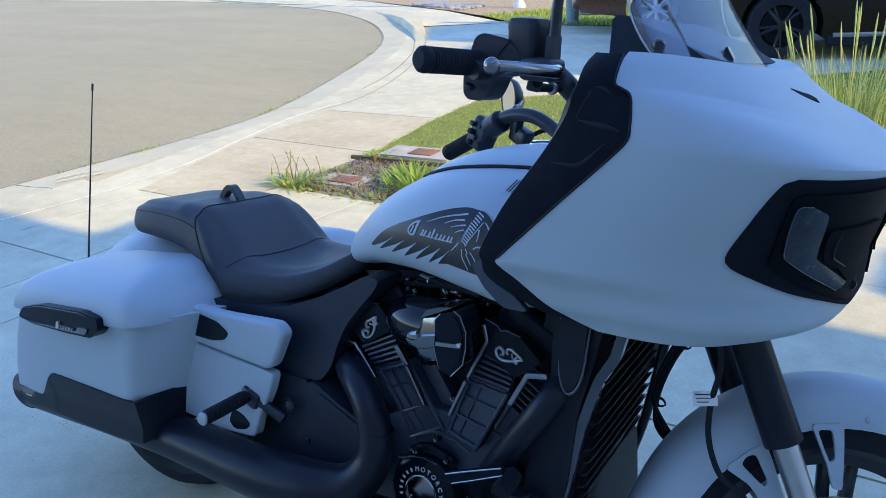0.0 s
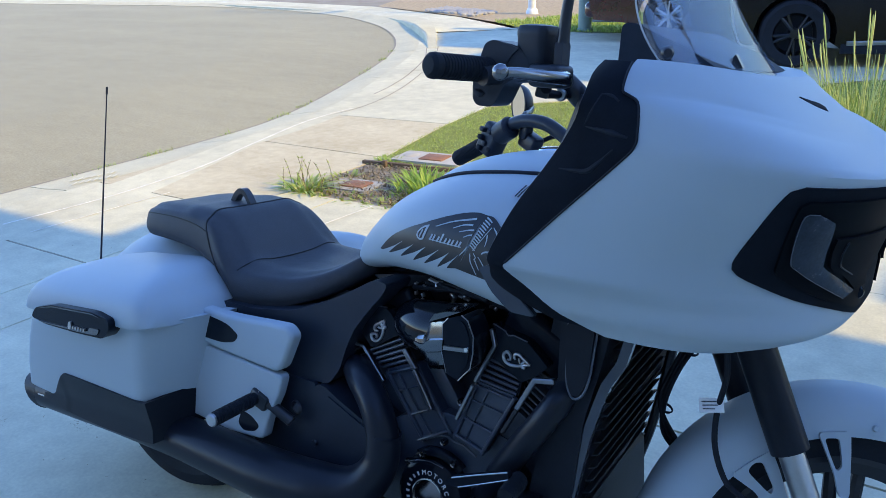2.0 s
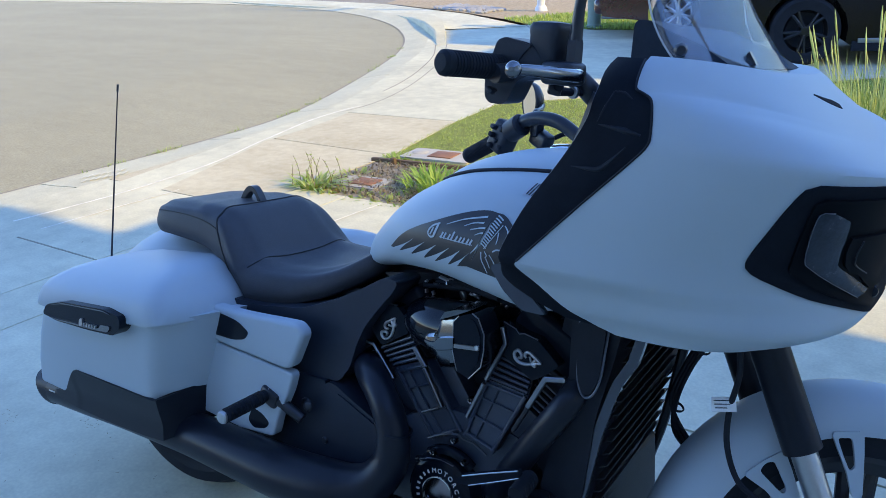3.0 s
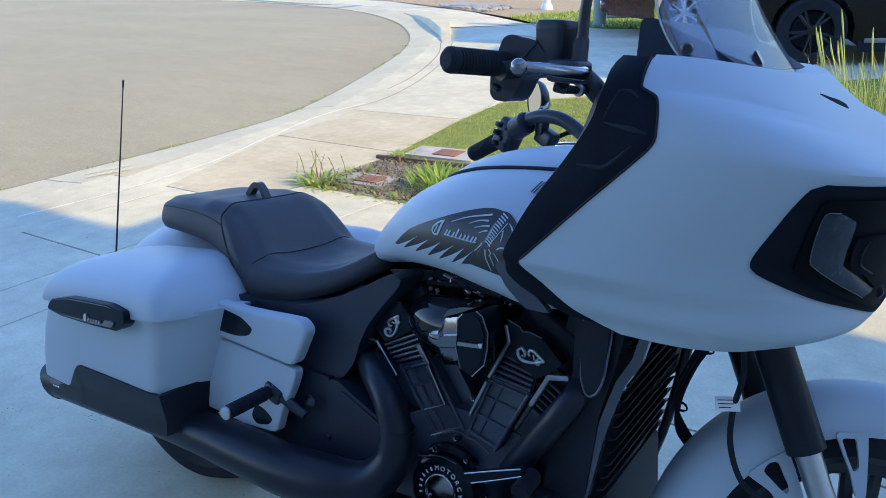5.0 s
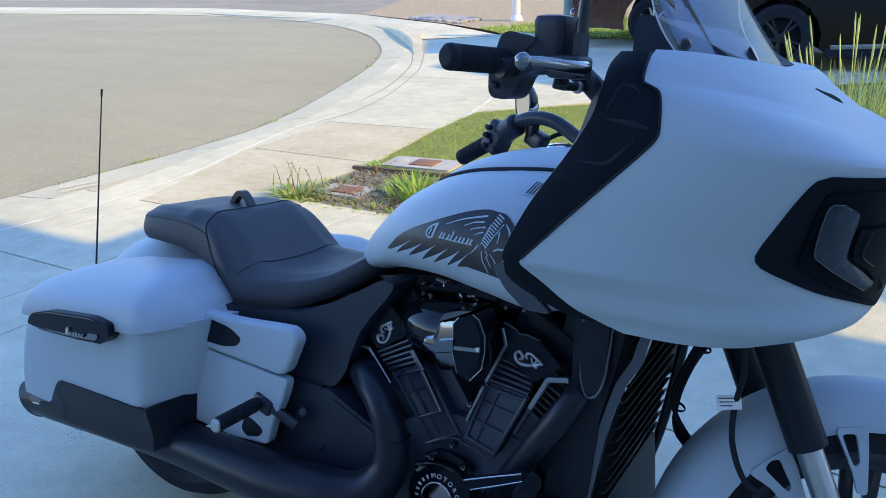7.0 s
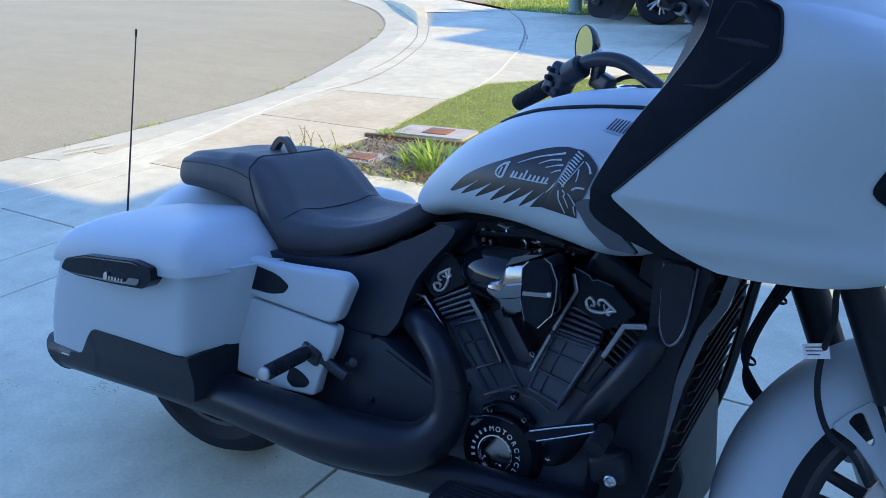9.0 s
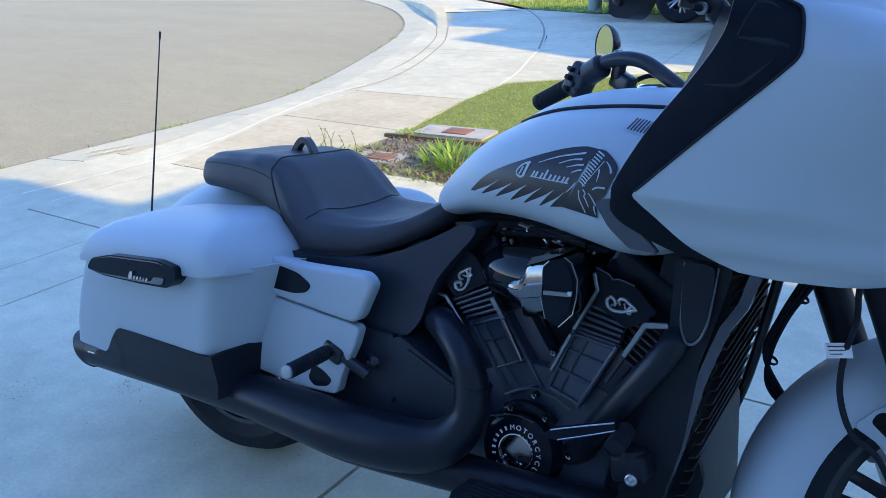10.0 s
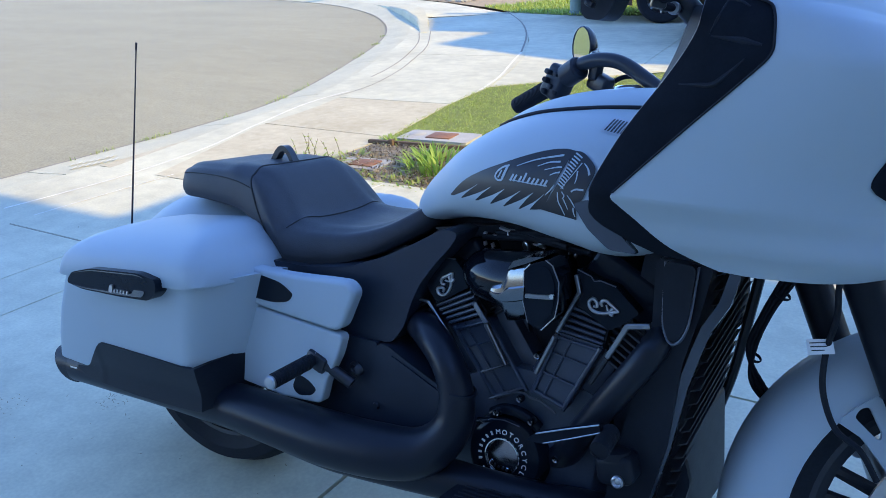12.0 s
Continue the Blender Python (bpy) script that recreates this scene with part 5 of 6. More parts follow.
for pts in (oct_out[8:] + oct_out[:2], oct_out[2:8]):
    part("ring_edge", tube([(x, -0.2462, z) for x, z in pts], 0.0012, 8, 1), TRIM, airbox)
cx, cz = 0.938, 0.660
part("face_panel", prism(rounded([(cx + (x - cx) * 0.80, cz + (z - cz) * 0.86) for x, z in oct_out], 0.006, 3), -0.23, -0.2495, 0.003), GLOSS, airbox)
part("face_bar", prism([(.913, .659), (.962, .665), (.962, .658), (.913, .652)], -0.24, -0.2545, 0.002), TRIM, airbox)
part("face_screw", spin([(0, 0.003), (0.004, 0.003), (0.005, 0)], pose(.961, -.2545, .664, 90), 12), CHROME, airbox)

# primary cover with its round medallion
pm = pose(.861, -.195, .328, 84, 0, 0)
prim = part("clutch_cover", spin([(0.0, 0.006), (0.058, 0.006), (0.070, 0.0), (0.080, -0.02), (0.082, -0.07)], pm, 48), GLOSS, bike, "gloss black round engine cover with a medallion")
part("medal_ring", spin([(0.0315, 0.008), (0.0325, 0.0100), (0.0345, 0.0100), (0.0355, 0.008)], pm, 48, closed=True), CHROME, prim)
part("medal_dome", spin([(0, 0.013), (0.016, 0.012), (0.026, 0.0095), (0.0315, 0.007)], pm, 40), LEVER, prim)
for k in range(5):
    part("medal_relief", box(0.006, 0.012 - 0.001 * k, 0.003, pm @ pose(-0.018 + 0.008 * k, -0.014 - 0.0015 * k, 0.0105, 0, 0, -20), 0.001, 1), CHROME, prim)


def letter(ch, size, m, parent):
    """One raised letter of the built-in font, standing on the plane of m."""
    data = bpy.data.curves.new("letter", "FONT")
    data.body, data.size, data.extrude, data.align_x, data.align_y = ch, size, 0.0006, "CENTER", "CENTER"
    tmp = bpy.data.objects.new("letter", data)
    me = bpy.data.meshes.new_from_object(tmp)
    bpy.data.objects.remove(tmp)
    bpy.data.curves.remove(data)
    bm = bmesh.new()
    bm.from_mesh(me)
    bpy.data.meshes.remove(me)
    bm.transform(m)
    return part("letter", bm, PALE, parent, smooth=0)


for k in range(6):
    a = 198 - 14.8 * k
    part("letter_bar", box(0.0042, 0.0075, 0.0016, pm @ pose(0.0455 * math.cos(radians(a)), 0.0455 * math.sin(radians(a)), 0.0070, 0, 0, a - 90), 0.0006, 1), PALE, prim)
for k, ch in enumerate("MOTORCYCLE"):
    a = 106 - 16.4 * k
    letter(ch, 0.0132, pm @ pose(0.0455 * math.cos(radians(a)), 0.0455 * math.sin(radians(a)), 0.0075, 0, 0, a - 90), prim)
for k, ch in enumerate("1901"):
    a = 252 + 12.5 * k
    letter(ch, 0.0130, pm @ pose(0.0455 * math.cos(radians(a)), 0.0455 * math.sin(radians(a)), 0.0075, 0, 0, a + 90), prim)
for a in (220, 313):
    part("letter_dot", box(0.003, 0.003, 0.0016, pm @ pose(0.0455 * math.cos(radians(a)), 0.0455 * math.sin(radians(a)), 0.0070), 0.0006, 1), PALE, prim)
for x, y, z in ((.885, -.190, .444), (.841, -.192, .407), (.910, -.190, .407), (.905, -.17, .524), (.957, -.18, .345)):
    part("bolt", spin([(0, 0.001), (0.0028, 0.001), (0.0034, 0.005), (0.0055, 0.006), (0.0070, 0.003), (0.0070, -0.006)], pose(x, y, z, 88), 16), LEVER, eng)
# clutter behind the banks and under the tank
for k in range(14):
    u = random.random()
    part("harness", tube([(0.76 + 0.24 * u, -0.10 - 0.05 * random.random(), 0.70 + 0.03 * random.random()), (0.80 + 0.2 * random.random(), -0.13, 0.72 + 0.02 * random.random()), (0.78 + 0.25 * random.random(), -0.10, 0.69 + 0.03 * random.random())], 0.005, 8, 5), RUBBER, eng)
for k in range(6):
    part("hose_clamp", spin([(0.007, -0.004), (0.009, -0.003), (0.009, 0.003), (0.007, 0.004)], pose(0.79 + 0.03 * k, -0.13, 0.716 + 0.010 * math.sin(k * 2.1), 60 * k, 30 * k, 0), 14, closed=True), ALU, eng)
part("wiring_tray", prism([(0.60, 0.72), (0.74, 0.745), (0.95, 0.76), (1.16, 0.79), (1.18, 0.56), (1.05, 0.52), (0.95, 0.60), (0.84, 0.60), (0.72, 0.56), (0.60, 0.58)], -0.045, 0.19, 0.01), RUBBER, bike)
for x, z, l, a in ((0.765, 0.718, 0.006, 20), (0.804, 0.731, 0.020, 12), (0.818, 0.729, 0.010, 25), (0.782, 0.698, 0.009, 60), (0.792, 0.712, 0.006, 10), (0.766, 0.699, 0.008, 80), (0.880, 0.711, 0.016, 18), (0.868, 0.713, 0.009, 15), (0.745, 0.695, 0.010, 40)):
    part("connector", box(l, 0.008, 0.004, pose(x, -0.13, z, 20, a, 0), 0.001, 1), ALU, eng)
part("upper_frame", prism([(0.62, 0.70), (0.95, 0.755), (1.12, 0.74), (1.14, 0.62), (1.10, 0.60), (1.06, 0.70), (0.95, 0.72), (0.72, 0.66)], -0.08, 0.10, 0.01), BLACK, bike)

# brake pedal, floorboard, small box
pedal = part("brake_pedal", prism(rounded([(.940, .414), (.958, .432), (1.066, .477), (1.070, .464), (.972, .416)], 0.004, 3), -0.262, -0.275, 0.003), CHEEK_M, bike, "black forged brake pedal with pale machined edges")
part("pedal_edge", tube([(.958, -.275, .431), (1.010, -.275, .4535), (1.066, -.275, .4765)], 0.0014, 6, 3), ALU, pedal)
part("pedal_edge", tube([(.972, -.275, .4175), (1.02, -.275, .4400), (1.069, -.275, .4640)], 0.0012, 6, 3), ALU, pedal)
part("pedal_pad", tube([(1.078, -.250, .458), (1.078, -.298, .446)], 0.0155, 18, 1), RUBBER, pedal)
for k in range(6):
    part("rib", spin([(0.0153, -0.002), (0.0168, -0.001), (0.0168, 0.001), (0.0153, 0.002)], Matrix.Translation(Vector((1.078, -.250, .458)).lerp(Vector((1.078, -.298, .446)), 0.12 + 0.16 * k)) @ pose(0, 0, 0, 75), 18, closed=True), RUBBER, pedal)
board = part("floorboard", prism(rounded([(.815, -.235), (.845, -.225), (1.13, -.225), (1.16, -.245), (1.16, -.375), (.83, -.375), (.81, -.34)], 0.02, 4), 0.0, 0.022, 0.004), RUBBER, bike, "ribbed black rubber rider floorboard")
board.data.transform(Matrix(((1, 0, 0, 0), (0, 0, 1, 0), (0, 1, 0, 0.270), (0, 0, 0, 1))))
for k in range(11):
    part("rib", box(0.31, 0.004, 0.004, pose(0.985, -.238 - 0.0125 * k, 0.2935), 0.001, 1), RUBBER, board)
small = part("coolant_box", box(0.062, 0.06, 0.05, pose(1.087, -.225, .392, 0, -14, 0), 0.012, 4), GUARD, bike)
part("drain_plug", spin([(0, 0.004), (0.005, 0.002), (0.008, 0.006), (0.0105, 0.004), (0.0105, -0.003)], pose(1.098, -.256, .380, 88), 16), ALU, small)
part("box_lid", spin([(0, 0.006), (0.020, 0.006), (0.024, 0.004), (0.025, 0.0), (0.025, -0.008)], pose(1.082, -.232, .416, -4, -10, 0), 24), GUARD, small)

# ---------------------------------------------------------------- radiator and front frame
shroud = part("radiator_shroud", prism(rounded([(1.112, .745), (1.200, .745), (1.190, .680), (1.168, .58), (1.158, .44), (1.13, .30), (1.06, .30), (1.085, .46), (1.116, .60)], 0.012, 3), -0.12, -0.212, 0.012, 3), GUARD, bike, "black radiator shroud below the fairing")
part("shroud_pod", prism(rounded([(1.128, .745), (1.178, .745), (1.174, .655), (1.160, .622), (1.142, .622), (1.134, .66)], 0.014, 4), -0.205, -0.226, 0.008, 3), GUARD, shroud)
part("pod_rim", tube([(1.128, -.216, .742), (1.133, -.222, .68), (1.136, -.224, .645), (1.145, -.225, .622), (1.155, -.225, .617), (1.167, -.225, .628), (1.175, -.224, .655), (1.178, -.222, .70), (1.179, -.216, .742)], 0.0022, 8, 5), RIB, shroud)
rad = part("radiator", prism([(1.08, .745), (1.185, .745), (1.170, .60), (1.150, .44), (1.125, .30), (1.02, .30)], -0.165, 0.140, 0.004), RUBBER, bike, "black radiator with horizontal louvres")
LOUVRE = material("dusty_louvre_edge", (0.024, 0.025, 0.028), 0.5, vary=0.3, scale=30)
for k in range(20):
    z = .80 - .024 * k
    if z < 0.36:
        break
    x1 = lerp([(0.30, 1.128), (.44, 1.153), (.60, 1.173), (.745, 1.188), (.80, 1.19)], min(z, .78))[0]
    part("louvre", box(0.017, 0.330, 0.0022, pose(x1 + 0.010, -.030, z - 0.03, 6, -25, 0), 0.001, 1), LOUVRE, rad)
part("far_rail", tube([(1.212, .136, 0.775), (1.206, .136, 0.70), (1.194, .136, 0.60), (1.174, .136, 0.46), (1.150, .136, 0.36)], 0.010, 10, 4), BLACK, rad)
edge = [(1.236, .752), (1.222, .690), (1.200, .648), (1.189, .61), (1.174, .551), (1.157, .442), (1.130, .32)]
part("shroud_edge", prism([(x - 0.010, z) for x, z in edge] + [(x + 0.006, z - 0.004) for x, z in edge[::-1]], -0.196, -0.208, 0.003), DEFLECT, shroud)
chin = part("chin_scoop", prism(rounded([(1.11, .42), (1.140, .452), (1.170, .440), (1.190, .25), (1.08, .22), (1.06, .30)], 0.01, 3), -0.15, 0.10, 0.01), GUARD, bike)
part("scoop_plate", prism(rounded([(1.135, .395), (1.175, .40), (1.188, .36), (1.175, .29), (1.125, .285)], 0.008, 3), -0.145, -0.158, 0.004), GUARD, chin)

# ---------------------------------------------------------------- handlebar, controls, mirrors
def grip(tip, inner, name_label):
    tip, inner = Vector(tip), Vector(inner)
    g = part("grip", tube([tip, inner], 0.0158, 20, 1), RUBBER, bike, name_label)
    m = (inner - tip).to_track_quat("Z", "Y").to_matrix().to_4x4()
    n = 22
    for k in range(n):
        c = tip.lerp(inner, 0.10 + 0.84 * k / (n - 1))
        part("rib", spin([(0.0155, -0.0016), (0.0171, -0.0009), (0.0171, 0.0009), (0.0155, 0.0016)], Matrix.Translation(c) @ m, 20, closed=True), RUBBER, g)
    part("grip_end", spin([(0, -0.006), (0.012, -0.005), (0.0168, 0.0), (0.0176, 0.006), (0.0168, 0.010)], Matrix.Translation(tip) @ m, 20), RUBBER, g)
    return g


grip((1.0445, -.524, 1.1415), (1.083, -.400, 1.137), "ribbed black rubber throttle grip")
grip((.683, .130, .932), (.770, .094, .975), "ribbed black rubber left grip")
part("handlebar", tube([(1.080, -.455, 1.130), (1.098, -.405, 1.134), (1.122, -.350, 1.137), (1.140, -.322, 1.124), (1.166, -.306, 1.096), (1.18, -.24, 1.06), (1.17, -.13, 1.03)], [0.0130, 0.0130, 0.0145, 0.0155, 0.0155, 0.0155, 0.0155], 16, 6), BLACK, bike, "black pulled-back handlebar turned left")
part("handlebar", tube([(.765, .096, .973), (.800, .084, .998), (.838, .072, 1.020), (.880, .064, 1.033), (.930, .056, 1.029), (.985, .05, 1.000), (1.04, .04, .970), (1.12, .03, .95)], 0.0135, 16, 6), BLACK, bike)
# right controls
HOUSING = [(1.052, 1.122), (1.053, 1.098), (1.060, 1.090), (1.080, 1.089), (1.088, 1.094), (1.095, 1.107), (1.101, 1.122), (1.120, 1.130), (1.138, 1.149), (1.118, 1.171), (1.080, 1.178), (1.068, 1.173), (1.060, 1.150), (1.053, 1.138)]
switch = part("switch_housing", prism(rounded(HOUSING, 0.007, 3), -0.384, -0.432, 0.012, 4), PLASTIC, bike, "black right switch housing")
part("housing_cap", prism(rounded([(1.078, 1.173), (1.091, 1.176), (1.121, 1.168), (1.11, 1.158), (1.099, 1.142)], 0.004, 3), -0.41, -0.4345, 0.004, 3), PLASTIC, switch)
part("switch_toggle", box(0.012, 0.016, 0.008, pose(1.072, -.448, 1.108, 0, 30, 0), 0.003), BLACK, switch)
res = [[(sx * a, sy * b, z) for a, b in rounded([(-1, -1), (1, -1), (1, 1), (-1, 1)], 0.45, 4)] for sx, sy, z in ((0.018, 0.017, -0.034), (0.021, 0.020, -0.026), (0.0225, 0.021, 0.010), (0.0235, 0.0215, 0.014), (0.0235, 0.0215, 0.020), (0.021, 0.019, 0.0255), (0.012, 0.011, 0.0275))]
bm = loft(res)
bm.transform(pose(1.137, -.412, 1.172, 0, 0, -10))
reservoir = part("brake_reservoir", bm, PLASTIC, bike, "black front brake fluid reservoir")
part("lever_clamp", box(0.05, 0.04, 0.03, pose(1.165, -.425, 1.135, 0, 0, -10), 0.008, 3), BLACK, bike)
lever = part("brake_lever", tube([(1.176, -.572, 1.140), (1.186, -.545, 1.139), (1.198, -.500, 1.136), (1.198, -.455, 1.134), (1.185, -.430, 1.134)], [0.006, 0.0072, 0.0082, 0.009, 0.010], 12, 5), LEVER, bike, "polished brake lever with a ball end")
part("lever_ball", spin([(0.0098 * math.sin(math.pi * k / 12), 0.0098 * math.cos(math.pi * k / 12)) for k in range(13)], pose(1.176, -.576, 1.140), 20), LEVER, lever)
part("brake_hose", tube([(1.150, -.405, 1.118), (1.139, -.388, 1.111), (1.146, -.350, 1.108), (1.151, -.318, 1.105), (1.17, -.285, 1.09)], [0.0075, 0.0070, 0.0050, 0.0042, 0.0042], 10, 5), RUBBER, bike)
part("banjo", box(0.018, 0.018, 0.014, pose(1.142, -.400, 1.112, 0, 10, 30), 0.003), BLACK, bike)
part("hose_collar", spin([(0.0, -0.006), (0.0075, -0.006), (0.0085, -0.003), (0.0085, 0.003), (0.0075, 0.006), (0.0, 0.006)], pose(1.146, -.350, 1.108, 90, 0, 8), 14), ALU, bike)
stalk = part("right_mirror", tube([(1.176, -.420, 1.140), (1.177, -.421, 1.180), (1.180, -.424, 1.215), (1.186, -.430, 1.262), (1.18, -.46, 1.30)], [0.0095, 0.0085, 0.0072, 0.0068, 0.0068], 12, 5), BLACK, bike, "black right mirror on its stalk")
part("stalk_nut", spin([(0, 0.02), (0.010, 0.02), (0.0115, 0.016), (0.0115, -0.012), (0.0, -0.012)], pose(1.176, -.420, 1.158), 6), BLACK, stalk)
part("mirror_shell", spin([(0, 0.018), (0.03, 0.014), (0.045, 0.004), (0.047, -0.004), (0.0, -0.004)], pose(1.165, -.49, 1.325, 0, -80, 20), 28), BLACK, stalk)
# left controls
lsw = part("switch_housing", box(0.052, 0.042, 0.066, pose(.792, .088, .985, -10, 22, -22), 0.010, 3), PLASTIC, bike, "black left switch housing with buttons")
for dx, dz, c in ((-0.014, 0.020, PLASTIC), (-0.018, 0.004, RUBBER), (-0.008, -0.008, PLASTIC), (-0.020, -0.018, RUBBER), (0.004, 0.016, PLASTIC), (0.004, -0.020, RUBBER)):
    part("button", box(0.012, 0.014, 0.010, pose(.792 + dx, .068, .987 + dz, -10, 22, -22), 0.003), c, lsw)
part("housing_clamp", spin([(0.0, 0.022), (0.020, 0.022), (0.023, 0.018), (0.023, -0.018), (0.0, -0.022)], Matrix.Translation((.826, .074, 1.008)) @ pose(0, 0, 0, 0, 62, -22), 20), PLASTIC, lsw)
part("clutch_perch", box(0.05, 0.03, 0.035, pose(.880, .085, .990, 0, 20, -20), 0.008, 3), BLACK, bike)
part("clutch_clamp", box(0.022, 0.022, 0.04, pose(.872, .078, 1.015, 0, 10, -20), 0.006), BLACK, bike)
part("clutch_cable", tube([(.90, .088, .992), (.925, .10, 1.004), (.96, .10, 1.000), (1.0, .09, .975), (1.05, .06, .95)], 0.0045, 8, 5), RUBBER, bike)
lm = Matrix.Translation((.797, .185, 1.055)) @ Vector((-.65, -.76, -.025)).to_track_quat("Z", "Y").to_matrix().to_4x4()
lmir = part("left_mirror", spin([(0, -0.024), (0.022, -0.021), (0.036, -0.012), (0.0415, -0.002), (0.0420, 0.004), (0.0395, 0.006), (0.0385, 0.004)], lm, 36), BLACK, bike, "round black left mirror reflecting the added turf sheet")
part("mirror_glass", spin([(0, 0.0045), (0.039, 0.0045), (0.039, 0.002)], lm, 36), material("mirror_silver", (0.86, 0.88, 0.87), 0.02, metal=1.0, vary=0.01, rough_vary=0.005), lmir)
part("mirror_stalk", tube([(.862, .082, 1.012), (.858, .09, 1.040), (.846, .135, 1.044), (.822, .190, 1.050)], 0.006, 10, 5), BLACK, lmir)

# ---------------------------------------------------------------- antenna, cables and front details
ant = part("antenna", tube([(-.237, -.126, .560), (-.2358, -.120, .640), (-.2300, -.0905, 1.022)], [0.0030, 0.0024, 0.0015], 8, 2), BLACK, bike, "thin black whip antenna behind the bag")
part("antenna_tip", tube([(-.2302, -.0915, 1.010), (-.2299, -.0900, 1.028)], 0.0028, 8, 1), BLACK, ant)
part("antenna_foot", tube([(-.237, -.126, .50), (-.237, -.126, .575)], [0.008, 0.006], 10, 1), BLACK, ant)
for off in (0.0, 0.010, 0.020):
    part("loom", tube([(1.300 - off, .06 + off, .80), (1.282 - off, .05, .70), (1.246 - off * 0.6, .03, .62), (1.228 - off * 0.5, .02, .55), (1.232 + off, .02, .49), (1.275 + off, .04, .44)], 0.0045, 8, 6), RUBBER, bike)
for z, x in ((.655, 1.262), (.535, 1.228)):
    part("cable_tie", spin([(0.012, -0.003), (0.014, 0), (0.012, 0.003)], pose(x, .03, z, 10, 20, 0), 12, closed=True), RUBBER, bike)
hose = part("front_brake_line", tube([(1.372, -.10, .80), (1.363, -.13, .733), (1.366, -.13, .681), (1.358, -.13, .620), (1.362, -.13, .560), (1.386, -.128, .505), (1.424, -.12, .476), (1.452, -.11, .430)], 0.0048, 10, 6), RUBBER, bike, "black front brake line with a paper tag")
tag_at = pose(1.350, -.138, .632, -38, -8, 20)
part("paper_tag", box(0.038, 0.0012, 0.024, tag_at, 0.0004, 1), PALE, hose, "white paper tag with small print")
for k in range(3):
    part("text_bar", box(0.030 - 0.006 * k, 0.0006, 0.0016, tag_at @ pose(-0.002 * k, -0.0008, 0.006 - 0.006 * k), 0, 1), LEVER, hose)
part("caliper", box(0.07, 0.05, 0.10, STEER @ pose(1.50, -0.09, 0.35, 0, 25, 0), 0.015, 3), BLACK, front)
part("brake_disc", spin([(0.085, -0.0025), (0.150, -0.0025), (0.150, 0.0025), (0.085, 0.0025)], STEER @ Matrix.Translation((1.55, -0.066, 0.305)) @ AXLE, 48, closed=True), ALU, front)

# ---------------------------------------------------------------- the house whose shadow lies over the driveway
STUCCO = material("sand_stucco", (0.72, 0.68, 0.60), 0.9, vary=0.08, scale=2, bump=0.3, bump_scale=140)
ROOF = material("brown_roof_tiles", (0.20, 0.13, 0.10), 0.85, vary=0.3, scale=5, bump=0.5, bump_scale=30)
house = thing("house", "sand-coloured stucco house with a garage at the driveway's head", "house")
part("wall", box(6, 11.0, 4.6, pose(8.5, -3.42, 2.3), 0.02), STUCCO, house)
part("upper_wall", box(5, 9.6, 2.2, pose(9.3, -2.84, 5.6), 0.02), STUCCO, house)
bm = loft([[(4.95, 2.50, 4.55), (4.95, -9.1, 4.55), (11.8, -9.1, 4.55), (11.8, 2.50, 4.55)], [(6.2, 1.9, 5.0), (6.2, -8.4, 5.0), (11.4, -8.4, 5.0), (11.4, 1.9, 5.0)]])
part("roof", bm, ROOF, house, smooth=0)
bm = loft([[(6.5, 2.22, 6.6), (6.5, -8.4, 6.6), (12.1, -8.4, 6.6), (12.1, 2.22, 6.6)], [(9.2, -0.3, 7.9), (9.2, -6.4, 7.9), (9.4, -6.4, 7.9), (9.4, -0.4, 7.9)]])
part("upper_roof", bm, ROOF, house, smooth=0)
# unseen block added to cast the rounded shadow beside the fairing's nose
part("shadow_block", box(0.7, 0.65, 4.06, pose(7.85, 3.08, 2.03), 0.10, 4), STUCCO, house)
part("garage_door", box(0.06, 4.8, 2.15, pose(5.47, -0.9, 1.08), 0.01), material("white_door_paint", (0.75, 0.74, 0.72), 0.5, vary=0.04), house)

# neighbour's house, out of sight beyond the cars; its gables throw the far shadows
near_house = thing("house", "neighbouring sand stucco house beyond the parked cars", "house")
part("wall", box(6, 8.5, 5.6, pose(10.5, 13.6, 2.8), 0.02), STUCCO, near_house)
part("garage_wing", box(3.4, 1.45, 5.8, pose(9.25, 8.62, 2.9), 0.02), STUCCO, near_house)
part("wing_roof", loft([[(x, 7.90, 5.72), (x, 7.58, 5.95), (x, 7.60, 6.34), (x, 8.57, 7.60), (x, 9.80, 7.58), (x, 9.80, 5.72)] for x in (7.55, 10.9)]), ROOF, near_house, smooth=0)
part("upper_storey", box(5.0, 2.78, 2.0, pose(10.05, 11.21, 6.55), 0.02), STUCCO, near_house)
bm = loft([[(7.3, 9.78, 7.5), (7.3, 12.8, 7.5), (12.7, 12.8, 7.5), (12.7, 9.78, 7.5)], [(7.4, 9.85, 8.1), (7.4, 11.5, 8.75), (11.7, 11.5, 8.75), (11.7, 9.85, 8.1)]])
part("roof", bm, ROOF, near_house, smooth=0)

# ---------------------------------------------------------------- parked cars
CAR_BLACK = material("black_car_paint", (0.006, 0.006, 0.008), 0.16, spec=0.25, vary=0.2, scale=4, coat=0.1, rough_vary=0.04)
CAR_RED = material("dark_maroon_car_paint", (0.055, 0.010, 0.012), 0.2, vary=0.2, scale=4, coat=0.8, rough_vary=0.04)
CAR_GLASS = material("tinted_car_glass", (0.012, 0.014, 0.016), 0.05, vary=0.1, coat=0.5)
ALLOY = material("machined_alloy", (0.42, 0.43, 0.45), 0.3, metal=1.0, vary=0.1, scale=20)


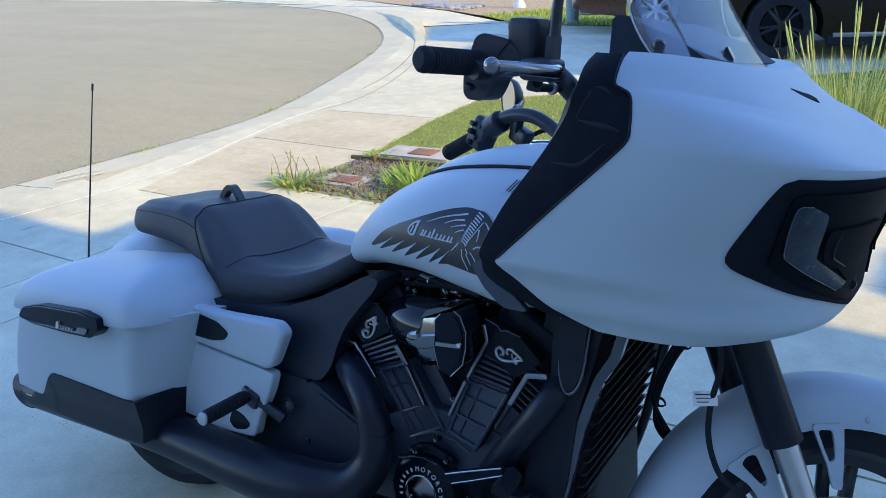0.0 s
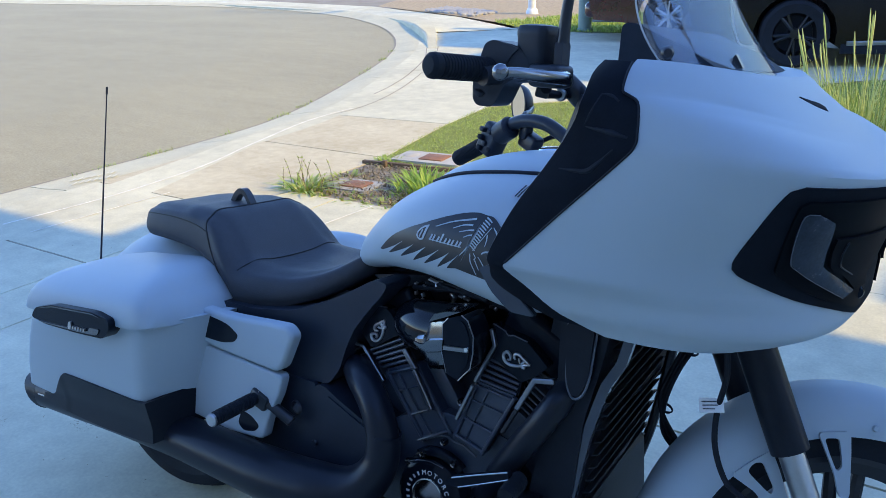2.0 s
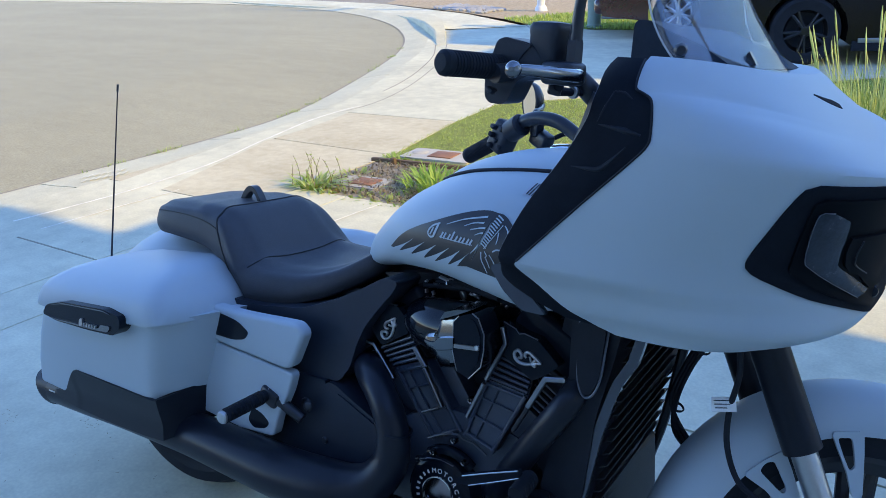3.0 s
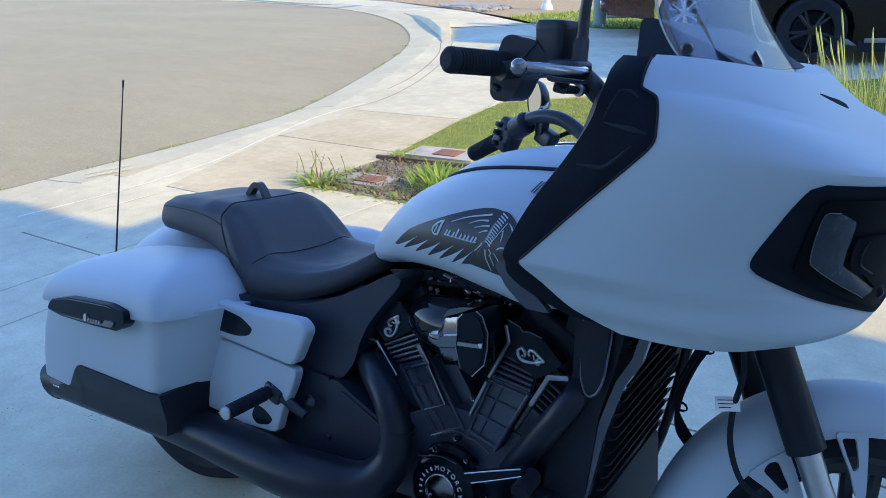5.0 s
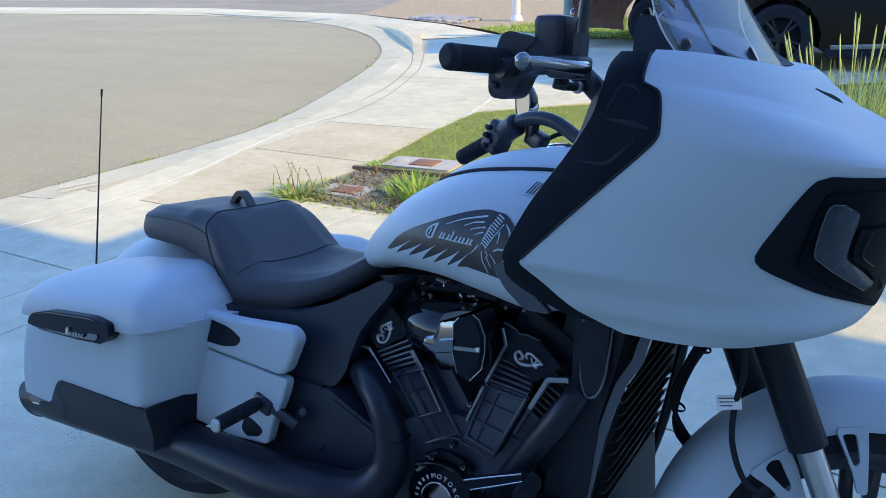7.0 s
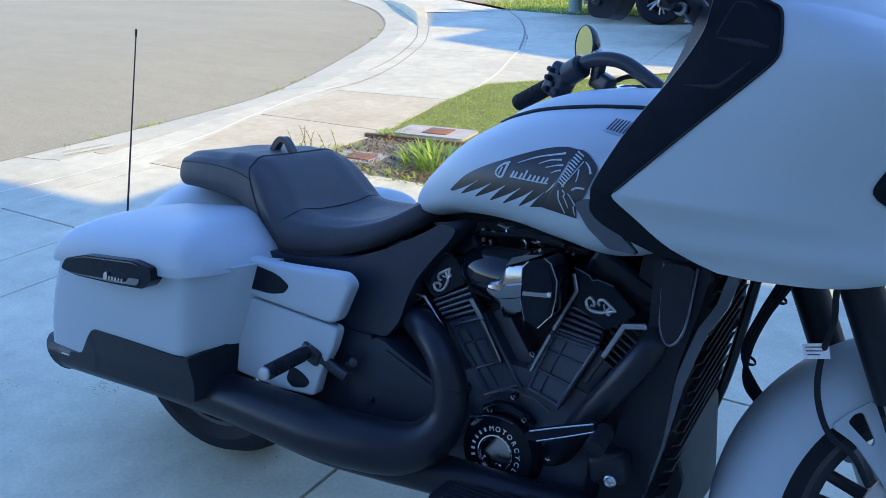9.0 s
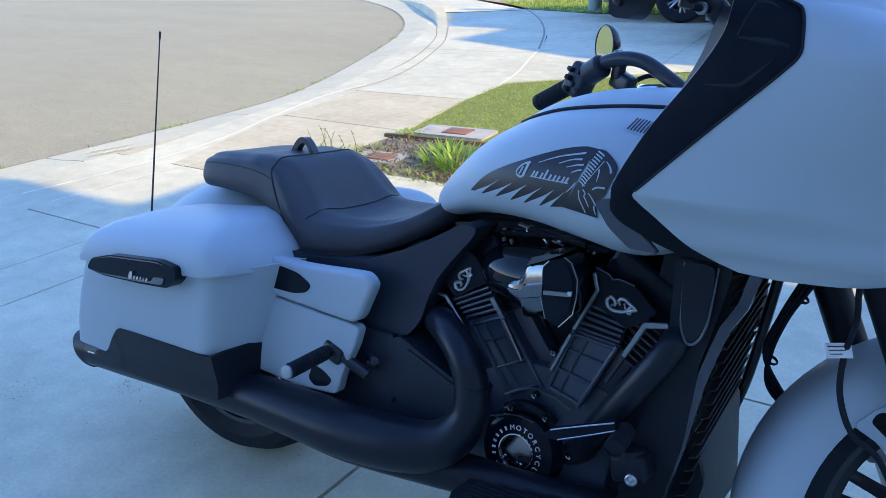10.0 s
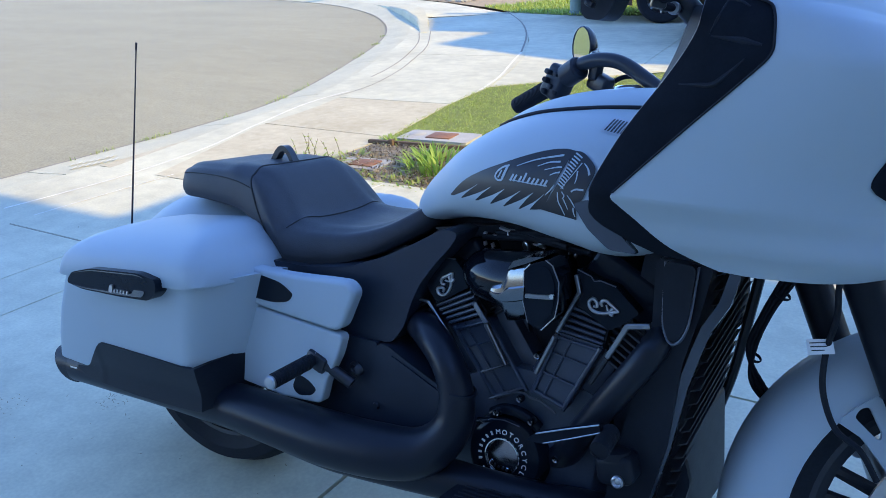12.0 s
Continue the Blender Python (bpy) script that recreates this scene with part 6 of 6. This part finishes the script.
def arc(cx, cz, r, a0, a1, n=10):
    return [(cx + r * math.cos(radians(a0 + (a1 - a0) * k / n)), cz + r * math.sin(radians(a0 + (a1 - a0) * k / n))) for k in range(n + 1)]


def car(label, at, paint, tall, rim_mat, wheel_r=0.34, spokes=5):
    """A parked car, nose to +x, standing on z = 0 with its first axle at x = 0."""
    c = thing("car", label, "car", "parked cars", at=at)
    wb, h = 2.75, 0.95 + tall
    low = [(-0.98, 0.30), (-0.42, 0.24), *arc(0, wheel_r, wheel_r + 0.06, 195, -15), (0.45, 0.20), (wb - 0.45, 0.20), *arc(wb, wheel_r, wheel_r + 0.06, 195, -15), (wb + 0.45, 0.22), (wb + 0.92, 0.30)]
    high = [(wb + 0.98, 0.55), (wb + 0.90, 0.74), (wb + 0.3, 0.88), (wb - 0.4, h), (-0.6, h + 0.02), (-1.02, h - 0.06), (-1.06, 0.62)]
    part("body", prism(low + high, -0.88, 0.88, 0.05, 3), paint, c)
    part("cabin", prism([(-0.95, h - 0.05), (-0.55, h + 0.46), (0.2, h + 0.54), (1.1, h + 0.50), (wb - 0.55, h - 0.02)], -0.70, 0.70, 0.06, 3), CAR_GLASS, c)
    part("roof", prism([(-0.50, h + 0.47), (0.2, h + 0.555), (1.1, h + 0.515), (1.15, h + 0.49), (-0.5, h + 0.44)], -0.68, 0.68, 0.02), paint, c)
    for side in (-1, 1):
        part("sill_trim", box(wb - 1.0, 0.03, 0.045, pose(wb / 2, side * 0.89, 0.27, 0, -1), 0.008), ALLOY, c)
        part("sill", box(wb - 0.9, 0.04, 0.10, pose(wb / 2, side * 0.875, 0.20), 0.01), RUBBER, c)
        part("tail_lamp", box(0.10, 0.30, 0.14, pose(-1.0, side * 0.66, 0.82), 0.03), material("red_tail_lamp", (0.35, 0.02, 0.02), 0.15, coat=0.6) if "red_tail_lamp" not in bpy.data.materials else bpy.data.materials["red_tail_lamp"], c)
    part("rear_bumper", box(0.22, 1.70, 0.20, pose(-0.99, 0, 0.42), 0.06, 3), paint, c)
    part("exhaust_pipe", tube([(-1.02, -0.55, 0.27), (-0.7, -0.55, 0.27)], 0.035, 12, 1), ALLOY, c)
    part("tow_hook", box(0.16, 0.10, 0.06, pose(-0.95, -0.2, 0.28), 0.015), RUBBER, c)
    for x in (0, wb):
        for side in (-1, 1):
            m = Matrix.Translation((x, side * 0.80, wheel_r)) @ Matrix.Rotation(radians(90 * side), 4, "X")
            prof = [(wheel_r - 0.13, -0.10), (wheel_r - 0.04, -0.11), (wheel_r - 0.01, -0.09), (wheel_r, -0.05), (wheel_r, 0.05), (wheel_r - 0.01, 0.09), (wheel_r - 0.04, 0.11), (wheel_r - 0.13, 0.10)]
            w = part("wheel", spin(prof, m, 40, closed=True), RUBBER, c)
            part("rim", spin([(wheel_r - 0.125, -0.095), (wheel_r - 0.105, -0.10), (wheel_r - 0.115, -0.07), (wheel_r - 0.16, -0.02), (wheel_r - 0.16, 0.08)], m, 40), rim_mat, w)
            part("hub", spin([(0, -0.075), (0.05, -0.07), (0.06, -0.05), (0.06, 0.05)], m, 20), rim_mat, w)
            part("well", spin([(0, 0.0), (wheel_r - 0.14, 0.0)], m, 30), RUBBER, w)
            for k in range(spokes):
                for d in (-0.16, 0.16):
                    a = 2 * math.pi * k / spokes + 0.4
                    p0 = m @ Vector((0.04 * math.cos(a), 0.04 * math.sin(a), -0.070))
                    p1 = m @ Vector(((wheel_r - 0.115) * math.cos(a + d), (wheel_r - 0.115) * math.sin(a + d), -0.075))
                    part("spoke", tube([p0, p1], [0.020, 0.014], 6, 1), rim_mat, w)
    return c


car("black parked car with dark alloy wheels on the next driveway", pose(-0.60, 8.99, 0, 0, 0, 20), CAR_BLACK, 0.05, material("dark_alloy", (0.055, 0.057, 0.062), 0.3, metal=0.9, vary=0.1, scale=20), 0.345)
car("dark maroon parked car with silver wheels on the next driveway", pose(-2.55, 10.80, 0, 0, 0, 19), CAR_RED, 0.02, ALLOY, 0.33, 6)

# ---------------------------------------------------------------- posts, boxes, edging
POST = material("green_grey_post_paint", (0.20, 0.27, 0.24), 0.6, vary=0.12, scale=6)
post = thing("utility_post", "grey-green painted utility post on the far lawn", "post", at=pose(-3.90, 10.95, 0))
part("shaft", tube([(0, 0, -0.1), (0, 0, 1.4)], 0.10, 24, 1), POST, post)
part("collar", spin([(0.10, 0.0), (0.115, 0.01), (0.115, 0.04), (0.10, 0.05)], None, 24, closed=True), POST, post)
lamp_post = thing("street_lamp", "white painted lamp post beyond the sidewalk", "street lamp", at=pose(-6.15, 13.5, 0))
part("shaft", tube([(0, 0, -0.1), (0, 0, 5.0)], [0.075, 0.055], 20, 1), material("white_post_paint", (0.74, 0.75, 0.74), 0.5, vary=0.08), lamp_post)
part("base", spin([(0, 0.10), (0.09, 0.10), (0.11, 0.06), (0.12, 0.0), (0.12, -0.05)], None, 20), bpy.data.materials["white_post_paint"], lamp_post)

BOX_C = material("grey_meter_box_concrete", (0.44, 0.43, 0.40), 0.85, vary=0.15, scale=8, bump=0.3, bump_scale=150)
RUST = material("rusty_iron_lid", (0.26, 0.13, 0.075), 0.8, vary=0.35, scale=14, bump=0.4, bump_scale=180)


def meter_box(at, sx, sy, lx, ly, ox, cap):
    b = thing("meter_box", "concrete utility meter box with a rusty iron lid", "meter box", "meter boxes", at=at)
    ring = bmesh.new()
    loft([[(x * sx / 2, y * sy / 2, z) for x, y in rounded([(-1, -1), (1, -1), (1, 1), (-1, 1)], 0.16, 3)] for z in (-0.1, 0.012)], bm=ring)
    bevel(ring, 0.006, 2)
    part("frame", ring, BOX_C, b)
    part("lid", box(lx, ly, 0.012, pose(ox, 0, 0.013), 0.003), RUST, b)
    if cap:
        part("round_cap", spin([(0, 0.017), (0.050, 0.017), (0.058, 0.012), (0.058, 0.0)], pose(-sx * 0.34, 0.02, 0), 24), BOX_C, b)
    return b


meter_box(pose(-1.445, 3.235, 0.0, 0, 0, 6), 0.50, 0.26, 0.17, 0.15, 0.02, True)
meter_box(pose(-1.505, 2.49, -0.004, 0, 0, 5), 0.31, 0.22, 0.16, 0.13, 0.02, False)
WOOD = material("dark_weathered_timber", (0.15, 0.10, 0.06), 0.85, vary=0.4, scale=8, bump=0.4, bump_scale=60, stretch=(0.3, 4, 4))
edging = thing("timber_edging", "dark weathered timber edging board in the planting bed", "edging board", at=pose(-1.40, 2.995, 0.0, 0, 0, 7))
part("board", box(0.80, 0.030, 0.05, pose(0, 0, -0.002), 0.006), WOOD, edging)
part("stake", box(0.03, 0.03, 0.07, pose(-0.22, -0.03, 0.005), 0.004), WOOD, edging)

far_lawn = part("far_lawn", flat([(-6.05, 11.88), (-5.0, 11.02), (-3.9, 10.75), (-1.9, 11.0), (1.5, 15.5), (-4.6, 14.2)], 0.006), TURF)
tagged(far_lawn, "small clipped lawn beyond the next driveway", "lawn", kind="structure")
BARK = material("tan_bark_mulch", (0.42, 0.33, 0.20), 0.95, vary=0.45, scale=12, bump=0.8, bump_scale=60)
bark = part("bark_bed", flat([(-7.2, 12.68), (-6.05, 11.88), (-4.6, 14.2), (1.5, 15.5), (2, 22), (-14, 22), (-10.6, 14.5)], 0.003), BARK)
tagged(bark, "tan bark mulch bed behind the far sidewalk", "planting bed", kind="structure")

# ---------------------------------------------------------------- plants
def leaf_mat(name, a, b):
    m = bpy.data.materials.new(name)
    m.use_nodes = True
    n, k = m.node_tree.nodes, m.node_tree.links
    p = n["Principled BSDF"]
    geo, ramp = n.new("ShaderNodeNewGeometry"), n.new("ShaderNodeValToRGB")
    ramp.color_ramp.elements[0].color, ramp.color_ramp.elements[1].color = (*a, 1), (*b, 1)
    k.new(geo.outputs["Random Per Island"], ramp.inputs["Fac"])
    k.new(ramp.outputs["Color"], p.inputs["Base Color"])
    p.inputs["Roughness"].default_value = 0.55
    tr, mx = n.new("ShaderNodeBsdfTranslucent"), n.new("ShaderNodeMixShader")
    mx.inputs[0].default_value = 0.35
    k.new(ramp.outputs["Color"], tr.inputs["Color"])
    k.new(p.outputs["BSDF"], mx.inputs[1])
    k.new(tr.outputs["BSDF"], mx.inputs[2])
    k.new(mx.outputs["Shader"], n["Material Output"].inputs["Surface"])
    return m


GRASS = leaf_mat("lawn_blades", (0.25, 0.36, 0.05), (0.57, 0.64, 0.17))
STRAP = leaf_mat("strap_leaves", (0.12, 0.26, 0.03), (0.42, 0.56, 0.11))
REED = leaf_mat("reed_leaves", (0.18, 0.29, 0.06), (0.64, 0.70, 0.30))
WEED = leaf_mat("weed_leaves", (0.24, 0.37, 0.07), (0.50, 0.56, 0.18))
DRY = leaf_mat("dry_litter", (0.08, 0.06, 0.04), (0.50, 0.42, 0.28))


def blades(name, spots, mat, seg=3):
    """One mesh of bent blades: rows of x, y, z, heading, lean, length, width."""
    verts, faces = [], []
    for x, y, z, head, lean, length, width in spots:
        dx, dy = math.cos(head), math.sin(head)
        px, py = -dy * width / 2, dx * width / 2
        base = len(verts)
        for k in range(seg):
            t = k / seg
            out = length * (lean * t * t)
            up = length * (t - 0.45 * lean * t * t)
            w = 1 - 0.55 * t
            verts += [(x + dx * out + px * w, y + dy * out + py * w, z + up), (x + dx * out - px * w, y + dy * out - py * w, z + up)]
            if k:
                a = base + 2 * k - 2
                faces.append((a, a + 1, a + 3, a + 2))
        verts.append((x + dx * length * lean, y + dy * length * lean, z + length * (1 - 0.45 * lean)))
        a = base + 2 * seg - 2
        faces.append((a, a + 1, len(verts) - 1))
    me = bpy.data.meshes.new(name)
    me.from_pydata(verts, [], faces)
    me.materials.append(mat)
    return new(name, me)


def inside(p, poly):
    hit = False
    for (x0, y0), (x1, y1) in zip(poly, poly[1:] + poly[:1]):
        if (y0 > p[1]) != (y1 > p[1]) and p[0] < (x1 - x0) * (p[1] - y0) / (y1 - y0) + x0:
            hit = not hit
    return hit


rng = random.Random(7)
lawn_poly = [(-1.76, 3.02), (2.2, 3.02), (2.6, 9.7), (-2.10, 5.02), (-2.01, 4.24)]
spots = []
while len(spots) < 80000:
    x, y = rng.uniform(-2.1, 2.4), rng.uniform(3.0, 9.0)
    if not inside((x, y), lawn_poly) or (-1.72 < x < -1.17 and 3.09 < y < 3.38):
        continue
    if y > 5.6 and rng.random() < 0.45:
        continue
    spots.append((x, y, -0.015, rng.uniform(0, 6.28), rng.uniform(0.3, 1.1), rng.uniform(0.020, 0.042), rng.uniform(0.004, 0.008)))
tagged(blades("grass", spots, GRASS, 2), "dense short green grass of the front lawn", "grass", kind="stuff")
spots = []
far_poly = [(-6.05, 11.88), (-5.0, 11.02), (-3.9, 10.75), (-1.9, 11.0), (0.0, 13.3), (-4.6, 14.2)]
while len(spots) < 9000:
    x, y = rng.uniform(-6, 0), rng.uniform(10.7, 14.2)
    if inside((x, y), far_poly):
        spots.append((x, y, 0.0, rng.uniform(0, 6.28), rng.uniform(0.1, 0.8), rng.uniform(0.05, 0.09), 0.016))
tagged(blades("grass", spots, GRASS, 2), "short green grass of the far lawn", "grass", kind="stuff")


def clump(name, label, at, count, length, spread, mat, width, category="plant", lean=(0.3, 1.0), disc=0.06, shortest=0.6):
    spots = []
    for k in range(count):
        a, r = rng.uniform(0, 6.283), disc * math.sqrt(rng.random())
        spots.append((r * math.cos(a), r * math.sin(a), -0.01, a + rng.uniform(-0.5, 0.5), rng.uniform(*lean) * spread, length * rng.uniform(shortest, 1.1), width * rng.uniform(0.7, 1.2)))
    root = thing(name, label, category, at=at)
    b = blades("leaves", spots, mat, 5)
    b.parent = root
    return root


clump("strap_leaf_plant", "green strap-leaved clump in the planting bed", pose(-1.03, 2.58, -0.02), 190, 0.165, 1.0, STRAP, 0.017, disc=0.20)
clump("strap_leaf_plant", "smaller green strap-leaved clump by the edging board", pose(-1.22, 2.80, -0.02), 50, 0.13, 1.0, STRAP, 0.012, disc=0.09)
tall = clump("tall_ornamental_grass", "tall yellow-green ornamental grass with pale seed heads", pose(0.80, 5.55, -0.02), 560, 0.56, 0.75, REED, 0.0075, "ornamental grass", (0.05, 1.1), 0.58, 0.35)
for k in range(26):
    a, r, h = rng.uniform(0, 6.28), 0.42 * math.sqrt(rng.random()), rng.uniform(0.42, 0.80)
    x, y = r * math.cos(a), r * math.sin(a)
    part("seed_stalk", tube([(x, y, 0), (x + 0.04 * math.cos(a), y + 0.04 * math.sin(a), h * 0.6), (x + 0.10 * math.cos(a), y + 0.10 * math.sin(a), h), (x + 0.12 * math.cos(a), y + 0.12 * math.sin(a), h + 0.09)], [0.0035, 0.003, 0.0075, 0.0015], 6, 3), REED, tall)
for cx, cy, n, ln in ((-1.72, 2.30, 90, 0.14), (-1.60, 2.29, 60, 0.07), (-1.66, 2.60, 36, 0.08), (-1.42, 2.27, 60, 0.06), (-1.25, 2.27, 60, 0.06), (-1.10, 2.28, 70, 0.065), (-0.95, 2.27, 60, 0.06), (-1.70, 3.06, 80, 0.07), (-1.62, 3.02, 70, 0.06)):
    clump("weed", "low ragged green weed at the bed's edge", pose(cx, cy, -0.015), n, ln, 1.0, WEED, 0.019, "weed", (0.4, 1.5), 0.10)
# thin dry flower stalks
stalks = thing("dry_weed", "thin dry weed stalks at the corner of the bed", "weed", at=pose(-1.78, 2.28, 0))
for k in range(12):
    a, h = rng.uniform(0, 6.28), rng.uniform(0.09, 0.19)
    x, y = rng.uniform(-0.08, 0.22), rng.uniform(-0.05, 0.12)
    part("stalk", tube([(x, y, -0.02), (x + 0.02 * math.cos(a), y + 0.02 * math.sin(a), h * 0.6), (x + 0.05 * math.cos(a), y + 0.05 * math.sin(a), h)], [0.0022, 0.0016, 0.001], 5, 3), DRY, stalks)
    for j in range(3):
        t = 0.5 + 0.2 * j
        part("leaflet", box(0.016, 0.008, 0.002, pose(x + 0.04 * math.cos(a) * t, y + 0.04 * math.sin(a) * t, h * t, rng.uniform(-50, 50), rng.uniform(-50, 50), rng.uniform(0, 360)), 0, 1), WEED, stalks)
# litter in the bed, tufts along the gutter, debris on the drive
litter = []
for k in range(2400):
    x, y = rng.uniform(-1.72, -0.70), rng.uniform(2.26, 2.96)
    litter.append((x, y, -0.015 + 0.02 * rng.random(), rng.uniform(0, 6.28), rng.uniform(0.9, 1.5), rng.uniform(0.02, 0.05), 0.010))
tagged(blades("leaf_litter", litter, DRY, 2), "dry brown leaf litter in the planting bed", "leaf litter", kind="stuff")
tufts = []
for p in CURB[8:70]:
    if rng.random() < 0.38:
        for k in range(rng.randint(4, 26)):
            tufts.append((p.x + rng.uniform(-0.03, 0.03), p.y + rng.uniform(-0.08, 0.08), -0.045, rng.uniform(0, 6.28), rng.uniform(0.4, 1.2), rng.uniform(0.02, 0.06), 0.007))
tagged(blades("gutter_weeds", tufts, WEED, 2), "sparse weed tufts along the gutter joint", "weeds", kind="stuff")
crumbs = []
for cx, cy, n, r in ((-0.79, -0.18, 46, 0.07), (-0.52, 0.0, 40, 0.05), (-0.9, -0.5, 14, 0.4), (-0.3, 0.05, 26, 0.25), (-1.9, 1.1, 12, 0.2), (0.2, -0.2, 14, 0.3), (-0.6, -0.35, 16, 0.4)):
    for k in range(n):
        a, d = rng.uniform(0, 6.28), r * math.sqrt(rng.random())
        crumbs.append((cx + d * math.cos(a), cy + d * math.sin(a), 0.001, rng.uniform(0, 6.28), 1.6, rng.uniform(0.002, 0.007), 0.003))
tagged(blades("debris", crumbs, DRY, 1), "small brown leaf crumbs scattered on the driveway", "debris", kind="stuff")
STONE = material("grey_river_stone", (0.40, 0.39, 0.37), 0.8, vary=0.3, scale=20)
pebbles = bmesh.new()
for k in range(260):
    x = rng.uniform(-8.6, -6.9)
    y = 12.75 + (-(x + 7.2)) * 0.5 + rng.uniform(0.05, 0.9)
    bmesh.ops.create_icosphere(pebbles, subdivisions=1, radius=rng.uniform(0.04, 0.08), matrix=Matrix.Translation((x, y, 0.02)) @ Matrix.Diagonal((1, 1, 0.6, 1)))
tagged(part("river_stones", pebbles, STONE), "bed of grey river stones behind the far sidewalk", "stones", kind="stuff")

# unseen house-shaped block added behind the camera to hold back low sky light
sky_block = thing("house", "house-shaped block added out of view to hold back the low sky", "house")
part("wall", box(16, 6, 5.2, pose(4.5, -8.6, 2.6), 0.02), material("cream_stucco", (0.62, 0.59, 0.54), 0.9, vary=0.1, scale=2, bump=0.3, bump_scale=140), sky_block)
bm = loft([[(-4.0, -5.1, 5.2), (13.0, -5.1, 5.2), (13.0, -12.1, 5.2), (-4.0, -12.1, 5.2)], [(-1.0, -8.5, 6.6), (10.0, -8.5, 6.6), (10.0, -8.7, 6.6), (-1.0, -8.7, 6.6)]])
part("roof", bm, ROOF, sky_block, smooth=0)
